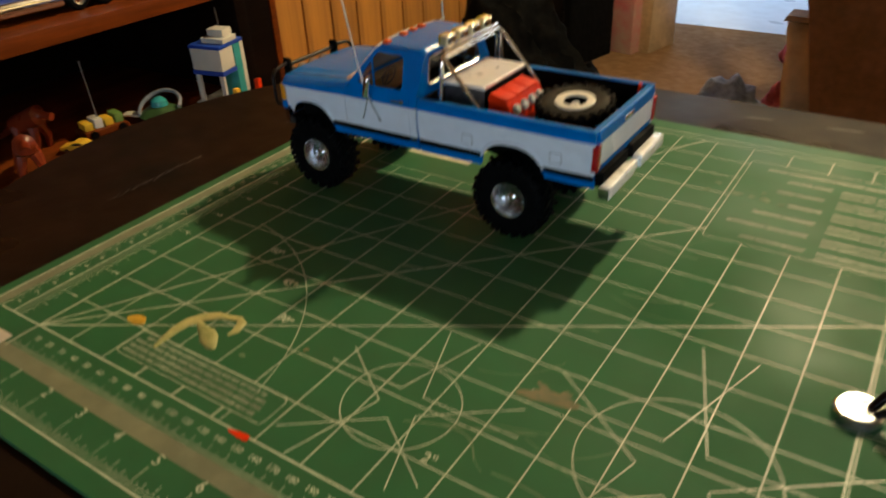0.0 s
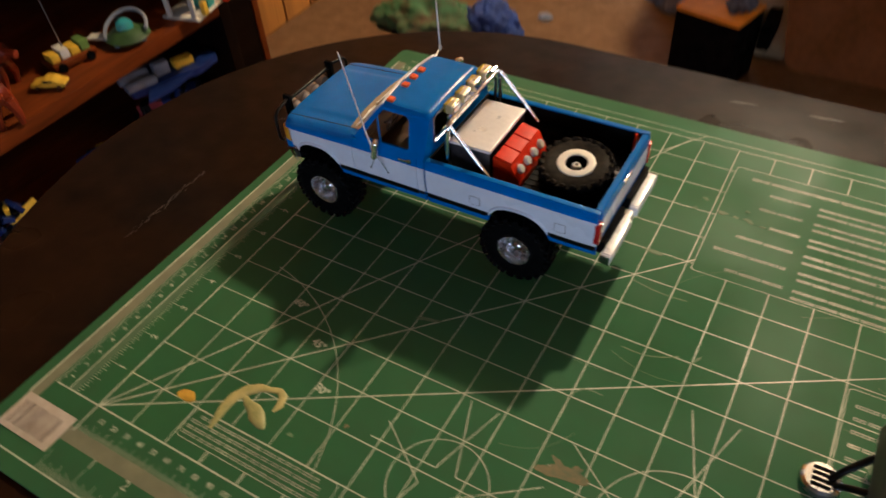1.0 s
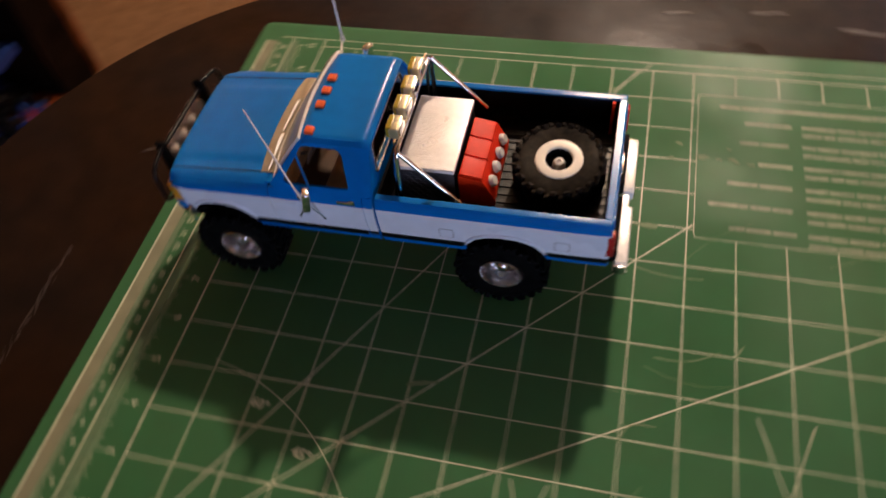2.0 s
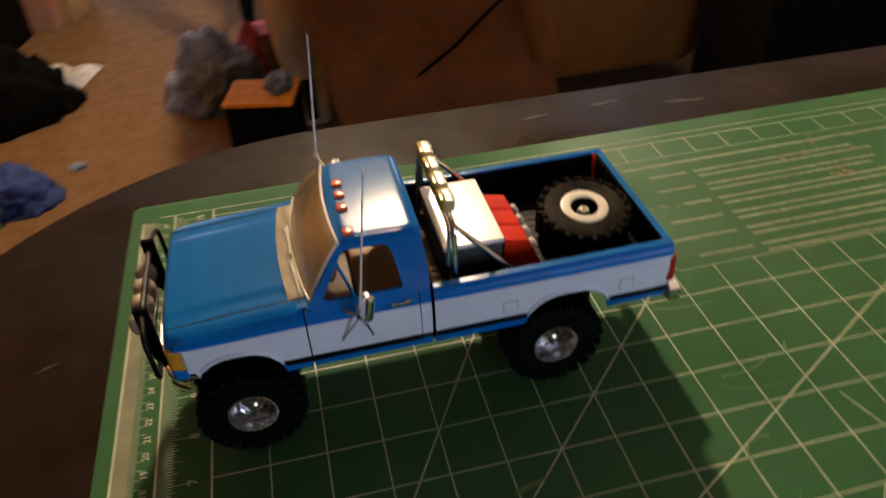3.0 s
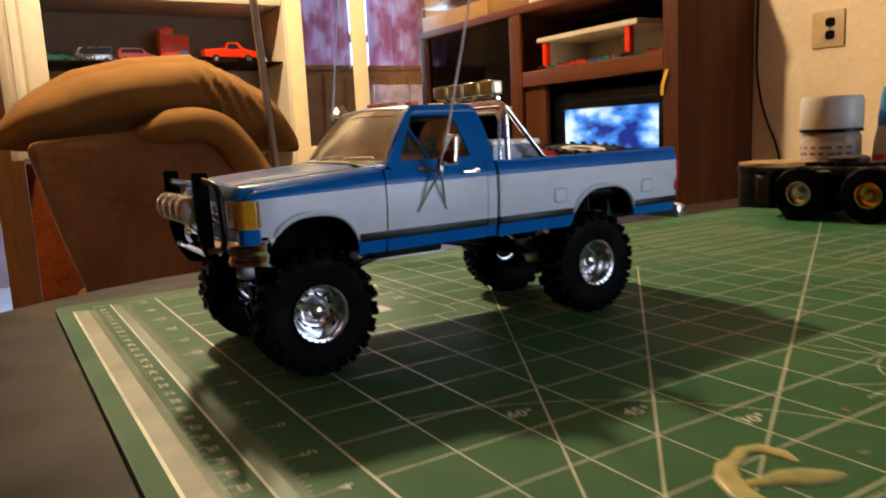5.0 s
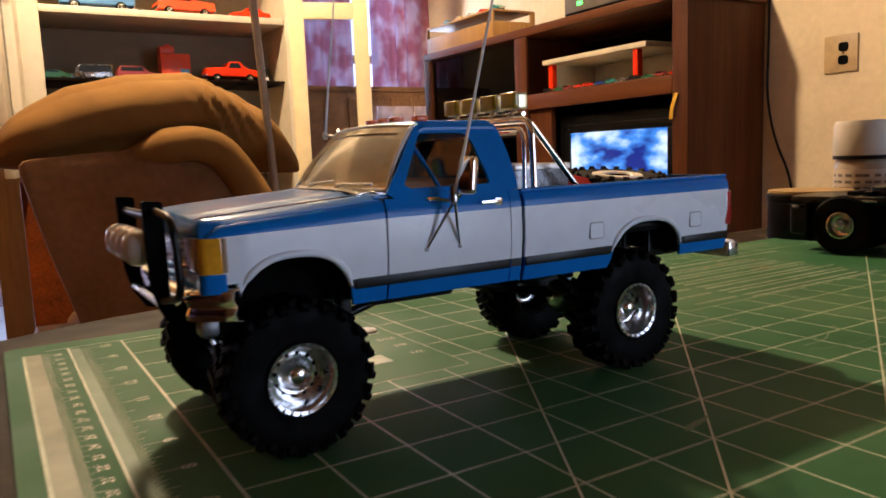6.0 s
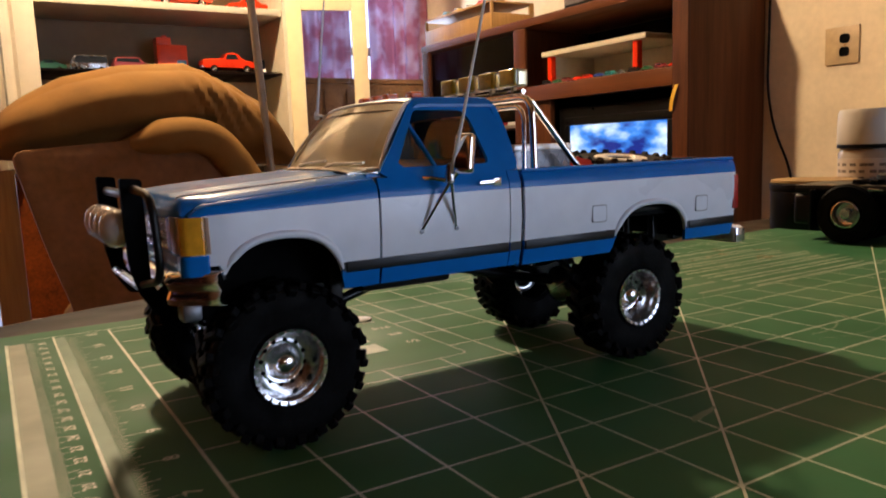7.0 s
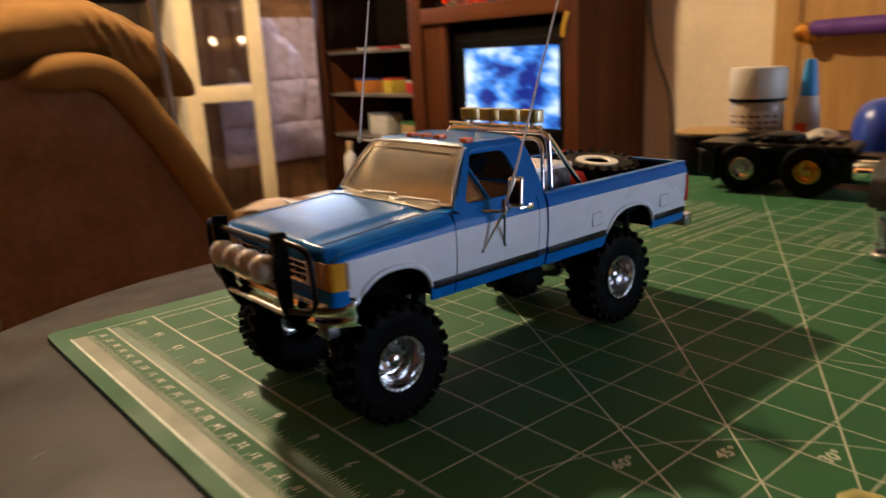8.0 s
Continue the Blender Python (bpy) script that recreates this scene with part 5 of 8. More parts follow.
part("drive_shaft", add_tube(bmesh.new(), [P(28, -6, 25), P(80, 0, 38), P(100, 0, 38), P(156, 4, 25)], 0.0018, 10), BLACK, truck)
part("gearbox", add_box(bmesh.new(), P(62, -8, 34), P(98, 8, 43.4), 0.002), BLACK, truck)
part("exhaust", add_tube(bmesh.new(), [P(50, 22, 40.5), P(120, 23, 40.5), P(150, 26, 41.5), P(176, 34, 40)], 0.0016, 10), WORN_CHROME, truck)


# wheels
def tyre_mesh(bm):
    prof = [(0.0106, -0.0066), (0.0118, -0.0074), (0.0160, -0.0080), (0.0192, -0.0081), (0.0213, -0.0073), (0.0221, -0.0052), (0.0223, 0), (0.0221, 0.0052), (0.0213, 0.0073), (0.0192, 0.0081), (0.0160, 0.0080), (0.0118, 0.0074), (0.0106, 0.0066), (0.0106, -0.0066)]
    add_lathe(bm, prof, 56)
    for s in (-1, 1):
        n = 21
        for k in range(n):
            a = 2 * math.pi * (k + (0.5 if s > 0 else 0)) / n
            m = Matrix.Rotation(a, 4, "Z") @ Matrix.Translation((0.0225, 0, s * 0.0040)) @ Matrix.Rotation(radians(s * 24), 4, "X")
            add_box(bm, (-0.0010, -0.0013, -0.0040), (0.0013, 0.0013, 0.0040), 0.0003, 1, m)
            m = Matrix.Rotation(a, 4, "Z") @ Matrix.Translation((0.0212, s * 0.0016, s * 0.0076)) @ Matrix.Rotation(radians(-s * 38), 4, "Y")
            add_box(bm, (-0.0012, -0.0014, -0.0010), (0.0016, 0.0014, 0.0012), 0.0003, 1, m)
            m = Matrix.Rotation(a + 0.15, 4, "Z") @ Matrix.Translation((0.0224, 0, s * 0.0016))
            add_box(bm, (-0.0008, -0.0012, -0.0014), (0.0011, 0.0012, 0.0014), 0.0003, 1, m)
    return bm


def rim_mesh(bm):
    add_lathe(bm, [(0.0119, -0.0064), (0.0121, -0.0020), (0.0121, 0.0066), (0.0124, 0.0076), (0.0120, 0.0082), (0.0110, 0.0080), (0.0106, 0.0070), (0.0100, 0.0040), (0.0096, 0.0012), (0.0090, 0.0004), (0.0078, 0.0010), (0.0066, 0.0012), (0.0058, 0.0008), (0.0050, 0.0012), (0.0046, 0.0026), (0.0034, 0.0042), (0.0020, 0.0050), (0, 0.0052)], 40)
    for k in range(24):
        a = 2 * math.pi * k / 24
        add_lathe(bm, [(0, 0.0009), (0.0004, 0.0006), (0.00048, 0)], 6, Matrix.Translation((0.0115 * math.cos(a), 0.0115 * math.sin(a), 0.0081)))
    bmesh.ops.scale(bm, vec=(0.89, 0.89, 1.0), verts=bm.verts)
    return bm


tyre_data = part("tyre", tyre_mesh(bmesh.new()), RUBBER, angle=25)
rim_data = part("rim", rim_mesh(bmesh.new()), RIM_ALU, angle=50)
holes = bmesh.new()
for k in range(12):
    a = 2 * math.pi * k / 12
    add_lathe(holes, [(0.0007, 0), (0.00055, 0.00012), (0, 0.00014)], 10, Matrix.Translation((0.0065 * math.cos(a), 0.0065 * math.sin(a), 0.00115)))
hole_data = part("vent_hole", holes, BLACK_MATT, smooth=False)
meshes = [o.data for o in (tyre_data, rim_data, hole_data)]
for o in (tyre_data, rim_data, hole_data):
    bpy.data.objects.remove(o)
for x, half in ((22.9, 34.9), (162.5, 31.4)):
    for s in (-1, 1):
        w = link("wheel", None, truck)
        w.matrix_local = Matrix.Translation(P(x, s * half, 23.55)) @ Matrix.Rotation(radians(-90 if s > 0 else 90), 4, "X") @ Matrix.Rotation(x * 0.7 + s, 4, "Z")
        w["label"] = "deep-dish chrome wheel with knobbly tyre"
        for nm, me in zip(("tyre", "rim", "vent_hole"), meshes):
            o = link(nm, me, w)

# loose load in the bed
spare = thing("spare_wheel", "dusty spare tyre on a cream rim in a truck bed", "spare wheel", (0.1858, 0.2260, (BED + 10.2) * MM))
o = link("tyre", meshes[0].copy(), spare)
o.data.materials[0] = DUSTY_LIT_RUBBER
o.data.materials.append(RUBBER)
# top faces get dusty, lit brown; the rest goes black in place of shade
for f in o.data.polygons:
    f.material_index = 0 if f.center.z > 0.0066 else 1
o.scale = (1, 1, 0.98)
bm = add_lathe(bmesh.new(), [(0.0119, -0.0058), (0.0121, 0.0074), (0.0119, 0.0083), (0.0108, 0.0086), (0.0074, 0.0084), (0.0069, 0.0079), (0.0069, 0.0072)], 40)
part("rim", bm, RIM_WHITE, spare, "cream painted rim").location.z = -0.0004
part("rim_well", add_lathe(bmesh.new(), [(0.00688, 0.0076), (0.0066, 0.0030), (0.0030, 0.0022), (0, 0.0022)], 32), BLACK_MATT, spare, "dark hollow of the rim").location.z = -0.0004
bm = add_lathe(bmesh.new(), [(0.0034, 0.0024), (0.0031, 0.0050), (0.0024, 0.0064), (0.0013, 0.0066), (0.0011, 0.0052), (0, 0.0052)], 24)
part("hub", bm, PALE_METAL, spare).location.z = -0.0004
spare.scale = (0.92, 0.92, 0.98)
spare.rotation_euler = (radians(6.5), 0, 0)

rod_ = thing("red_rod", "thin red plastic rod standing in a truck bed corner", "rod", (0.2070, 0.2625, BED * MM))
part("rod", add_tube(bmesh.new(), [(0, 0, 0), (0.0002, 0.0030, 0.0180)], 0.0009, 10), RED_PAINT, rod_)

box_ = thing("tool_box", "checker-plate aluminium tool box standing in a truck bed", "tool box", (0.1275, 0.2285, BED * MM))
bm = add_box(bmesh.new(), P(-13, -23.5, 0), P(12.8, 23.5, 23.4), 0.0006)
part("body", bm, DARK_PLATE, box_, "dark reflecting metal sides")
bm = add_box(bmesh.new(), P(-13.6, -24, 22.2), P(13.4, 24, 24.4), 0.0006, 3)
lid = part("lid", bm, CHECKER, box_)
bm = bmesh.new()
for i in range(17):
    for j in range(30):
        x, y = -12.2 + i * 1.5, -23.0 + j * 1.58
        add_box(bm, (-0.00052, -0.00013, 0), (0.00052, 0.00013, 0.00016), m=Matrix.Translation(P(x, y, 24.4)) @ Matrix.Rotation(radians(45 if (i + j) % 2 else -45), 4, "Z"))
tread = part("lid_tread", bm, CHECKER, box_, "raised diamond tread", smooth=False)
tread["kind"] = "stuff"
for yy in (-23.5, 23.5):
    bm = bmesh.new()
    for i in range(12):
        for j in range(10):
            x, z = -11.6 + i * 2.1, 1.4 + j * 2.1
            add_box(bm, (-0.0009, -0.0003, -0.00028), (0.0009, 0.0003, 0.00028), m=Matrix.Translation(P(x, yy, z)) @ Matrix.Rotation(radians(45 if (i + j) % 2 else -45), 4, "Y"))
    part("side_tread", bm, DARK_PLATE, box_, "raised diamond tread", smooth=False)
part("rear_panel", add_box(bmesh.new(), P(12.85, -23, 0.5), P(13.3, 23, 21.8), 0.0002), BLACK_MATT, box_)
case = thing("red_case", "glossy red moulded case with pale caps in a truck bed", "case", (0.1500, 0.2265, BED * MM))
bm = add_prism(bmesh.new(), round_poly([(-8.2, 0), (8.2, 0), (8.6, 5.5), (3.0, 16.8), (-8.2, 19.0)], 0.8), -19.5, 19.5, "y", 0.8, 0, Matrix.Diagonal((MM, MM, MM, 1)))
for k in range(3):
    add_prism(bm, round_poly([(-8.0, 18.4), (-7.6, 20.0), (3.0, 17.7), (3.6, 16.2)], 0.4), -18.5 + 12.6 * k, -7.2 + 12.6 * k, "y", 0.3, 0, Matrix.Diagonal((MM, MM, MM, 1)))
part("body", bm, RED_PAINT, case)
for k in range(4):
    m = Matrix.Translation(P(6.3, -13.5 + 9 * k, 11.4)) @ Matrix.Rotation(radians(62), 4, "Y")
    part("cap", add_lathe(bmesh.new(), [(0, 0.0022), (0.0022, 0.0020), (0.0028, 0.0012), (0.0030, 0), (0, -0.001)], 18, m), PALE_METAL, case, "round pale metal cap")

# ---- recliner behind the table ----
recliner = thing("recliner", "tan-brown suede recliner armchair with padded headrest, seen from behind", "armchair", (0.36, 1.72, FLOOR))


def R(x, y, z):
    return Vector((x - 0.36, y - 1.72, z - FLOOR))


def rounded_slab(x0, x1, y0, y1, z0, z1, r, nx=16, nz=16, ny=6, lean=0.0, puff=0.0, crown=0.0, cuts=10):
    """A padded block: rounded, leaning sideways with height, its faces puffed out and its top crowned."""
    bm = add_box(bmesh.new(), (-1, -1, -1), (1, 1, 1))
    bmesh.ops.subdivide_edges(bm, edges=bm.edges[:], cuts=cuts, use_grid_fill=True)
    hx, hy, hz = (x1 - x0) / 2, (y1 - y0) / 2, (z1 - z0) / 2
    c = Vector(((x0 + x1) / 2, (y0 + y1) / 2, (z0 + z1) / 2))
    for v in bm.verts:
        p = Vector((v.co.x * hx, v.co.y * hy, v.co.z * hz))
        q = Vector([max(-h + r, min(h - r, a)) for a, h in zip(p, (hx, hy, hz))])
        d = p - q
        if d.length > 1e-9:
            p = q + d.normalized() * min(r, d.length)
        u, w = v.co.x, v.co.z
        p.y += puff * v.co.y * (1 - u * u) * (1 - w * w)
        p.z += crown * (1 - u * u) * (w + 1) / 2
        p.x += lean * (p.z)
        v.co = c + p
    return bm


def wrinkle(bm, amount, scale, seed=0):
    for v in bm.verts:
        n = noise.noise(Vector((v.co.x, v.co.y, v.co.z)) * scale + Vector((seed, 0, 0)))
        v.co += v.co.normalized() * 0 + Vector((0, -1, 0.3)) * n * amount
    return bm


def local(bm):
    bmesh.ops.translate(bm, verts=bm.verts, vec=Vector((-0.36, -1.72, -FLOOR)))
    return bm


outline = [(0.0, 0.11), (0.05, -0.10), (0.085, -0.22), (0.12, -0.40), (0.15, -0.54), (0.17, -0.67), (0.77, -0.67), (0.70, -0.45), (0.565, -0.14), (0.51, -0.04), (0.44, 0.072), (0.405, 0.117), (0.352, 0.135), (0.22, 0.125)]
bm = add_prism(bmesh.new(), round_poly(outline, 0.03, 3), 1.69, 1.735, "y", 0.008)
part("back_panel", local(bm), SUEDE_BACK, recliner, "dark brown backing cloth")
CREST = [(-0.06, 0.150), (0.0, 0.205), (0.115, 0.267), (0.235, 0.297), (0.375, 0.306), (0.495, 0.262), (0.564, 0.218), (0.633, 0.125), (0.66, 0.08)]
bm = rounded_slab(-0.055, 0.655, 1.722, 2.12, 0.0, 0.25, 0.11, puff=0.04, cuts=70)
for v in bm.verts:
    low = 0.088 + 0.10 * v.co.x if v.co.x < 0.35 else 0.123 - 0.28 * (v.co.x - 0.35)
    v.co.z = low + (lerp(CREST, v.co.x) - low) * v.co.z / 0.25
    if v.co.y < 1.95:
        k = max(0, min(1, (v.co.x - 0.40) / 0.12))
        v.co.y += 0.055 * k * k * (3 - 2 * k)
wrinkle(bm, 0.012, 8)


def soft_step(a, b, x):
    t = max(0, min(1, (x - a) / (b - a)))
    return t * t * (3 - 2 * t)


for v in bm.verts:
    # gathered pleats running up over the end of the roll, a deep fold and a tuck beside them
    x, z = v.co.x, v.co.z
    front = 1 - soft_step(1.86, 2.0, v.co.y)
    top = soft_step(0.10, 0.20, z - 0.10 * max(0, x - 0.36) + 0.02)
    rows = soft_step(0.33, 0.40, x) * (1 - 0.5 * soft_step(0.50, 0.62, x))
    bend = x + 0.55 * (z - 0.16) + 0.006 * noise.noise(Vector((x * 20, z * 20, 0)))
    v.co.y -= 0.0065 * math.sin(2 * math.pi * bend / 0.034) * top * rows * front
    v.co.z += 0.0025 * math.sin(2 * math.pi * bend / 0.034) * rows * (1 - front)
    v.co.y += 0.030 * math.exp(-((z - 0.150 - 0.22 * (x - 0.36)) / 0.016) ** 2) * math.exp(-((x - 0.37) / 0.05) ** 2) * front
    v.co.y += 0.022 * math.exp(-((z - 0.142 - 0.16 * (x - 0.2)) / 0.012) ** 2) * math.exp(-((x - 0.21) / 0.06) ** 2) * front
part("headrest", local(bm), SUEDE, recliner, "padded tan-brown suede headrest")
pts = [R(0.205, 1.735, 0.112), R(0.24, 1.70, 0.118), R(0.29, 1.685, 0.131), R(0.352, 1.68, 0.137), R(0.405, 1.68, 0.117), R(0.44, 1.682, 0.072), R(0.465, 1.685, 0.03), R(0.51, 1.688, -0.04), R(0.565, 1.69, -0.14), R(0.66, 1.695, -0.36), R(0.72, 1.70, -0.55)]
line = bent(pts, 0.05, 4)
bm = add_tube(bmesh.new(), line, [0.012 + 0.027 * min(1, k / 8) for k in range(len(line))], 18)
part("side_roll", wrinkle(bm, 0.007, 14, 3), SUEDE, recliner, "rolled suede edge")
# dark tube laid on the cloth stands in for the crease's shade
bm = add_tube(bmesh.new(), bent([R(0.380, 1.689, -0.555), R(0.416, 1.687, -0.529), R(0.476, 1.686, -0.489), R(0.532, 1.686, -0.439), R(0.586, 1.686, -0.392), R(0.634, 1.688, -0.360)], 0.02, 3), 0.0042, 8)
part("crease", bm, SHELF_DARK, recliner, "thin dark line along a crease")
part("arm", local(rounded_slab(0.70, 1.26, 1.80, 2.02, -0.70, -0.290, 0.07, puff=0.02, crown=0.025)), SUEDE, recliner)
part("seat", local(rounded_slab(0.10, 0.69, 2.0, 2.44, -0.62, -0.30, 0.08)), SUEDE, recliner)
part("base", local(rounded_slab(0.10, 1.18, 1.92, 2.40, -0.748, -0.62, 0.02)), SUEDE_BACK, recliner)
for x in (0.09, 0.66):
    part("back_bracket", local(add_box(bmesh.new(), (x, 1.739, -0.66), (x + 0.03, 2.0, -0.60), 0.004)), BLACK_MATT, recliner)

# clutter on the arm and seat beside it
rnd = random.Random(5)
tray = thing("black_crate", "black plastic crate heaped with small odds and ends", "crate", (1.36, 1.60, FLOOR))
bm = bmesh.new()
for lo, hi in (((-0.17, -0.15, 0), (0.22, 0.15, 0.012)), ((-0.17, -0.15, 0.012), (-0.155, 0.15, 0.50)), ((0.205, -0.15, 0.012), (0.22, 0.15, 0.50)), ((-0.155, -0.15, 0.012), (0.205, -0.135, 0.50)), ((-0.155, 0.135, 0.012), (0.205, 0.15, 0.50))):
    add_box(bm, lo, hi, 0.003)
part("tub", bm, BLACK_MATT, tray)
part("filling", rounded_slab(-0.15, 0.20, -0.13, 0.13, 0.3, 0.485, 0.03), SHELF_DARK, tray)
ODDS = [material("odds_%s" % n, c, 0.5, vary=0.15, grain=60) for n, c in (("white", (0.6, 0.57, 0.5)), ("orange", (0.6, 0.2, 0.03)), ("grey", (0.2, 0.21, 0.25)), ("blue", (0.03, 0.08, 0.3)), ("yellow", (0.6, 0.45, 0.05)), ("tan", (0.42, 0.28, 0.14)), ("red", (0.45, 0.03, 0.03)), ("green", (0.05, 0.2, 0.06)))]
kinds = ("white", "orange", "grey", "blue", "yellow", "tan", "red", "green")


for k in range(3, 11):
    x, y = 1.22 + 0.03 * k, 1.52 + rnd.uniform(0, 0.12)
    w, l, h = rnd.uniform(0.015, 0.03), rnd.uniform(0.03, 0.06), rnd.uniform(0.025, 0.065)
    c = (2, 0, 3, 4, 0, 5, 2, 6, 2, 1, 3)[k]
    o = thing("small_box", "small %s cardboard box lying on a heap" % kinds[c], "box", (x, y, FLOOR + 0.486), turn=rnd.uniform(0, 90))
    part("carton", add_box(bmesh.new(), (-w / 2, -l / 2, 0), (w / 2, l / 2, h), 0.002), ODDS[c], o)
for k, (x, y, a, c) in enumerate(((0.84, 1.90, 20, 5), (0.98, 1.88, -12, 0), (1.10, 1.88, 35, 0))):
    o = thing("paper_bundle", "loose bundle of %s paper on an armrest" % kinds[c], "paper", (x, y, -0.268), turn=a)
    bm = add_grid(bmesh.new(), lambda u, v: Vector(((u - 0.5) * 0.17, (v - 0.5) * 0.11, 0.006 + 0.006 * math.sin(5 * u + 3 * v + a))), 8, 6, thick=(0, 0, -0.004))
    part("sheet", bm, ODDS[c], o)

# grey pole of a lamp stand
pole = thing("lamp_stand", "thin grey metal pole on a round foot", "lamp stand", (0.592, 1.757, FLOOR))
GREY_METAL = material("grey_painted_metal", (0.16, 0.14, 0.12), 0.45, 0.4, vary=0.1, grain=60)
POLE = material("warm_grey_metal", (0.26, 0.20, 0.145), 0.45, 0.3, vary=0.1, grain=60)
part("foot", add_lathe(bmesh.new(), [(0, 0), (0.10, 0), (0.10, 0.012), (0.03, 0.022), (0.012, 0.04), (0, 0.04)], 32), GREY_METAL, pole)
part("tube", add_tube(bmesh.new(), [(0, 0, 0.03), (-0.115, 0.0, 2.1)], 0.0095, 14), POLE, pole)

# ---- display cabinet with toy cars ----
cab = thing("display_cabinet", "white display cabinet with toy cars and a glazed door standing open", "display cabinet", (0.48, 2.5, FLOOR))


def K(x, y, z):
    return (x - 0.48, y - 2.5, z - FLOOR)


def kbox(lo, hi, bevel=0.004):
    return add_box(bmesh.new(), K(*lo), K(*hi), bevel)


for nm, lo, hi in (("side", (0.06, 2.5, FLOOR), (0.09, 2.82, 1.25)), ("side", (0.875, 2.5, FLOOR), (0.905, 2.82, 1.25)), ("top", (0.06, 2.5, 1.25), (0.905, 2.82, 1.28)), ("shelf", (0.091, 2.505, 0.552), (0.874, 2.80, 0.5745)), ("shelf", (0.091, 2.505, 0.05), (0.874, 2.80, 0.075)), ("shelf", (0.091, 2.505, 0.85), (0.874, 2.80, 0.88)), ("shelf", (0.091, 2.505, -0.25), (0.874, 2.80, -0.225)), ("plinth", (0.091, 2.505, FLOOR), (0.874, 2.80, FLOOR + 0.1))):
    part(nm, kbox(lo, hi), WHITE_WOOD, cab)
part("thin_shelf", kbox((0.091, 2.53, 0.358), (0.874, 2.80, 0.366), 0.002), SHELF_DARK, cab, "thin dark shelf board")
# back board darkened: the cabinet's inner shade is put into its colour
SHADED_BACK = material("shaded_back_board", (0.31, 0.235, 0.135), 0.6, vary=0.08, grain=20)
part("back", kbox((0.091, 2.801, FLOOR + 0.1), (0.874, 2.815, 1.249)), SHADED_BACK, cab)
part("face_stile", kbox((0.045, 2.478, 0.06), (0.125, 2.499, 1.28)), WHITE_WOOD, cab)
part("lower_panel", kbox((0.030, 2.474, FLOOR), (0.30, 2.499, 0.058)), SHELF_WOOD, cab, "brown wooden lower panel")


# lighter cream for the right door only, its brighter light put into the paint
LIT_DOOR_CREAM = material("lit_cream_gloss_paint", (0.80, 0.64, 0.36), 0.45, vary=0.05, grain=30)


def glazed_door(x0, x1, rails, parent, m, z0=FLOOR + 0.1, paint=LIT_DOOR_CREAM):
    bm = bmesh.new()
    t = 0.052
    add_box(bm, (x0, 0, z0), (x0 + t, 0.022, 1.24), 0.004)
    add_box(bm, (x1 - t, 0, z0), (x1, 0.022, 1.24), 0.004)
    for z in rails:
        add_box(bm, (x0 + t, 0.001, z - 0.028), (x1 - t, 0.021, z + 0.028), 0.003)
    bmesh.ops.transform(bm, matrix=m, verts=bm.verts)
    d = part("door", bm, paint, parent, "white glazed cabinet door")
    bm = bmesh.new()
    add_box(bm, (x0 + t, 0.009, z0), (x1 - t, 0.012, 1.24))
    bmesh.ops.transform(bm, matrix=m, verts=bm.verts)
    p = part("pane", bm, glass("cabinet_glass", (0.93, 0.93, 0.93), 0.05), d, smooth=False)
    p.visible_shadow = False


base = Matrix.Translation((-0.48, -2.5, -FLOOR))
glazed_door(0.0, 0.275, (FLOOR + 0.13, 0.035, 0.60, 1.21), cab, base @ Matrix.Translation((0.885, 2.49, 0)) @ Matrix.Rotation(radians(-18), 4, "Z"))

# left leaf takes the darker white in place of shade
glazed_door(0.0, 0.24, (0.10, 0.60, 1.21), cab, base @ Matrix.Translation((0.048, 2.470, 0)) @ Matrix.Rotation(radians(-104), 4, "Z"), 0.07, WHITE_WOOD)

CAR_PAINTS = {"red": RED_PAINT, "orange_red": material("orange_red_paint", (0.82, 0.075, 0.012), 0.4, vary=0.05, grain=40), "blue": material("light_blue_paint", (0.08, 0.20, 0.42), 0.35, vary=0.06, grain=40), "green": material("dark_green_paint", (0.02, 0.13, 0.05), 0.35, vary=0.06, grain=40), "silver": WORN_CHROME, "dark_red": material("dark_red_paint", (0.25, 0.03, 0.03), 0.4, vary=0.1, grain=40), "white": material("white_toy_paint", (0.62, 0.58, 0.50), 0.4, vary=0.04, grain=40), "yellow": material("yellow_toy_paint", (0.7, 0.42, 0.03), 0.4, vary=0.05, grain=40), "black": BLACK, "teal": material("teal_toy_paint", (0.03, 0.25, 0.24), 0.4, vary=0.05, grain=40), "lime": material("lime_toy_paint", (0.13, 0.22, 0.05), 0.4, vary=0.05, grain=40), "deep_blue": material("deep_blue_toy_paint", (0.02, 0.06, 0.38), 0.35, vary=0.06, grain=40)}
DARK_GLASS = material("dark_toy_glass", (0.015, 0.017, 0.02), 0.12, vary=0.1, grain=50)


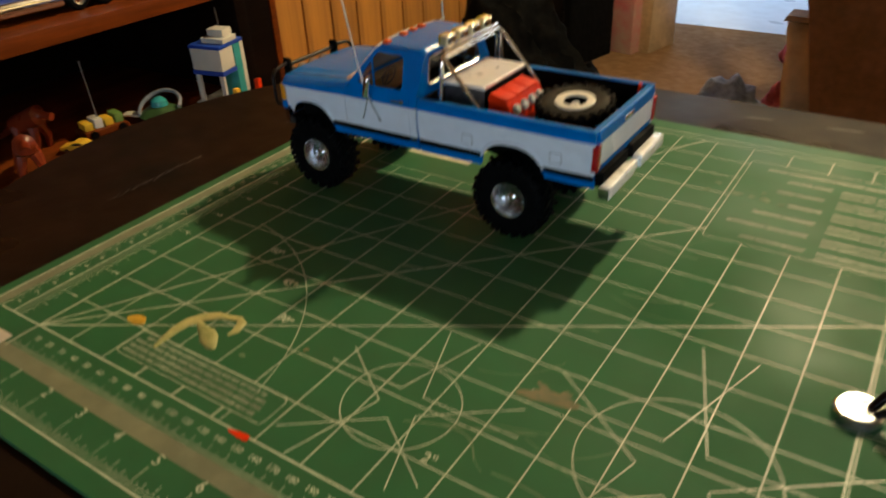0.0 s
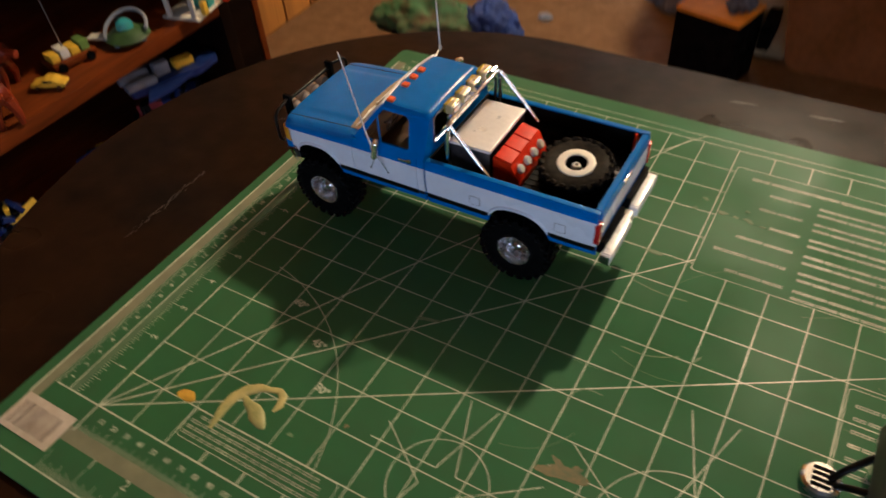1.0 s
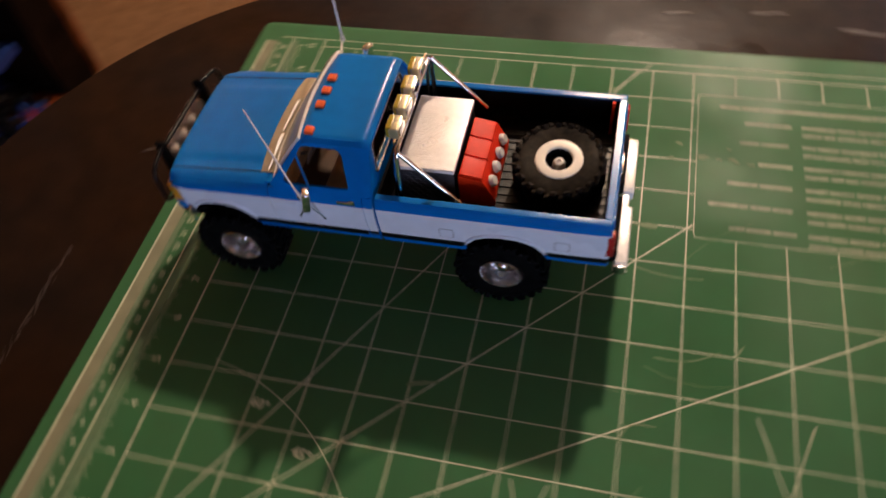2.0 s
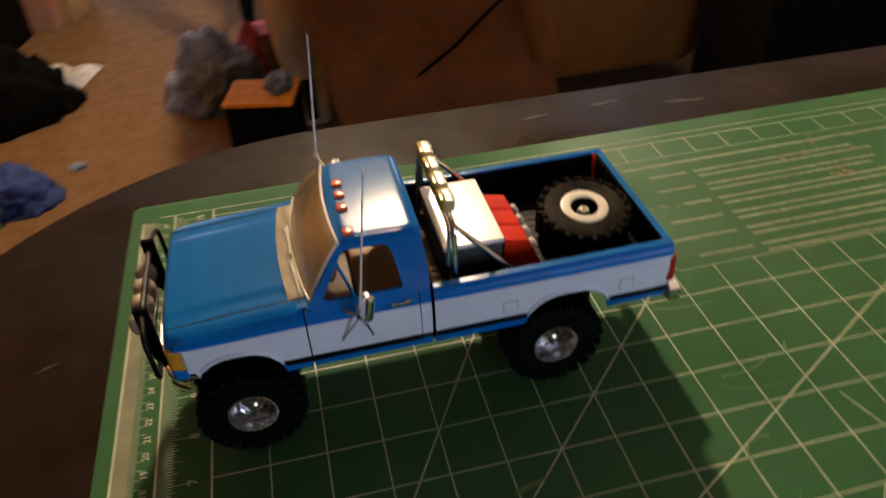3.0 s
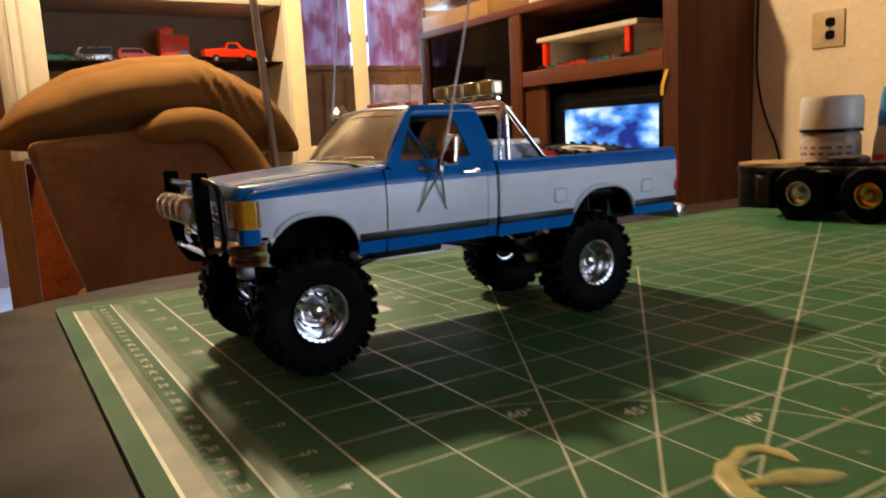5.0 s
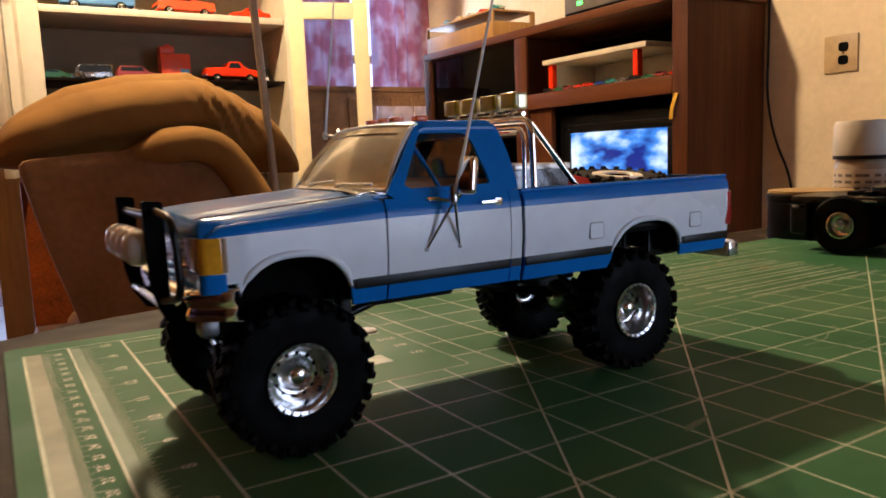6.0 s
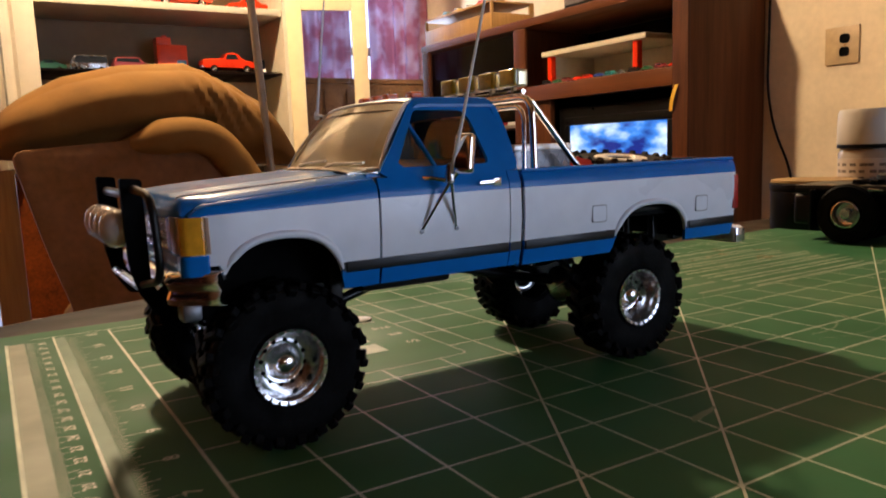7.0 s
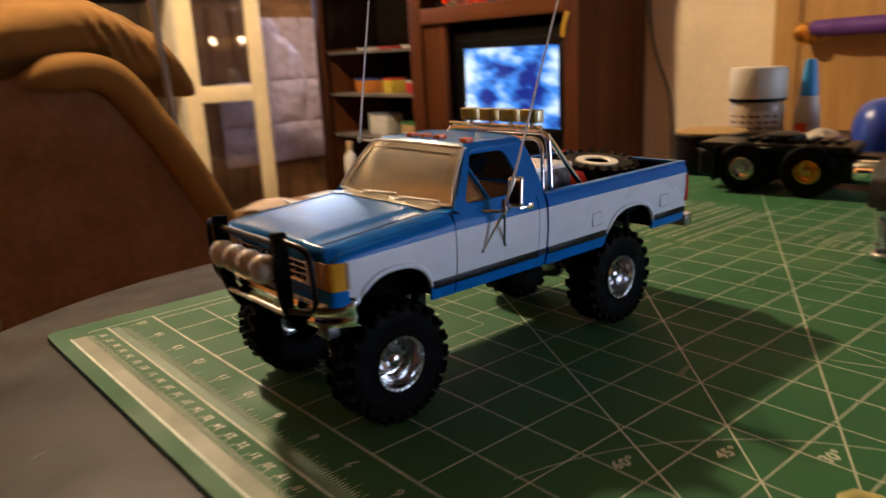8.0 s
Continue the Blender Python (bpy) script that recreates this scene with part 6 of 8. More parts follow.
def toy_car(label, at, length, colour, turn=0, style="saloon", group="toy cars on the shelves"):
    """A diecast car along x: body, cabin, windows, four wheels with rims."""
    L = length
    w = L * 0.40
    g = thing("toy_car", label, "toy car", at, group, turn=turn)
    r = L * 0.075
    if style == "pickup":
        prof = [(-0.5, 0.10), (-0.49, 0.22), (-0.24, 0.245), (-0.13, 0.37), (0.07, 0.37), (0.09, 0.25), (0.49, 0.25), (0.5, 0.10)]
    elif style == "wagon":
        prof = [(-0.5, 0.10), (-0.49, 0.2), (-0.27, 0.235), (-0.15, 0.38), (0.42, 0.38), (0.49, 0.24), (0.5, 0.10)]
    elif style == "van":
        prof = [(-0.5, 0.10), (-0.5, 0.28), (-0.38, 0.46), (0.48, 0.47), (0.5, 0.10)]
    else:
        prof = [(-0.5, 0.10), (-0.49, 0.19), (-0.22, 0.225), (-0.08, 0.33), (0.17, 0.33), (0.32, 0.235), (0.49, 0.22), (0.5, 0.10)]
    bm = add_prism(bmesh.new(), round_poly([(x * L, z * L) for x, z in prof], 0.03 * L, 3), -w / 2, w / 2, "y", 0.018 * L)
    part("body", bm, CAR_PAINTS[colour], g)
    top = max(z for _, z in prof)
    for s in (-1, 1):
        xs = [x for x, z in prof if z > top - 0.02]
        x0, x1 = min(xs) - 0.03, max(xs) + 0.01
        part("window", add_prism(bmesh.new(), round_poly([(x0 * L, 0.25 * L), ((x0 + 0.05) * L, (top - 0.025) * L), ((x1 - 0.03) * L, (top - 0.025) * L), (x1 * L, 0.25 * L)], 0.01 * L, 2), s * (w / 2 - 0.002 * L), s * (w / 2 + 0.004 * L), "y"), DARK_GLASS, g)
        for x in (-0.31, 0.30):
            m = Matrix.Translation((x * L, s * (w / 2 - 0.02 * L), r)) @ Matrix.Rotation(radians(-90 * s), 4, "X")
            wh = part("wheel", add_lathe(bmesh.new(), [(0, -0.03 * L), (r * 0.9, -0.03 * L), (r, -0.02 * L), (r, 0.02 * L), (r * 0.85, 0.03 * L), (r * 0.6, 0.03 * L)], 18, m), RUBBER, g)
            part("rim", add_lathe(bmesh.new(), [(r * 0.62, 0.03 * L), (r * 0.5, 0.022 * L), (r * 0.2, 0.028 * L), (0, 0.032 * L)], 16, m), CHROME, wh)
    for e in (-0.505, 0.485):
        part("bumper", add_box(bmesh.new(), (e * L, -w * 0.47, 0.10 * L), ((e + 0.02) * L, w * 0.47, 0.15 * L), 0.006 * L), CHROME, g)
    return g


S1, S2 = 0.5750, 0.3665
toy_car("long blue diecast lorry on a white shelf", (0.30, 2.62, S1), 0.22, "blue", 178, "van")
toy_car("orange-red diecast pickup on a white shelf", (0.565, 2.60, S1), 0.19, "orange_red", 4, "pickup")
toy_car("red diecast saloon on a white shelf", (0.79, 2.62, S1), 0.14, "red", 0)
toy_car("dark green diecast car on a lower shelf", (0.155, 2.66, S2), 0.11, "green", 5)
toy_car("silver diecast tanker on a lower shelf", (0.275, 2.64, S2), 0.11, "silver", 0, "van")
toy_car("dark red diecast wagon on a lower shelf", (0.40, 2.62, S2), 0.12, "dark_red", 183, "wagon")
toy_car("red diecast saloon on a lower shelf", (0.71, 2.62, S2), 0.185, "red", 180, "pickup")
toy_car("dark red old diecast truck on a lower shelf", (0.445, 2.72, S2), 0.10, "dark_red", 0, "wagon")
toy_car("small white diecast van on a lower shelf", (0.222, 2.69, S2), 0.06, "white", 90, "van")
toy_car("small white diecast wagon on a lower shelf", (0.345, 2.70, S2), 0.07, "white", 60, "wagon")
toy_car("small silver diecast car on a lower shelf", (0.605, 2.70, S2), 0.08, "silver", 20)
toy_car("small white diecast car on a lower shelf", (0.83, 2.61, S2), 0.06, "white", 70)
toy_car("white diecast saloon on a white shelf", (0.425, 2.66, S1), 0.09, "white", 20)
toy_car("cream diecast car on a white shelf", (0.685, 2.68, S1), 0.08, "white", 75, "wagon")
blk = thing("red_toy_building", "bright orange-red toy building with a blue window", "toy building", (0.535, 2.66, S2))
bm = add_box(bmesh.new(), (-0.052, -0.03, 0), (0.045, 0.03, 0.095), 0.002)
add_box(bm, (-0.052, -0.03, 0.095), (-0.005, 0.03, 0.118), 0.002)
part("body", bm, CAR_PAINTS["orange_red"], blk)
part("window", add_box(bmesh.new(), (0.010, -0.0315, 0.01), (0.040, -0.0302, 0.045), 0.0005), CAR_PAINTS["blue"], blk)
part("roof_knob", add_box(bmesh.new(), (-0.03, -0.012, 0.1182), (-0.014, 0.012, 0.128), 0.002), CAR_PAINTS["orange_red"], blk)
for x in (0.12, 0.845):
    o = thing("small_box", "small dark box standing on a shelf", "box", (x, 2.70, S2))
    part("carton", add_box(bmesh.new(), (-0.018, -0.02, 0), (0.018, 0.02, 0.06), 0.002), BLACK, o)
for k in range(9):
    toy_car("assorted small diecast car on a bottom shelf", (0.16 + 0.08 * k, 2.62, 0.0755), 0.075, ("white", "red", "blue", "green", "silver", "yellow", "dark_red", "white", "black")[k], 90, ("saloon", "wagon", "pickup")[k % 3])

# ---- curtain at the window ----
CURT = bpy.data.materials.new("thin_mauve_curtain")
CURT.use_nodes = True
n_, l_ = CURT.node_tree.nodes, CURT.node_tree.links
n_.remove(n_["Principled BSDF"])
tex, ramp_, di, tr, mx = n_.new("ShaderNodeTexNoise"), n_.new("ShaderNodeValToRGB"), n_.new("ShaderNodeBsdfDiffuse"), n_.new("ShaderNodeBsdfTranslucent"), n_.new("ShaderNodeMixShader")
co = n_.new("ShaderNodeTexCoord")
l_.new(co.outputs["Object"], tex.inputs["Vector"])
tex.inputs["Scale"].default_value = 9
e0, e1 = ramp_.color_ramp.elements
e0.position, e0.color, e1.position, e1.color = 0.42, (0.46, 0.17, 0.24, 1), 0.62, (0.64, 0.50, 0.66, 1)
l_.new(tex.outputs[0], ramp_.inputs[0])
for q in (di, tr):
    l_.new(ramp_.outputs[0], q.inputs[0])
mx.inputs[0].default_value = 0.6
l_.new(di.outputs[0], mx.inputs[1])
l_.new(tr.outputs[0], mx.inputs[2])
l_.new(mx.outputs[0], n_["Material Output"].inputs[0])
for x0, x1 in ((1.08, 1.50), (1.60, 1.92)):
    c = thing("curtain", "thin mauve flowered curtain hanging in folds at a window", "curtain", ((x0 + x1) / 2, NORTH - 0.06, 1.32), "curtains at the window")
    w = x1 - x0
    bm = add_grid(bmesh.new(), lambda u, v: Vector(((u - 0.5) * w, 0.018 * math.sin(u * w * 95) * (0.5 + 0.5 * v) + 0.006 * math.sin(u * 41 + v * 3), -2.0 * v)), 90, 14)
    part("cloth", bm, CURT, c)
bd = thing("wooden_board", "brown panelled wooden board standing below a curtained window", "board", (1.43, NORTH - 0.12, FLOOR))
BOARD_WOOD = material("mid_brown_board_wood", (0.24, 0.12, 0.05), 0.5, vary=0.3, grain=20, wood=(4, 0.4, 4), tint=(0.13, 0.06, 0.025))
part("sheet", add_box(bmesh.new(), (-0.46, -0.012, 0), (0.44, 0.012, 1.15), 0.004), BOARD_WOOD, bd)
part("top_rail", add_box(bmesh.new(), (-0.465, -0.018, 1.1505), (0.445, 0.018, 1.175), 0.004), BOARD_WOOD, bd)
for k in range(8):
    part("slat", add_box(bmesh.new(), (-0.45 + 0.112 * k, -0.022, 0.05), (-0.362 + 0.112 * k, -0.0125, 1.12), 0.003), BOARD_WOOD, bd)
qs = thing("hanging_quilt", "pale lilac crinkled quilted cover hanging before a wooden board", "quilt", (1.62, NORTH - 0.165, -0.33))
LILAC_CLOTH = material("lilac_quilted_cloth", (0.55, 0.47, 0.60), 0.42, vary=0.2, grain=26, bump=0.5, tint=(0.36, 0.27, 0.33), spec=0.6)


def quilt(x0, x1, z0, z1, seed):
    def at(u, v):
        x, z = x0 + (x1 - x0) * u, z0 + (z1 - z0) * v
        pad = 0.016 * (math.sin(math.pi * u) * math.sin(math.pi * v)) ** 0.5 if 0 < u < 1 and 0 < v < 1 else 0
        c = 0.010 * noise.noise(Vector((x * 16 + seed, z * 11, seed))) + 0.007 * noise.noise(Vector((x * 42, z * 30 + seed, 3)))
        return Vector((x, -pad - c, z))
    return at


for kz, (z0, z1) in enumerate(((0.0, 0.178), (0.181, 0.378), (0.381, 0.66))):
    for kx, (x0, x1) in enumerate(((-0.30, -0.06), (-0.057, 0.14), (0.143, 0.30))):
        if not (kz == 2 and kx == 0):
            part("quilt_panel", add_grid(bmesh.new(), quilt(x0, x1, z0, z1, 3 * kz + kx), 22, 22, thick=(0, 0.006, 0)), LILAC_CLOTH, qs, angle=60)
rod = thing("curtain_rod", "brass curtain rod over a window", "curtain rod", (1.5, NORTH - 0.06, 1.33))
part("rod", add_tube(bmesh.new(), [(-0.5, 0, 0), (0.42, 0, 0)], 0.008, 12), GOLD, rod)
for x in (-0.44, 0.40):
    part("bracket", add_box(bmesh.new(), (x - 0.01, -0.008, -0.012), (x + 0.01, 0.059, 0.012), 0.003), GOLD, rod)

# ---- entertainment unit with the television ----
GREY_SHELF = material("grey_shelf_board", (0.17, 0.14, 0.12), 0.5, vary=0.12, grain=40)
ent = thing("entertainment_unit", "brown wooden entertainment unit with open shelves", "cabinet", (1.75, 2.08, FLOOR))
EF, EB, EY0, EY1, ET = 1.60, 1.925, 1.385, 2.785, 0.515


def E(x, y, z):
    return (x - 1.75, y - 2.08, z - FLOOR)


def ebox(nm, lo, hi, mat_=ENT_WOOD, bevel=0.004, label=""):
    return part(nm, add_box(bmesh.new(), E(*lo), E(*hi), bevel), mat_, ent, label)


ebox("side", (EF + 0.004, EY0, FLOOR), (EB, EY0 + 0.022, ET - 0.03))
ebox("side", (EF + 0.004, EY1 - 0.022, FLOOR), (EB, EY1, ET - 0.03))
ebox("divider", (EF + 0.004, 2.115, FLOOR + 0.09), (EB - 0.01, 2.137, ET - 0.03))
ebox("top", (EF - 0.01, EY0 - 0.012, ET - 0.03), (EB, EY1 + 0.012, ET), ENT_WOOD_H, 0.008)
ebox("shelf", (EF + 0.006, EY0 + 0.022, 0.255), (EB - 0.01, 2.115, 0.280), ENT_WOOD_H)
ebox("shelf", (EF + 0.006, EY0 + 0.022, -0.240), (EB - 0.01, 2.115, -0.215), ENT_WOOD_H)
for z in (0.16, -0.01, -0.18):
    ebox("shelf", (EF + 0.03, 2.137, z - 0.011), (EB - 0.01, EY1 - 0.022, z), GREY_SHELF, 0.002, "thin grey shelf")
ebox("plinth", (EF + 0.02, EY0 + 0.022, FLOOR), (EF + 0.04, EY1 - 0.022, FLOOR + 0.09))
# near-black back puts the open shelves' shade into its colour
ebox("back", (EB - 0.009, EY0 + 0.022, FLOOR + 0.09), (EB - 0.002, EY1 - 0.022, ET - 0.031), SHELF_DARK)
# face frame
ebox("stile", (EF - 0.010, EY0 - 0.004, FLOOR), (EF + 0.003, EY0 + 0.050, ET - 0.031))
ebox("stile", (EF - 0.010, EY1 - 0.050, FLOOR), (EF + 0.003, EY1 + 0.004, ET - 0.031))
ebox("stile", (EF - 0.010, 2.085, FLOOR + 0.09), (EF + 0.003, 2.150, ET - 0.031))
ebox("rail", (EF - 0.009, EY0 + 0.051, 0.232), (EF + 0.003, 2.084, 0.284), ENT_WOOD_H)
ebox("rail", (EF - 0.009, EY0 + 0.051, -0.262), (EF + 0.003, 2.084, -0.212), ENT_WOOD_H)
ebox("inner_post", (EF + 0.008, EY0 + 0.026, -0.212), (EF + 0.03, EY0 + 0.058, 0.252))
ebox("inner_post", (EF + 0.008, 1.975, -0.212), (EF + 0.03, 2.112, 0.252))
for a, b in ((EY0 + 0.052, 1.735), (1.74, 2.083)):
    d = ebox("cupboard_door", (EF - 0.010, a, FLOOR + 0.10), (EF + 0.004, b, -0.266), ENT_WOOD, 0.005)
    part("knob", add_lathe(bmesh.new(), [(0, 0), (0.006, 0), (0.006, 0.008), (0.013, 0.016), (0.01, 0.022), (0, 0.024)], 16, Matrix.Translation(E(EF - 0.010, b - 0.03 if a < 1.7 else a + 0.03, -0.40)) @ Matrix.Rotation(radians(-90), 4, "Y")), GOLD, d, "brass knob")
SMOKED = glass("smoked_glass", (0.22, 0.20, 0.18), 0.0)
ebox("smoked_door", (EF + 0.006, 2.152, 0.17), (EF + 0.010, EY1 - 0.052, ET - 0.04), SMOKED, 0, "smoked glass door").visible_shadow = False

tv = thing("television", "black tube television showing a blue picture", "television", (1.72, 1.708, -0.2145))
bm = add_box(bmesh.new(), (-0.075, -0.270, 0.004), (0.02, 0.270, 0.418), 0.012, 3)
add_box(bm, (0.015, -0.20, 0.03), (0.19, 0.20, 0.38), 0.03, 3)
part("case", bm, BLACK, tv)
for y in (-0.2, 0.17):
    part("foot", add_box(bmesh.new(), (-0.06, y, 0), (0.1, y + 0.03, 0.0045), 0.001), BLACK, tv)
SCREEN = bpy.data.materials.new("lit_television_picture")
SCREEN.use_nodes = True
n_, l_ = SCREEN.node_tree.nodes, SCREEN.node_tree.links
co, mp, t1, rp = n_.new("ShaderNodeTexCoord"), n_.new("ShaderNodeMapping"), n_.new("ShaderNodeTexNoise"), n_.new("ShaderNodeValToRGB")
mp.inputs["Scale"].default_value = (1, 7, 15)
mp.inputs["Location"].default_value = (0, 3.1, 0.4)
t1.inputs["Scale"].default_value, t1.inputs["Detail"].default_value = 1.0, 4
l_.new(co.outputs["Object"], mp.inputs["Vector"])
l_.new(mp.outputs[0], t1.inputs["Vector"])
l_.new(t1.outputs[0], rp.inputs[0])
els = rp.color_ramp.elements
els[0].position, els[0].color = 0.38, (0.005, 0.02, 0.20, 1)
els[1].position, els[1].color = 0.68, (0.75, 0.92, 1.0, 1)
e = els.new(0.50)
e.color = (0.05, 0.25, 0.75, 1)
b_ = n_["Principled BSDF"]
b_.inputs["Base Color"].default_value = (0.01, 0.01, 0.012, 1)
b_.inputs["Roughness"].default_value = 0.15
l_.new(rp.outputs[0], b_.inputs["Emission Color"])
b_.inputs["Emission Strength"].default_value = 1.3
bm = add_grid(bmesh.new(), lambda u, v: Vector((-0.0765 - 0.010 * (1 - (2 * u - 1) ** 2) * (1 - (2 * v - 1) ** 2), -0.212 + 0.420 * u, 0.105 + 0.252 * v)), 12, 10)
part("screen", bm, SCREEN, tv, "glowing blue television screen")
bm = bmesh.new()
for lo, hi in (((-0.082, -0.236, 0.078), (-0.0752, 0.232, 0.104)), ((-0.082, -0.236, 0.358), (-0.0752, 0.232, 0.384)), ((-0.082, -0.236, 0.1045), (-0.0752, -0.2125, 0.3575)), ((-0.082, 0.2085, 0.1045), (-0.0752, 0.232, 0.3575))):
    add_box(bm, lo, hi, 0.003)
part("bezel", bm, BLACK, tv)
part("control_panel", add_box(bmesh.new(), (-0.0795, -0.22, 0.022), (-0.0752, 0.22, 0.066), 0.002), BLACK_MATT, tv)

# toy garage and cars on the shelf over the television
gar = thing("toy_garage", "white-roofed toy garage with red posts on a shelf", "toy garage", (1.74, 1.74, 0.2803))
CREAM = material("cream_card", (0.55, 0.50, 0.40), 0.7, vary=0.06, grain=40)
part("roof", add_box(bmesh.new(), (-0.125, -0.185, 0.098), (0.12, 0.285, 0.114), 0.002), WHITE_WOOD, gar, "flat white roof")
for y in (-0.145, 0.245):
    part("post", add_box(bmesh.new(), (-0.115, y, 0), (-0.095, y + 0.02, 0.0975), 0.001), RED_PAINT, gar, "red post")
part("rear_wall", add_box(bmesh.new(), (0.09, -0.17, 0), (0.1, 0.27, 0.0975), 0.001), CREAM, gar)
part("side_wall", add_box(bmesh.new(), (-0.09, 0.255, 0), (0.0895, 0.265, 0.0975), 0.001), CREAM, gar)
part("floor_plate", add_box(bmesh.new(), (-0.12, -0.175, -0.0), (0.0895, 0.24, 0.004), 0.001), CREAM, gar)
cols = ("red", "dark_red", "green", "black", "silver", "teal", "deep_blue", "red")
for k in range(12):
    toy_car("tiny %s diecast car in a row on a shelf" % cols[k % 8].replace("_", " "), (1.622, 1.45 + 0.05 * k, 0.2842), 0.042, cols[k % 8], 80 + 7 * (k % 4), ("saloon", "wagon")[k % 2])
toy_car("deep blue diecast car on a shelf", (1.66, 1.425, 0.2803), 0.07, "deep_blue", 90)
for k in range(3):
    o = thing("fir_tree_toy", "small dark green toy fir tree on a shelf", "toy tree", (1.70 + 0.02 * k, 1.50 - 0.02 * k, 0.2803))
    part("trunk", add_lathe(bmesh.new(), [(0, 0), (0.003, 0), (0.003, 0.02), (0, 0.02)], 8), SHELF_DARK, o)
    part("crown", add_lathe(bmesh.new(), [(0, 0.012), (0.016, 0.014), (0.008, 0.035), (0.013, 0.036), (0.005, 0.058), (0.009, 0.06), (0, 0.09)], 11), CAR_PAINTS["green"], o)
# things on the unit's top
crate = thing("wooden_crate", "shallow wooden crate filled with toy cars", "crate", (1.70, 2.50, 0.5152))
bm = bmesh.new()
for lo, hi in (((-0.1, -0.21, 0), (0.1, 0.27, 0.006)), ((-0.1, -0.21, 0.006), (-0.09, 0.27, 0.06)), ((0.09, -0.21, 0.006), (0.1, 0.27, 0.06)), ((-0.09, -0.21, 0.006), (0.09, -0.2, 0.06)), ((-0.09, 0.26, 0.006), (0.09, 0.27, 0.06)), ((-0.1, -0.21, 0.095), (0.1, 0.27, 0.103))):
    add_box(bm, lo, hi, 0.002)
for y in (-0.21, 0.26):
    add_box(bm, (0.08, y, 0.06), (0.1, y + 0.01, 0.095), 0.001)
    add_box(bm, (-0.1, y, 0.06), (-0.09, y + 0.01, 0.095), 0.001)
part("crate", bm, DOOR_WOOD, crate)
for k in range(5):
    toy_car("small %s diecast car on a wooden crate" % ("teal", "red", "white", "yellow", "green")[k], (1.66, 2.34 + 0.085 * k, 0.6184), 0.075, ("teal", "red", "white", "yellow", "green")[k], 85)
    toy_car("small %s diecast car in a wooden crate" % ("yellow", "red", "green", "dark red", "white")[k], (1.635, 2.34 + 0.085 * k, 0.5214 + 0.0), 0.07, ("yellow", "red", "green", "dark_red", "white")[k], 88)
vcr = thing("video_player", "flat black video player with a green light", "video player", (1.72, 1.72, 0.5152))
part("case", add_box(bmesh.new(), (-0.1, -0.19, 0.006), (0.13, 0.19, 0.075), 0.004), BLACK, vcr)
part("front", add_box(bmesh.new(), (-0.104, -0.185, 0.012), (-0.1002, 0.185, 0.07), 0.001), GREY_METAL, vcr)
LED = material("green_light", (0.05, 0.4, 0.1), 0.3, vary=0, grain=10, emit=((0.1, 1.0, 0.15), 3.0))
part("display", add_box(bmesh.new(), (-0.106, 0.10, 0.03), (-0.1042, 0.125, 0.042), 0.0005), LED, vcr, "small green light")
for y in (-0.17, 0.15):
    part("foot", add_box(bmesh.new(), (-0.08, y, 0), (0.1, y + 0.02, 0.0065), 0.001), BLACK, vcr)
# shelf clutter in the left column
for k, (y, z, w, h, c) in enumerate(((2.28, 0.1602, 0.07, 0.05, 0), (2.42, 0.1602, 0.10, 0.06, 6), (2.58, 0.1602, 0.06, 0.04, 0), (2.26, -0.0098, 0.09, 0.04, 6), (2.42, -0.0098, 0.06, 0.05, 4), (2.60, -0.0098, 0.10, 0.05, 1), (2.30, -0.1798, 0.10, 0.05, 5), (2.50, -0.1798, 0.12, 0.08, 0))):
    o = thing("small_box", "%s cardboard box on an open shelf" % kinds[c], "box", (1.72, y, z), turn=rnd.uniform(-10, 10))
    part("carton", add_box(bmesh.new(), (-0.04, -w / 2, 0), (0.04, w / 2, h), 0.003), ODDS[c], o)
    part("lid", add_box(bmesh.new(), (-0.042, -w / 2 - 0.001, h + 0.0003), (0.042, w / 2 + 0.001, h + 0.008), 0.002), ODDS[(c + 2) % 8], o)
tag = thing("yellow_strap", "short yellow strap hanging from a shelf edge", "strap", (1.588, 1.415, 0.232))
bm = add_grid(bmesh.new(), lambda u, v: Vector((-0.002 - 0.006 * math.sin(3 * v), (u - 0.5) * 0.012 + 0.02 * v, -0.07 * v)), 2, 10, thick=(0.001, 0, 0))
part("strap", bm, CAR_PAINTS["yellow"], tag)

# switch and outlet plate, hanging cable
PLATE_TAN = material("dull_tan_plastic", (0.50, 0.35, 0.18), 0.45, vary=0.1, grain=60)
sp = structure(thing("outlet_plate", "pale tan wall plate with two dark sockets", "outlet", (EAST - 0.0005, 1.156, 0.314)), "pale tan wall plate with two dark sockets", "outlet")
part("plate", add_box(bmesh.new(), (-0.006, -0.046, -0.049), (0, 0.046, 0.049), 0.003), PLATE_TAN, sp)
for z in (-0.017, 0.017):
    part("socket", add_prism(bmesh.new(), round_poly([(-0.021, z - 0.012), (0.005, z - 0.012), (0.005, z + 0.012), (-0.021, z + 0.012)], 0.009), -0.0085, -0.0055, "x"), BLACK_MATT, sp, "dark socket")
part("plate_screw", add_lathe(bmesh.new(), [(0, 0), (0.003, 0), (0.0025, 0.0012), (0, 0.0014)], 12, Matrix.Translation((-0.006, -0.008, 0)) @ Matrix.Rotation(radians(-90), 4, "Y")), GOLD, sp)
cable = thing("wall_cable", "thin dark cable hanging down a wall", "cable", (EAST, 1.33, 0.2))
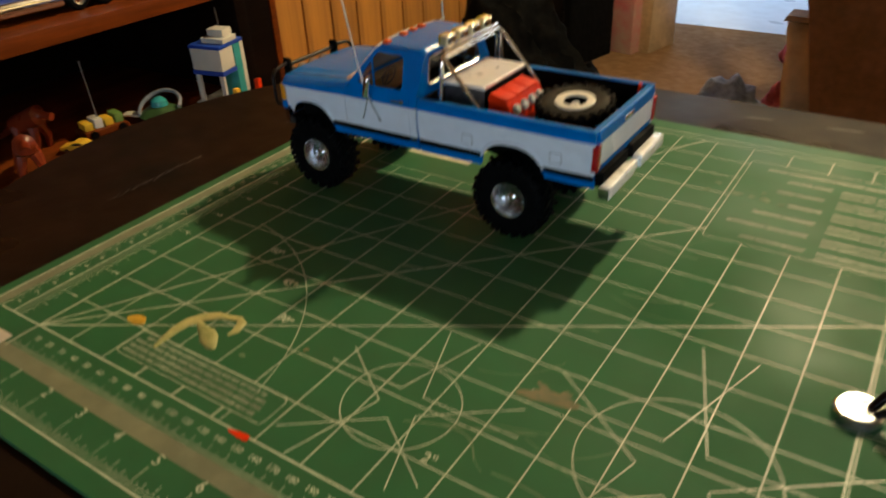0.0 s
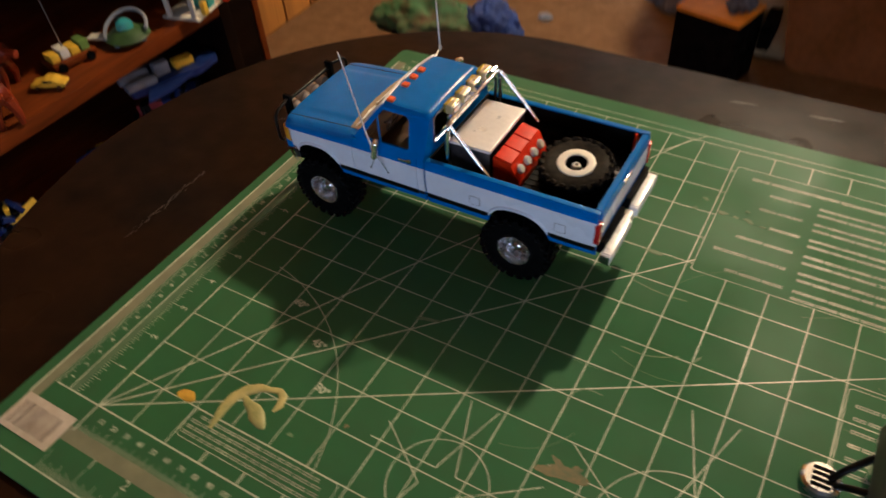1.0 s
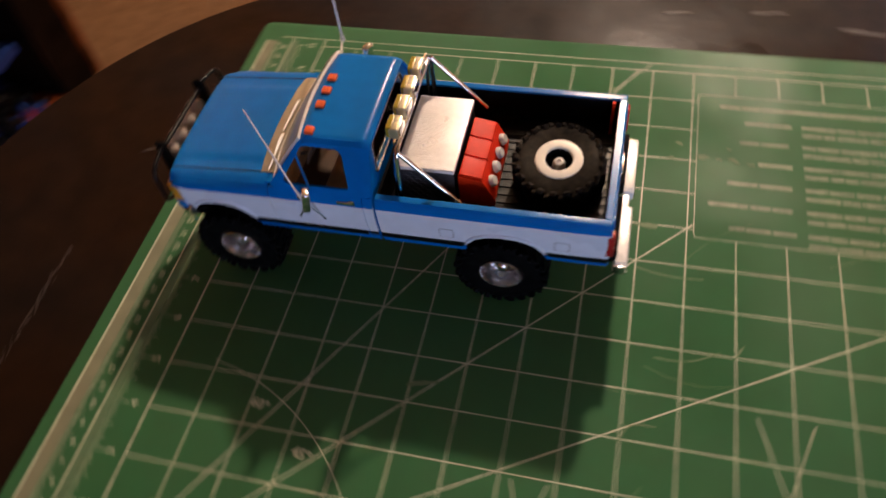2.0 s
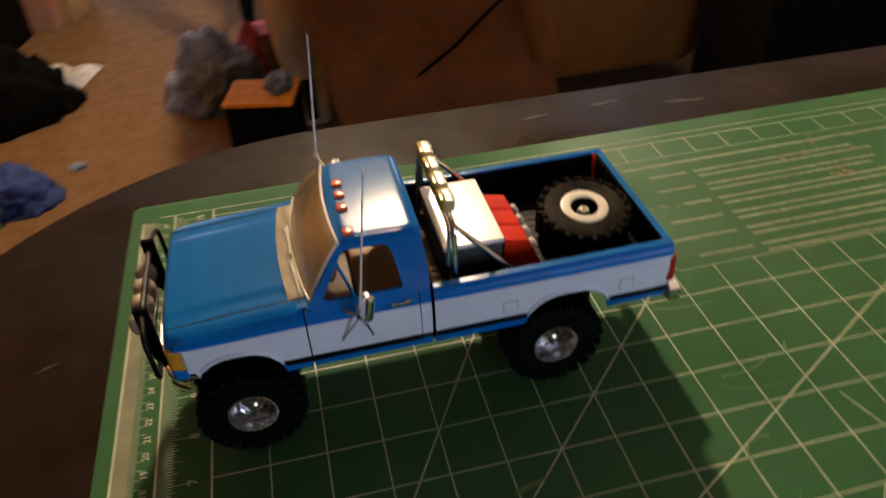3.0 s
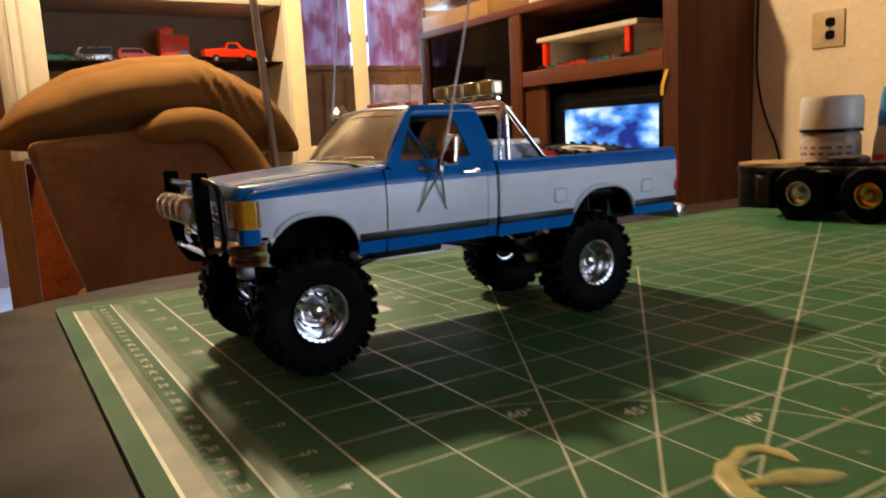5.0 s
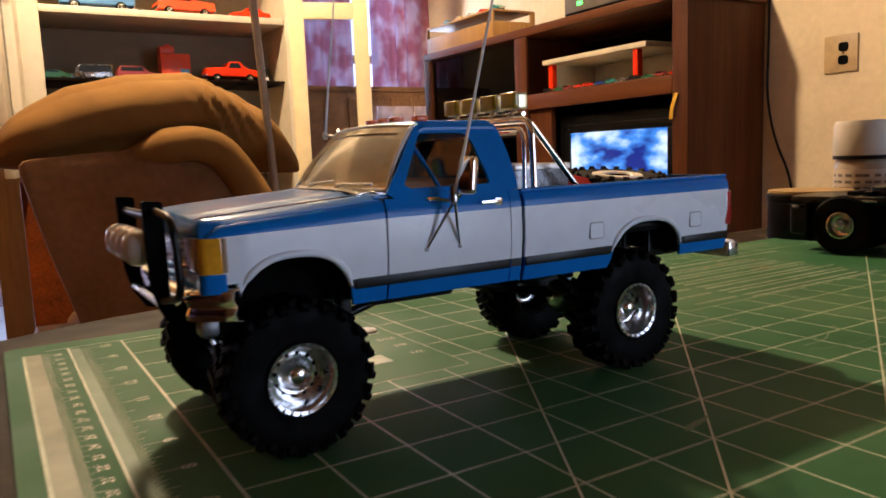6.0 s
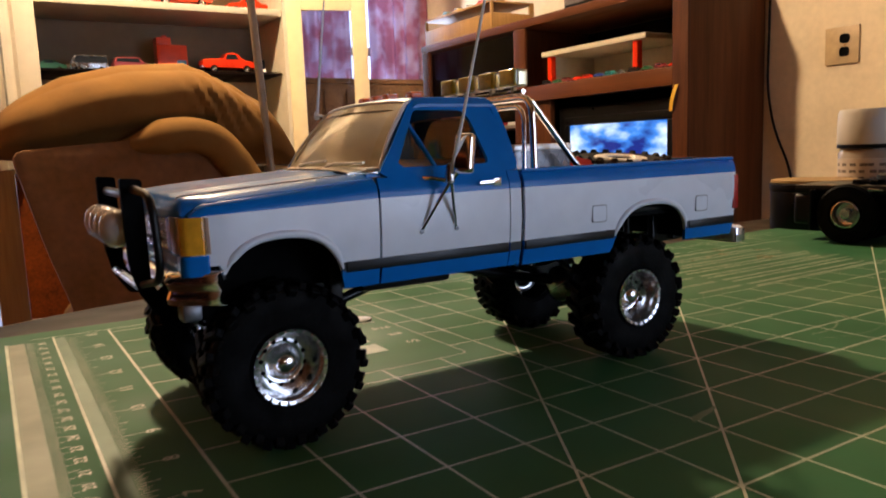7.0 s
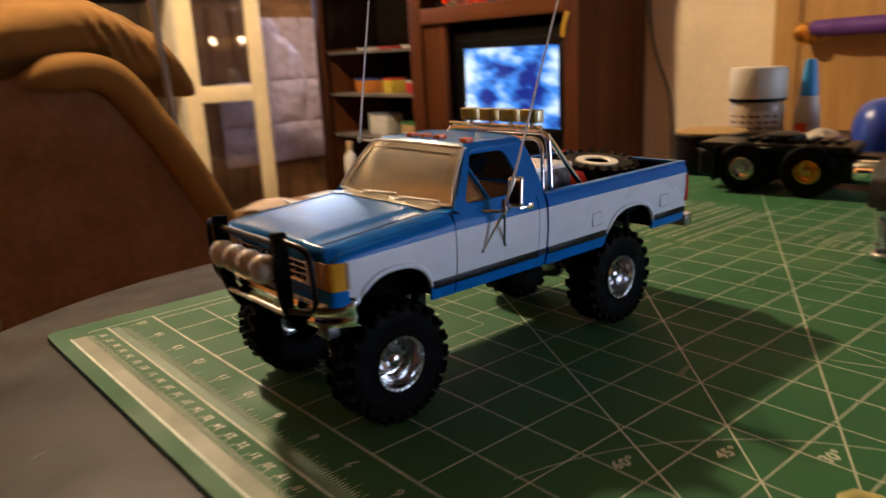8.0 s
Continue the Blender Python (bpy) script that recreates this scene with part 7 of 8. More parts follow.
part("cord", add_tube(bmesh.new(), bent([(-0.006, 0.04, 0.32), (-0.006, 0.045, 0.02), (-0.006, 0.02, -0.10), (-0.008, -0.04, -0.22), (-0.01, -0.06, -0.5), (-0.01, -0.06, -0.94)], 0.08, 6), 0.0035, 8), BLACK, cable)
sash = thing("purple_strap", "thick purple strap looped over a door knob", "strap", (EAST - 0.06, 0.822, 0.138))
PURPLE = material("purple_cloth", (0.09, 0.025, 0.20), 0.8, vary=0.15, grain=90, bump=0.3)
part("strap", add_tube(bmesh.new(), [(0.0, 0.030, 0.012), (-0.004, -0.02, 0.010), (-0.006, -0.14, 0.012), (-0.004, -0.28, 0.018), (0.0, -0.42, 0.022), (0.012, -0.46, 0.0), (0.02, -0.47, -0.12)], [0.018, 0.022, 0.022, 0.022, 0.022, 0.02, 0.018], 14), PURPLE, sash)

# ---- things on the table ----
# black lorry chassis
ch = thing("lorry_chassis", "black toy lorry chassis with chrome-rimmed wheels", "model truck", (0.530, 0.285, 0.00007), turn=8)
for s in (-1, 1):
    part("rail", add_box(bmesh.new(), (s * 0.011 - 0.002, -0.135, 0.028), (s * 0.011 + 0.002, 0.075, 0.036), 0.0006), BLACK, ch)
part("deck", add_box(bmesh.new(), (-0.024, -0.06, 0.0365), (0.024, 0.068, 0.0440), 0.003), BLACK, ch)
bm = bmesh.new()
for k in range(7):
    add_box(bm, (-0.016, -0.05 + 0.012 * k, 0.0442), (0.016, -0.044 + 0.012 * k, 0.0475), 0.001)
part("deck_rib", bm, BLACK, ch)
part("belly", add_box(bmesh.new(), (-0.0165, -0.10, 0.012), (0.0165, 0.072, 0.0362), 0.004, 3), BLACK, ch)
part("fifth_wheel", add_lathe(bmesh.new(), [(0, 0.0477), (0.016, 0.0477), (0.016, 0.0505), (0.012, 0.052), (0, 0.052)], 24), BLACK, ch)
part("tank", add_lathe(bmesh.new(), [(0, -0.022), (0.009, -0.022), (0.010, -0.020), (0.010, 0.020), (0.009, 0.022), (0, 0.022)], 20, Matrix.Translation((-0.022, -0.085, 0.024)) @ Matrix.Rotation(radians(90), 4, "X")), CHROME, ch, "chrome fuel tank")
for yy in (0.026, -0.028):
    part("axle", add_tube(bmesh.new(), [(-0.022, yy, 0.0225), (0.022, yy, 0.0225)], 0.003, 10), BLACK, ch)
    for s in (-1, 1):
        m = Matrix.Translation((s * 0.022, yy, 0.0225)) @ Matrix.Rotation(radians(90 * s), 4, "Y")
        w = part("wheel", add_lathe(bmesh.new(), [(0.010, -0.012), (0.0205, -0.011), (0.0222, -0.008), (0.0222, -0.001), (0.0210, 0.0), (0.0222, 0.001), (0.0222, 0.007), (0.0205, 0.009), (0.0125, 0.0095), (0.0105, 0.007)], 36, m), RUBBER, ch)
        part("rim", add_lathe(bmesh.new(), [(0.0104, 0.0092), (0.0102, 0.0100), (0.0092, 0.0102), (0.0080, 0.005), (0.0050, 0.004), (0.0046, 0.008), (0.0034, 0.0105), (0, 0.011)], 28, m), GOLD if yy < 0 else WORN_CHROME, w, "bright metal rim")
        part("rim_dish", add_lathe(bmesh.new(), [(0.0126, 0.0088), (0.0103, 0.0091)], 28, m), BLACK_MATT, w)
for s in (-1, 1):
    part("mudguard", add_box(bmesh.new(), (s * 0.013, 0.050, 0.010), (s * 0.034, 0.052, 0.040), 0.0008), BLACK, ch)
    part("hanger", add_tube(bmesh.new(), [(s * 0.020, 0.0, 0.040), (s * 0.030, 0.012, 0.041)], 0.0010, 8), WORN_CHROME, ch)
# round black tin with a tan top
tin = thing("round_tin", "round flat black tin with a tan disc on its lid", "tin", (0.592, 0.392, TOP))
part("body", add_lathe(bmesh.new(), [(0, 0), (0.033, 0), (0.034, 0.002), (0.034, 0.041), (0, 0.041)], 40), BLACK, tin)
part("lid", add_lathe(bmesh.new(), [(0, 0.0412), (0.0345, 0.0412), (0.035, 0.044), (0.035, 0.049), (0.033, 0.0505), (0, 0.0505)], 40), (BLACK), tin)
part("lid_disc", add_lathe(bmesh.new(), [(0, 0.0506), (0.0338, 0.0506), (0.0338, 0.0530), (0, 0.0534)], 40), material("tan_card_disc", (0.42, 0.25, 0.08), 0.6, vary=0.15, grain=60), tin, "tan card disc")
tin.scale = (1.05, 1.05, 0.85)
# jar
jar = thing("plastic_jar", "clear plastic jar with printed label and white cap", "jar", (0.652, 0.374, TOP))
FROSTED = material("cloudy_jar_plastic", (0.40, 0.34, 0.27), 0.25, vary=0.1, grain=60)
part("body", add_lathe(bmesh.new(), [(0, 0), (0.0265, 0), (0.0275, 0.002), (0.0275, 0.066), (0.025, 0.071), (0, 0.071)], 40), FROSTED, jar)
part("cap", add_lathe(bmesh.new(), [(0, 0.0745), (0.0285, 0.0745), (0.0290, 0.076), (0.0286, 0.102), (0.0270, 0.106), (0, 0.1065)], 40), CAR_PAINTS["white"], jar, "white screw cap")
part("seal_ring", add_lathe(bmesh.new(), [(0.0255, 0.0711), (0.0288, 0.0711), (0.0288, 0.0743), (0.0255, 0.0743)], 40), BLACK, jar, "black seal ring")
LABEL = material("off_white_label", (0.55, 0.48, 0.40), 0.6, vary=0.08, grain=80)
bm = add_grid(bmesh.new(), lambda u, v: Vector((0.0278 * math.cos(2.2 + 2.4 * u), 0.0278 * math.sin(2.2 + 2.4 * u), 0.010 + 0.052 * v)), 24, 2)
lb = part("label_sheet", bm, LABEL, jar, "off-white printed label")
bm = bmesh.new()
for r in range(7):
    for q in range(7):
        a0 = 2.35 + 0.30 * q + 0.02 * ((r * 3 + q) % 4)
        a1 = a0 + 0.17 + 0.02 * ((r + q * 5) % 4)
        z = 0.055 - 0.006 * r
        pts = [(0.0280 * math.cos(a), 0.0280 * math.sin(a)) for a in (a0, (a0 + a1) / 2, a1)]
        for p, q2 in zip(pts, pts[1:]):
            f = [bm.verts.new((*p, z)), bm.verts.new((*q2, z)), bm.verts.new((*q2, z + 0.0026)), bm.verts.new((*p, z + 0.0026))]
            bm.faces.new(f)
part("printed_bar", bm, BAR_CODE, lb, "grey bars of illegible print", smooth=False)
# glue bottle
gl = thing("glue_bottle", "white glue bottle with orange label and blue cap", "glue bottle", (0.674, 0.330, TOP))
part("body", add_lathe(bmesh.new(), [(0, 0), (0.0150, 0), (0.0162, 0.002), (0.0160, 0.046), (0.0146, 0.060), (0.0110, 0.075), (0, 0.075)], 32), CAR_PAINTS["white"], gl)
bm = add_grid(bmesh.new(), lambda u, v: Vector((0.0164 * math.cos(2.35 + 1.15 * u), 0.0164 * math.sin(2.35 + 1.15 * u), 0.012 + 0.036 * v)), 12, 2)
part("label_band", bm, CAR_PAINTS["orange_red"], gl, "orange label")
gl.scale = (0.8, 0.8, 1.0)
SKY_BLUE = material("sky_blue_cap_plastic", (0.03, 0.30, 0.66), 0.4, vary=0.05, grain=60)
part("cap", add_lathe(bmesh.new(), [(0, 0.0753), (0.0112, 0.0753), (0.0108, 0.084), (0.0080, 0.104), (0.0062, 0.112), (0, 0.1128)], 28), SKY_BLUE, gl, "tall blue cap")
# blue toy cab and crumpled paper on the far end of the table
bc = thing("blue_cab_shell", "deep blue glossy rounded toy cab shell", "toy cab", (0.662, 0.250, TOP), turn=25)
bc.scale = (0.85, 0.85, 0.85)
bm = bmesh.new()
bmesh.ops.create_uvsphere(bm, u_segments=32, v_segments=18, radius=1)
for v in bm.verts:
    p = v.co
    v.co = Vector((0.046 * math.copysign(abs(p.x) ** 0.8, p.x), 0.034 * math.copysign(abs(p.y) ** 0.75, p.y), 0.040 + (0.048 if p.z > 0 else 0.040) * math.copysign(abs(p.z) ** 0.75, p.z)))
part("shell", bm, CAR_PAINTS["deep_blue"], bc)
bm = add_grid(bmesh.new(), lambda u, v: Vector((-0.047 + 0.020 * v + 0.012 * (2 * u - 1) ** 2, -0.024 + 0.048 * u, 0.050 + 0.024 * v)), 10, 4, thick=(0.004, 0, -0.002))
part("windscreen", bm, DARK_GLASS, bc)
part("bumper", add_box(bmesh.new(), (-0.054, -0.029, 0.004), (-0.042, 0.029, 0.015), 0.003), CHROME, bc, "chrome bumper")
pn = thing("paper_ball", "crumpled ball of pale paper", "paper", (0.640, 0.302, TOP))
bm = bmesh.new()
bmesh.ops.create_icosphere(bm, subdivisions=4, radius=0.027)
for v in bm.verts:
    v.co *= 1 + 0.16 * noise.noise(v.co * 60) + 0.08 * abs(noise.noise(v.co * 170))
    v.co.z = max(0.0, v.co.z * 0.85 + 0.0225)
part("ball", bm, PAPER, pn, angle=20)

# chrome clip stand with a vented round foot and a dark block
st = thing("clip_stand", "small metal stand with a slotted round foot and dark clamp block", "clip stand", (0.3535, 0.1370, 0.0001))
bm = add_lathe(bmesh.new(), [(0, 0.0), (0.0090, 0.0), (0.0097, 0.0012), (0.0094, 0.0036), (0.0080, 0.0048), (0, 0.0050)], 32)
foot = part("foot", bm, WORN_CHROME, st, "slotted metal foot")
for k in range(4):
    part("slot", add_box(bmesh.new(), (-0.0045, -0.0058 + 0.0032 * k, 0.0050), (0.0045, -0.0042 + 0.0032 * k, 0.0054), 0.0004), BLACK_MATT, foot)
part("stem", add_lathe(bmesh.new(), [(0, 0.0), (0.0030, 0.0), (0.0030, 0.004), (0.0024, 0.006), (0.0034, 0.016), (0.0036, 0.0255), (0, 0.0265)], 18, Matrix.Translation((0.0205, 0.0130, 0))), CHROME, st, "turned chrome stem")
part("arm", add_tube(bmesh.new(), bent([(0.004, 0.001, 0.0045), (0.008, 0.004, 0.012), (0.0165, 0.0105, 0.019), (0.0205, 0.0125, 0.021)], 0.004), 0.0019, 12), BLACK, st)
part("arm", add_tube(bmesh.new(), bent([(0.006, -0.002, 0.0045), (0.010, -0.004, 0.010), (0.020, -0.006, 0.016), (0.030, -0.006, 0.028)], 0.004), 0.0018, 12), BLACK, st)
part("clamp_block", add_prism(bmesh.new(), round_poly([(0.0145, 0.027), (0.064, 0.027), (0.066, 0.044), (0.056, 0.056), (0.026, 0.056), (0.0160, 0.046)], 0.003), -0.045, 0.0195, "y", 0.001), material("dark_clamp_metal", (0.05, 0.048, 0.045), 0.45, metal=0.3, vary=0.2, grain=120), st, "dark grey clamp block")
part("block_label", add_box(bmesh.new(), (0.030, -0.040, 0.0562), (0.050, -0.010, 0.0566), 0.0003), BLACK_MATT, st)
for x, y in ((0.056, -0.038), (0.058, 0.012)):
    part("leg", add_tube(bmesh.new(), [(x, y, 0.0), (x, y, 0.0275)], 0.0022, 10), CHROME, st)

# small bits on the mat: round white discs and crumbs
for k, (x, y, r) in enumerate(((0.066, 0.298, 0.0065), (0.079, 0.312, 0.0045), (0.106, 0.322, 0.0055))):
    o = thing("plastic_disc", "small white plastic disc lying on a cutting mat", "plastic disc", (x, y, 0.0001))
    part("disc", add_lathe(bmesh.new(), [(0, 0), (r, 0), (r, 0.0006), (r * 0.9, 0.001), (0, 0.001)], 20), CAR_PAINTS["white"], o)

# ---- toy shelves on the west side ----
unit = thing("shelf_unit", "red-brown wooden shelf unit crowded with toys", "shelf unit", (-0.82, -0.05, FLOOR))


def U(x, y, z):
    return (x + 0.82, y + 0.05, z - FLOOR)


def ubox(nm, lo, hi, mat_=SHELF_WOOD, bevel=0.003):
    return part(nm, add_box(bmesh.new(), U(*lo), U(*hi), bevel), mat_, unit)


SX, SB = -0.625, -1.02
for z in (-0.20, -0.014, -0.40, 0.30):
    ubox("shelf", (SB, -0.85, z - 0.024), (SX, 0.702, z))
# base, ends and back coloured near-black in place of shade between shelves
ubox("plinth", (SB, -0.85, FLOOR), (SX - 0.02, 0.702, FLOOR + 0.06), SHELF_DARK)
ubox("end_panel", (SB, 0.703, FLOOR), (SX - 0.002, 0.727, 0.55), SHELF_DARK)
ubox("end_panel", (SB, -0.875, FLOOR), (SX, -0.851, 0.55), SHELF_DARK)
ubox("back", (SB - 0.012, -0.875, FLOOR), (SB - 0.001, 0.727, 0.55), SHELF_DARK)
# cupboard added to fill the dark area beyond the shelf unit
tall = thing("tall_cupboard", "tall near-black cupboard with red-brown edge trim", "cupboard", (-1.12, 1.03, FLOOR))
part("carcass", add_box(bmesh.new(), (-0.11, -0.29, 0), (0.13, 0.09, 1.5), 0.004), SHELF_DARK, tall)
part("edge_trim", add_box(bmesh.new(), (-0.10, 0.091, 0), (0.131, 0.11, 1.5), 0.003), SHELF_WOOD, tall, "red-brown edge trim")

# brick-built house
TEAL_CLEAR = material("teal_clear_plastic", (0.05, 0.30, 0.30), 0.15, vary=0.1, grain=60)
bh = thing("brick_house", "white and blue toy house built of plastic bricks", "toy building", (-0.641, 0.663, -0.1998), turn=12)
part("base_plate", add_box(bmesh.new(), (-0.05, -0.055, 0), (0.052, 0.055, 0.003), 0.0005), CAR_PAINTS["white"], bh)
for x in (0.03, -0.04):
    part("pillar", add_box(bmesh.new(), (x, -0.05, 0.003), (x + 0.012, -0.042, 0.052), 0.0005), CAR_PAINTS["white"], bh)
bm = add_box(bmesh.new(), (-0.045, -0.052, 0.0525), (0.046, 0.006, 0.060), 0.0008)
part("beam", bm, CAR_PAINTS["deep_blue"], bh)
part("wall_panel", add_box(bmesh.new(), (-0.043, -0.050, 0.0602), (0.044, 0.002, 0.098), 0.001), CAR_PAINTS["white"], bh)
part("upper_beam", add_box(bmesh.new(), (-0.045, -0.052, 0.0983), (0.046, 0.045, 0.104), 0.0008), CAR_PAINTS["deep_blue"], bh)
part("glass_shaft", add_box(bmesh.new(), (0.004, 0.004, 0.003), (0.046, 0.030, 0.098), 0.001), TEAL_CLEAR, bh, "teal clear column")
part("corner_post", add_box(bmesh.new(), (0.030, 0.032, 0.003), (0.044, 0.046, 0.098), 0.001), CAR_PAINTS["white"], bh)
bm = add_box(bmesh.new(), (-0.02, -0.03, 0.1043), (0.044, 0.026, 0.113), 0.001)
add_box(bm, (-0.01, -0.015, 0.113), (0.036, 0.022, 0.126), 0.002)
part("roof_block", bm, CAR_PAINTS["white"], bh)
part("roof_aerial", add_tube(bmesh.new(), [(0.01, 0.01, 0.126), (0.004, 0.014, 0.158)], 0.0012, 8), GREY_METAL, bh)
for x, y, c in ((0.046, -0.03, "yellow"), (0.056, 0.050, "red")):
    o = part("brick", add_box(bmesh.new(), (x, y, 0.003), (x + 0.012, y + 0.014, 0.026), 0.001), CAR_PAINTS[c], bh)
bh.scale = (0.66, 0.66, 0.93)
# saucer ship
sh_ = thing("toy_spaceship", "grey and green plastic toy spaceship", "toy spaceship", (-0.660, 0.545, -0.1998), turn=25)
part("hull", add_lathe(bmesh.new(), [(0, 0.004), (0.035, 0.004), (0.046, 0.012), (0.030, 0.022), (0.014, 0.027), (0, 0.028)], 20), material("dark_green_toy_plastic", (0.05, 0.10, 0.03), 0.4, vary=0.2, grain=40), sh_)
part("rim_ring", add_tube(bmesh.new(), [(0.043 * math.cos(a), 0.043 * math.sin(a), 0.024 + 0.018 * math.sin(a)) for a in [0.2 * k for k in range(20)]], 0.004, 8), ODDS[2], sh_)
part("canopy", add_lathe(bmesh.new(), [(0.018, 0.0265), (0.016, 0.036), (0.008, 0.042), (0, 0.043)], 18), TEAL_CLEAR, sh_)
part("tail_fin", add_box(bmesh.new(), (-0.085, -0.012, 0.006), (-0.04, 0.012, 0.010), 0.001, 2), CAR_PAINTS["white"], sh_)
for a in (0, 2.1, 4.2):
    part("skid", add_box(bmesh.new(), (0.03 * math.cos(a) - 0.005, 0.03 * math.sin(a) - 0.005, 0), (0.03 * math.cos(a) + 0.005, 0.03 * math.sin(a) + 0.005, 0.006), 0.001), ODDS[2], sh_)
sh_.scale = (0.75, 0.75, 0.85)
# small boat-like crawler with a tall mast
cr = thing("toy_crawler", "yellow and white toy crawler with a tall thin mast", "toy vehicle", (-0.695, 0.462, -0.1998), turn=-10)
part("chassis", add_box(bmesh.new(), (-0.028, -0.045, 0.004), (0.028, 0.045, 0.014), 0.002), SHELF_WOOD, cr)
for k, c in enumerate(("yellow", "white", "yellow", "lime")):
    part("brick", add_box(bmesh.new(), (-0.018, -0.04 + 0.021 * k, 0.0143), (0.016, -0.023 + 0.021 * k, 0.026 + 0.004 * (k % 2)), 0.001), CAR_PAINTS[c], cr)
part("mast", add_tube(bmesh.new(), [(0, -0.005, 0.025), (-0.002, -0.008, 0.125)], 0.0016, 8), GREY_METAL, cr)
for s in (-1, 1):
    for y in (-0.03, 0.03):
        part("wheel", add_lathe(bmesh.new(), [(0, -0.003), (0.008, -0.003), (0.008, 0.003), (0, 0.003)], 16, Matrix.Translation((s * 0.031, y, 0.008)) @ Matrix.Rotation(radians(90), 4, "Y")), RUBBER, cr)
cr.scale = (0.75, 0.75, 0.9)
toy_car("small yellow and black diecast car on a wooden shelf", (-0.662, 0.400, -0.1998), 0.05, "yellow", 30)
# orange toy animal, plain shape
ORANGE_TOY = material("translucent_orange_plastic", (0.20, 0.028, 0.008), 0.3, vary=0.2, grain=40)
for (x, y, t) in ((-0.735, 0.372, 20), (-0.645, 0.318, -25), (-0.73, 0.27, 40)):
    bm = bmesh.new()
    add_tube(bm, bent([(-0.055, 0, 0.014), (-0.03, 0, 0.03), (0.0, 0, 0.042), (0.028, 0, 0.055), (0.048, 0, 0.052)], 0.012, 5), [0.003] + [0.006] * 5 + [0.0145] * 10 + [0.008] * 1 + [0.006] * (len(bent([(-0.055, 0, 0.014), (-0.03, 0, 0.03), (0.0, 0, 0.042), (0.028, 0, 0.055), (0.048, 0, 0.052)], 0.012, 5)) - 17), 12)
    for a in (-0.012, 0.016):
        for s in (-1, 1):
            add_tube(bm, [(a, s * 0.008, 0.036), (a + 0.004, s * 0.013, 0.018), (a, s * 0.013, 0.0)], [0.008, 0.006, 0.0045], 8)
    ob = part("toy_figure", bm, ORANGE_TOY)
    ob.matrix_world = pose(x, y, -0.1998, 0, 0, t)
    tagged(ob, "orange plastic toy animal figure standing on a shelf", "toy figure", "orange toy figures")
# blue toy lorry on the upper shelf
lo_ = thing("toy_lorry", "blue and white toy lorry with silver tanks on a shelf", "toy lorry", (-0.712, 0.385, -0.0138), turn=88)
part("frame", add_box(bmesh.new(), (-0.15, -0.022, 0.014), (0.15, 0.022, 0.022), 0.002), GREY_METAL, lo_)
part("trailer", add_box(bmesh.new(), (-0.05, -0.036, 0.0222), (0.15, 0.036, 0.10), 0.004), CAR_PAINTS["deep_blue"], lo_)
part("stripe", add_box(bmesh.new(), (-0.048, -0.0372, 0.045), (0.148, 0.0372, 0.058), 0.001), CAR_PAINTS["white"], lo_)
part("cab", add_prism(bmesh.new(), round_poly([(-0.15, 0.0222), (-0.15, 0.055), (-0.115, 0.062), (-0.105, 0.092), (-0.06, 0.092), (-0.06, 0.0222)], 0.005), -0.032, 0.032, "y", 0.003), CAR_PAINTS["deep_blue"], lo_)
for s in (-1, 1):
    part("tank", add_tube(bmesh.new(), [(-0.03, s * 0.034, 0.020), (0.06, s * 0.034, 0.020)], 0.011, 14), CHROME, lo_, "silver tank")
    for x in (-0.125, 0.085, 0.125):
        w = part("wheel", add_lathe(bmesh.new(), [(0, -0.006), (0.015, -0.006), (0.016, -0.004), (0.016, 0.004), (0.014, 0.006), (0.009, 0.006)], 20, Matrix.Translation((x, s * 0.034, 0.016)) @ Matrix.Rotation(radians(-90 * s), 4, "X")), RUBBER, lo_)
        part("rim", add_lathe(bmesh.new(), [(0.0092, 0.006), (0.006, 0.003), (0, 0.005)], 16, Matrix.Translation((x, s * 0.034, 0.016)) @ Matrix.Rotation(radians(-90 * s), 4, "X")), CHROME, w)
# heaps of plastic bricks on the low shelf
rnd = random.Random(12)
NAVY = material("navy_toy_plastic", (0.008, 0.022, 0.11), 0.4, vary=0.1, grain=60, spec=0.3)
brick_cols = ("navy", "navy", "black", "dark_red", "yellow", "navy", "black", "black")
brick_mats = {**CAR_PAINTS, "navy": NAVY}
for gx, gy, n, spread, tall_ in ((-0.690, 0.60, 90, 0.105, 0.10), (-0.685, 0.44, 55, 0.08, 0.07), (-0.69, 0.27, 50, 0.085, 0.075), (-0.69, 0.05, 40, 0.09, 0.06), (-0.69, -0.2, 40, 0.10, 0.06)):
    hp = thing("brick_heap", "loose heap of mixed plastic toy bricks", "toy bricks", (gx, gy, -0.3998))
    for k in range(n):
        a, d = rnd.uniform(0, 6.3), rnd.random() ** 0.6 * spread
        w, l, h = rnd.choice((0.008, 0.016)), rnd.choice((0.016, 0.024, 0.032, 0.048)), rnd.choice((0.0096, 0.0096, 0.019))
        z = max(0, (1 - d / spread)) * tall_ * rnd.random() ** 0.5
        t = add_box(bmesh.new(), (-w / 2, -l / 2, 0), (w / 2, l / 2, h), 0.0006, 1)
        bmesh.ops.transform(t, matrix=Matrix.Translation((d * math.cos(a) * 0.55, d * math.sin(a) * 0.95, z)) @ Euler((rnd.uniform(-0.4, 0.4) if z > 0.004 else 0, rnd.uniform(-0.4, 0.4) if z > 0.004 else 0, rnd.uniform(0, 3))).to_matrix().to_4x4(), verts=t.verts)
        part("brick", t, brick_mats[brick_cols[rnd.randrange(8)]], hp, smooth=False)
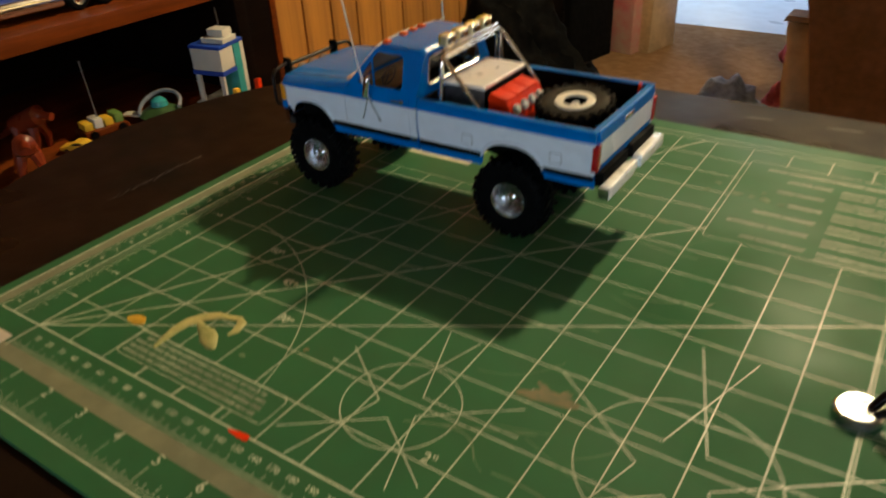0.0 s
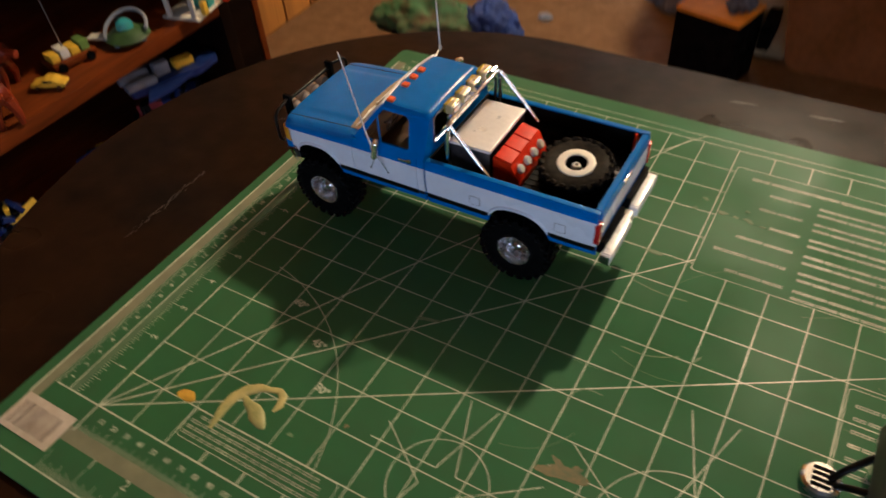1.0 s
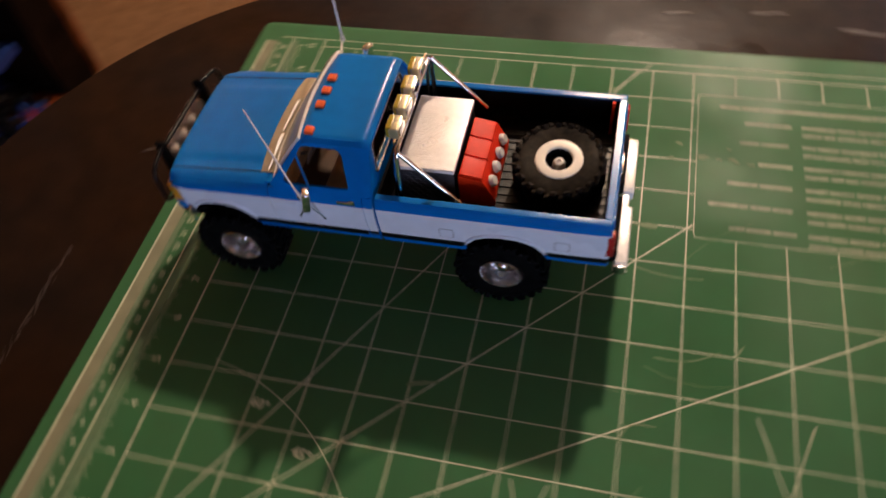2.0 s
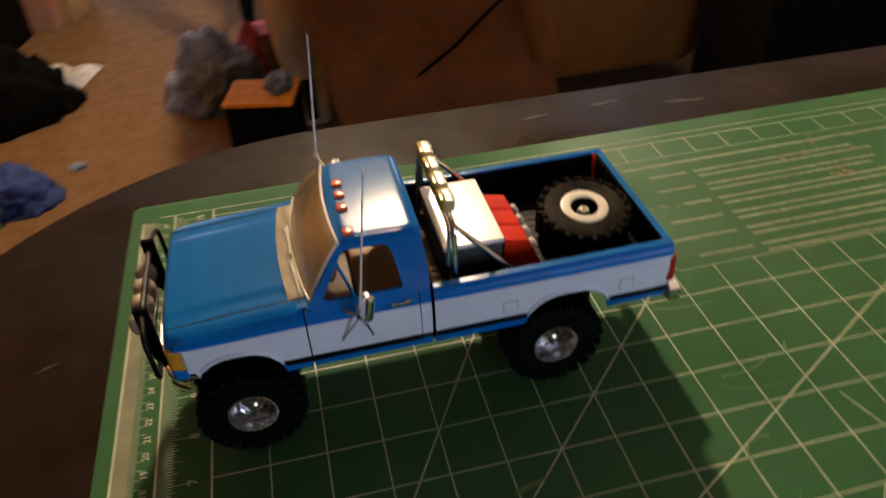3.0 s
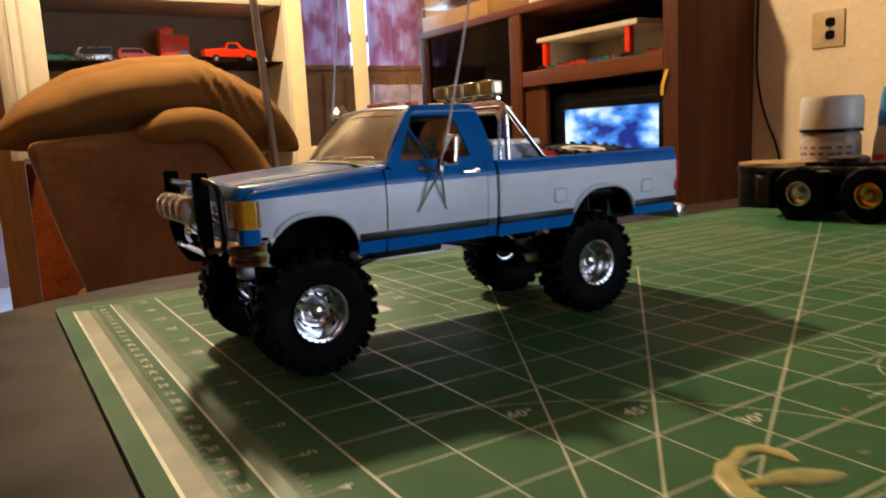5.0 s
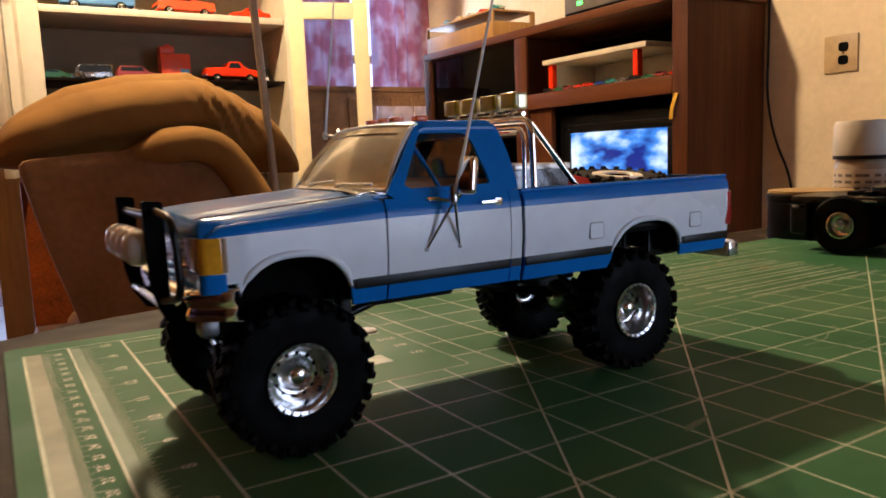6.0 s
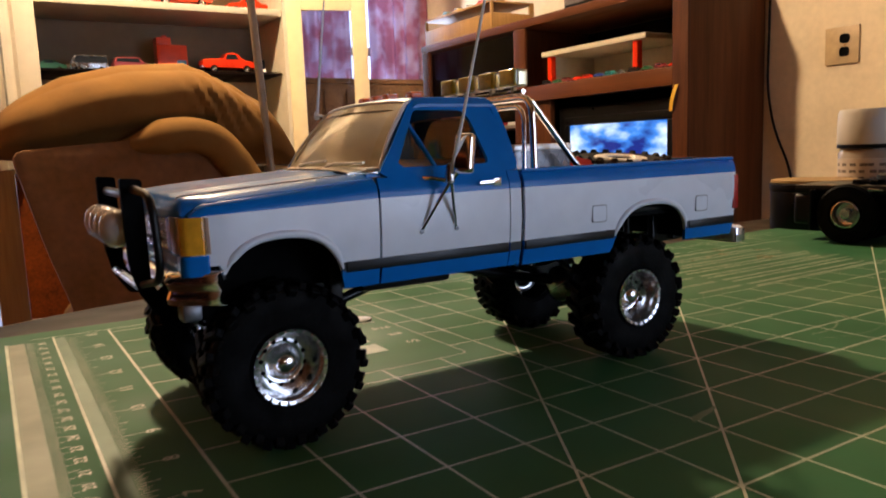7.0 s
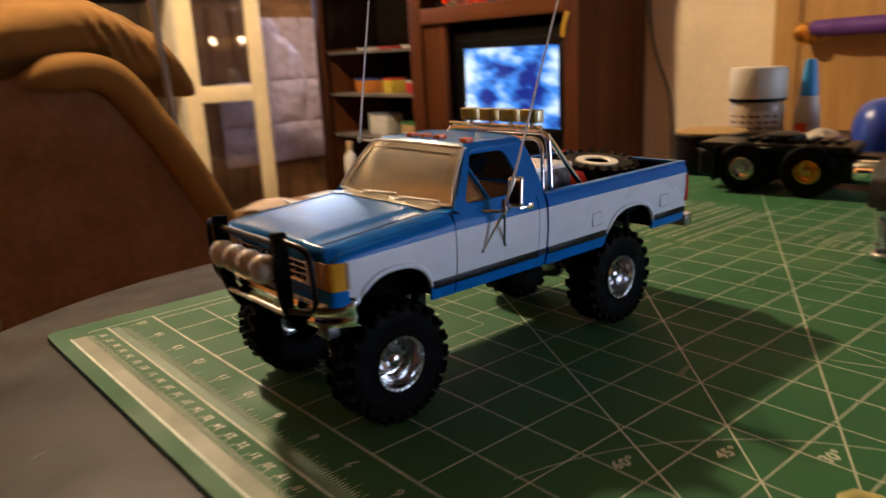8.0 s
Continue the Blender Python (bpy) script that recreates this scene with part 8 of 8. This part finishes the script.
# blue toy spaceship lying on the first heap
bs = thing("toy_spaceship", "blue and grey brick-built toy spaceship on a heap of bricks", "toy spaceship", (-0.675, 0.615, -0.302), turn=-18)
part("hull", add_prism(bmesh.new(), round_poly([(-0.022, -0.085), (0.022, -0.085), (0.030, 0.03), (0.012, 0.075), (-0.012, 0.075), (-0.030, 0.03)], 0.004), 0, 0.012, "z", 0.001), NAVY, bs)
for s_ in (-1, 1):
    part("wing", add_prism(bmesh.new(), [(s_ * 0.026, -0.06), (s_ * 0.058, -0.075), (s_ * 0.052, -0.03), (s_ * 0.029, 0.02)][::s_], 0.004, 0.010, "z", 0.0006), NAVY, bs)
    part("engine", add_tube(bmesh.new(), [(s_ * 0.016, -0.09, 0.018), (s_ * 0.016, -0.04, 0.018)], 0.008, 14), ODDS[2], bs)
part("cockpit", add_box(bmesh.new(), (-0.010, 0.0, 0.0125), (0.010, 0.035, 0.026), 0.003), CAR_PAINTS["yellow"], bs)
part("tail_block", add_box(bmesh.new(), (-0.008, -0.035, 0.0125), (0.008, -0.008, 0.034), 0.002), ODDS[2], bs)

# ---- on the floor beyond the table ----
spk = thing("loudspeaker", "large black loudspeaker box with a small coloured sticker", "loudspeaker", (-1.04, 2.78, FLOOR), turn=-14)
part("cabinet", add_box(bmesh.new(), (-0.19, -0.14, 0), (0.19, 0.14, 0.55), 0.012, 3), BLACK_MATT, spk)
part("grille", add_box(bmesh.new(), (-0.155, -0.152, 0.03), (0.155, -0.1405, 0.52), 0.005), BLACK, spk)
part("sticker", add_box(bmesh.new(), (0.07, -0.1535, 0.10), (0.11, -0.1522, 0.20), 0.0005), CAR_PAINTS["yellow"], spk, "yellow sticker")
part("sticker", add_box(bmesh.new(), (0.075, -0.1548, 0.15), (0.105, -0.1537, 0.195), 0.0005), CAR_PAINTS["white"], spk, "white sticker")
BOXRED = material("red_patterned_card", (0.30, 0.06, 0.06), 0.6, vary=0.35, grain=25, tint=(0.35, 0.25, 0.18))
for x, y, w, h, m_, c in ((-0.80, 3.0, 0.16, 0.32, BOXRED, "red patterned"), (-0.685, 3.04, 0.05, 0.34, ODDS[5], "tan")):
    o = thing("cardboard_box", "%s cardboard box standing on carpet" % c, "box", (x, y, FLOOR), turn=-12)
    part("carton", add_box(bmesh.new(), (-w / 2, -0.1, 0), (w / 2, 0.1, h), 0.004), m_, o)
    part("flap", add_box(bmesh.new(), (-w / 2 + 0.002, -0.098, h + 0.0005), (w / 2 - 0.002, -0.002, h + 0.004), 0.001), m_, o)


def heap(name, label, category, at, sx, sy, h, mat_, seed, scale=9.0):
    """A crumpled cloth heap."""
    o = thing(name, label, category, at)
    bm = bmesh.new()
    bmesh.ops.create_icosphere(bm, subdivisions=5, radius=1)
    for v in bm.verts:
        d = v.co.copy()
        k = 1 + 0.30 * noise.noise(d * 1.6 + Vector((seed, 0, 0))) + 0.16 * noise.turbulence(d * 4 + Vector((0, seed, 0)), 3, False)
        v.co = Vector((d.x * sx * k, d.y * sy * k, max(0.0, d.z * h * k)))
    bmesh.ops.remove_doubles(bm, verts=bm.verts, dist=0.0004)
    part("cloth", bm, mat_, o, angle=60)
    return o


DENIM = material("grey_blue_cloth", (0.20, 0.23, 0.32), 0.95, vary=0.3, grain=60, bump=0.3)
PINK = material("pink_cloth", (0.50, 0.10, 0.14), 0.9, vary=0.25, grain=50, bump=0.3)
GREENBAG = material("green_cloth", (0.02, 0.14, 0.05), 0.8, vary=0.4, grain=30, tint=(0.12, 0.05, 0.03))
BLUEBAG = material("blue_cloth", (0.02, 0.05, 0.22), 0.8, vary=0.3, grain=30)
heap("pink_clothes", "crumpled pink clothes lying on carpet", "clothes", (-0.045, 2.30, FLOOR), 0.045, 0.08, 0.15, PINK, 7)
heap("pink_clothes", "crumpled pink clothes near a doorway", "clothes", (-0.10, 3.12, FLOOR), 0.09, 0.09, 0.16, PINK, 9)
heap("clothes_heap", "crumpled grey-blue clothes lying on carpet", "clothes", (-0.165, 2.17, FLOOR), 0.135, 0.16, 0.17, DENIM, 4)
heap("clothes_heap", "crumpled grey-blue cloth draped over a yellow-lidded box", "clothes", (0.030, 1.765, FLOOR + 0.1905), 0.035, 0.055, 0.028, DENIM, 6)
umb = thing("folded_umbrella", "folded black umbrella with a pink top leaning by a doorway", "umbrella", (-0.045, 2.60, FLOOR))
part("canopy", add_tube(bmesh.new(), [(0, 0, 0.0), (0.0, 0.02, 0.03), (0.002, 0.05, 0.11), (0.0, 0.07, 0.16)], [0.006, 0.020, 0.026, 0.018], 14), BLACK_MATT, umb)
part("handle_cover", add_tube(bmesh.new(), [(0.0, 0.071, 0.162), (-0.010, 0.09, 0.22), (-0.022, 0.11, 0.29)], [0.018, 0.024, 0.016], 14), PINK, umb, "pink cloth cover")
cbx = thing("cardboard_box", "small tan cardboard box with a pink lid on carpet", "box", (0.020, 2.36, FLOOR), turn=10)
part("carton", add_box(bmesh.new(), (-0.06, -0.06, 0), (0.06, 0.06, 0.10), 0.003), ODDS[5], cbx)
part("lid", add_box(bmesh.new(), (-0.062, -0.062, 0.1003), (0.062, 0.062, 0.118), 0.003), PINK, cbx, "pink lid")
heap("green_bag", "crumpled green bag lying on carpet", "bag", (-0.83, 1.66, FLOOR), 0.17, 0.10, 0.10, GREENBAG, 11)
heap("blue_bag", "crumpled blue bag lying on carpet", "bag", (-0.645, 1.70, FLOOR), 0.09, 0.08, 0.09, BLUEBAG, 13)
heap("grey_sock", "small dark grey sock on carpet", "sock", (-0.53, 1.84, FLOOR), 0.022, 0.02, 0.012, DENIM, 17)
heap("black_coat_heap", "crumpled black coats heaped on carpet before a loudspeaker", "clothes", (-0.93, 2.17, FLOOR), 0.27, 0.16, 0.36, BLACK_MATT, 23)
heap("black_coat_heap", "crumpled black coat lying on carpet", "clothes", (-0.70, 2.24, FLOOR), 0.13, 0.11, 0.16, BLACK_MATT, 27)
for x, y, z, top_, rad, c, lab in ((1.205, 1.70, -0.2645, -0.085, 0.013, 1, "orange plastic bottle"), (1.15, 1.92, -0.275, -0.115, 0.020, 0, "white plastic bottle"), (1.35, 1.68, -0.2645, -0.135, 0.017, 2, "dark grey plastic bottle")):
    o = thing("plastic_bottle", lab + " standing among clutter beside an armchair", "bottle", (x, y, z))
    hh = top_ - z
    part("bottle_body", add_lathe(bmesh.new(), [(0, 0), (rad * 0.92, 0), (rad, 0.004), (rad, hh * 0.62), (rad * 0.85, hh * 0.72), (rad * 0.42, hh * 0.8), (rad * 0.42, hh * 0.84), (0, hh * 0.84)], 20), ODDS[c], o)
    part("cap", add_lathe(bmesh.new(), [(0, hh * 0.842), (rad * 0.5, hh * 0.842), (rad * 0.46, hh), (0, hh)], 18), ODDS[0 if c else 5], o)
heap("paper_heap", "crumpled white papers heaped on a black crate", "paper", (1.255, 1.56, FLOOR + 0.486), 0.070, 0.05, 0.075, ODDS[0], 31)
heap("plastic_bag", "crumpled dark grey plastic bag on a black crate", "bag", (1.43, 1.58, FLOOR + 0.486), 0.06, 0.05, 0.05, ODDS[2], 33)
mg = thing("magazine", "pale open magazine with curled pages on carpet", "magazine", (-0.66, 2.44, FLOOR), turn=-18)
for s_ in (-1, 1):
    bm = add_grid(bmesh.new(), lambda u, v, s_=s_: Vector((s_ * 0.105 * u, -0.075 + 0.15 * v, 0.004 + 0.012 * math.sin(math.pi * u) + 0.004 * u * v)), 14, 6)
    bmesh.ops.solidify(bm, geom=bm.faces[:], thickness=0.003)
    part("page", bm, material("pale_magazine_paper", (0.50, 0.46, 0.40), 0.5, vary=0.4, grain=22, tint=(0.24, 0.22, 0.20)), mg)
yb = thing("yellow_box", "black box with an orange-yellow lid lying on carpet", "box", (-0.015, 1.735, FLOOR), turn=-14)
part("carton", add_box(bmesh.new(), (-0.085, -0.06, 0), (0.085, 0.075, 0.178), 0.004), BLACK_MATT, yb)
part("lid", add_box(bmesh.new(), (-0.087, -0.062, 0.1783), (0.087, 0.077, 0.190), 0.004), material("orange_yellow_card", (0.80, 0.30, 0.005), 0.8, vary=0.15, grain=30), yb, "orange-yellow lid")
for k, (x, y, c, w) in enumerate(((-0.16, 1.55, 1, 0.10), (-0.02, 1.51, 6, 0.13), (0.13, 1.55, 5, 0.13))):
    o = thing("cardboard_box", "%s printed cardboard box on carpet" % kinds[c], "box", (x, y, FLOOR), turn=-14)
    part("carton", add_box(bmesh.new(), (-w / 2, -0.05, 0), (w / 2, 0.05, 0.055), 0.003), ODDS[c], o)
    part("panel", add_box(bmesh.new(), (-w / 2 + 0.01, -0.04, 0.0553), (w / 2 - 0.01, 0.03, 0.0568), 0.0005), ODDS[0 if k != 1 else 6], o)
news = thing("paper_sack", "crumpled tan paper sack standing beside an armchair", "paper sack", (0.09, 1.90, FLOOR))
bm = rounded_slab(-0.055, 0.05, -0.04, 0.05, 0.0, 0.47, 0.03, lean=-0.10)
for v in bm.verts:
    v.co += Vector((0.012 * noise.noise(v.co * 14), 0.02 * noise.noise(v.co * 11 + Vector((5, 0, 0))), 0.02 * noise.noise(v.co * 9)  if v.co.z > 0.3 else 0))
part("sack", bm, material("crumpled_tan_paper", (0.58, 0.43, 0.22), 0.8, vary=0.15, grain=30), news, angle=25)
part("folded_top", add_prism(bmesh.new(), [(-0.062, 0.0), (0.03, 0.0), (0.02, 0.012), (-0.055, 0.014)], -0.042, 0.03, "y", m=Matrix.Translation((-0.02, 0, 0.465))), ODDS[5], news, "folded-over rim")
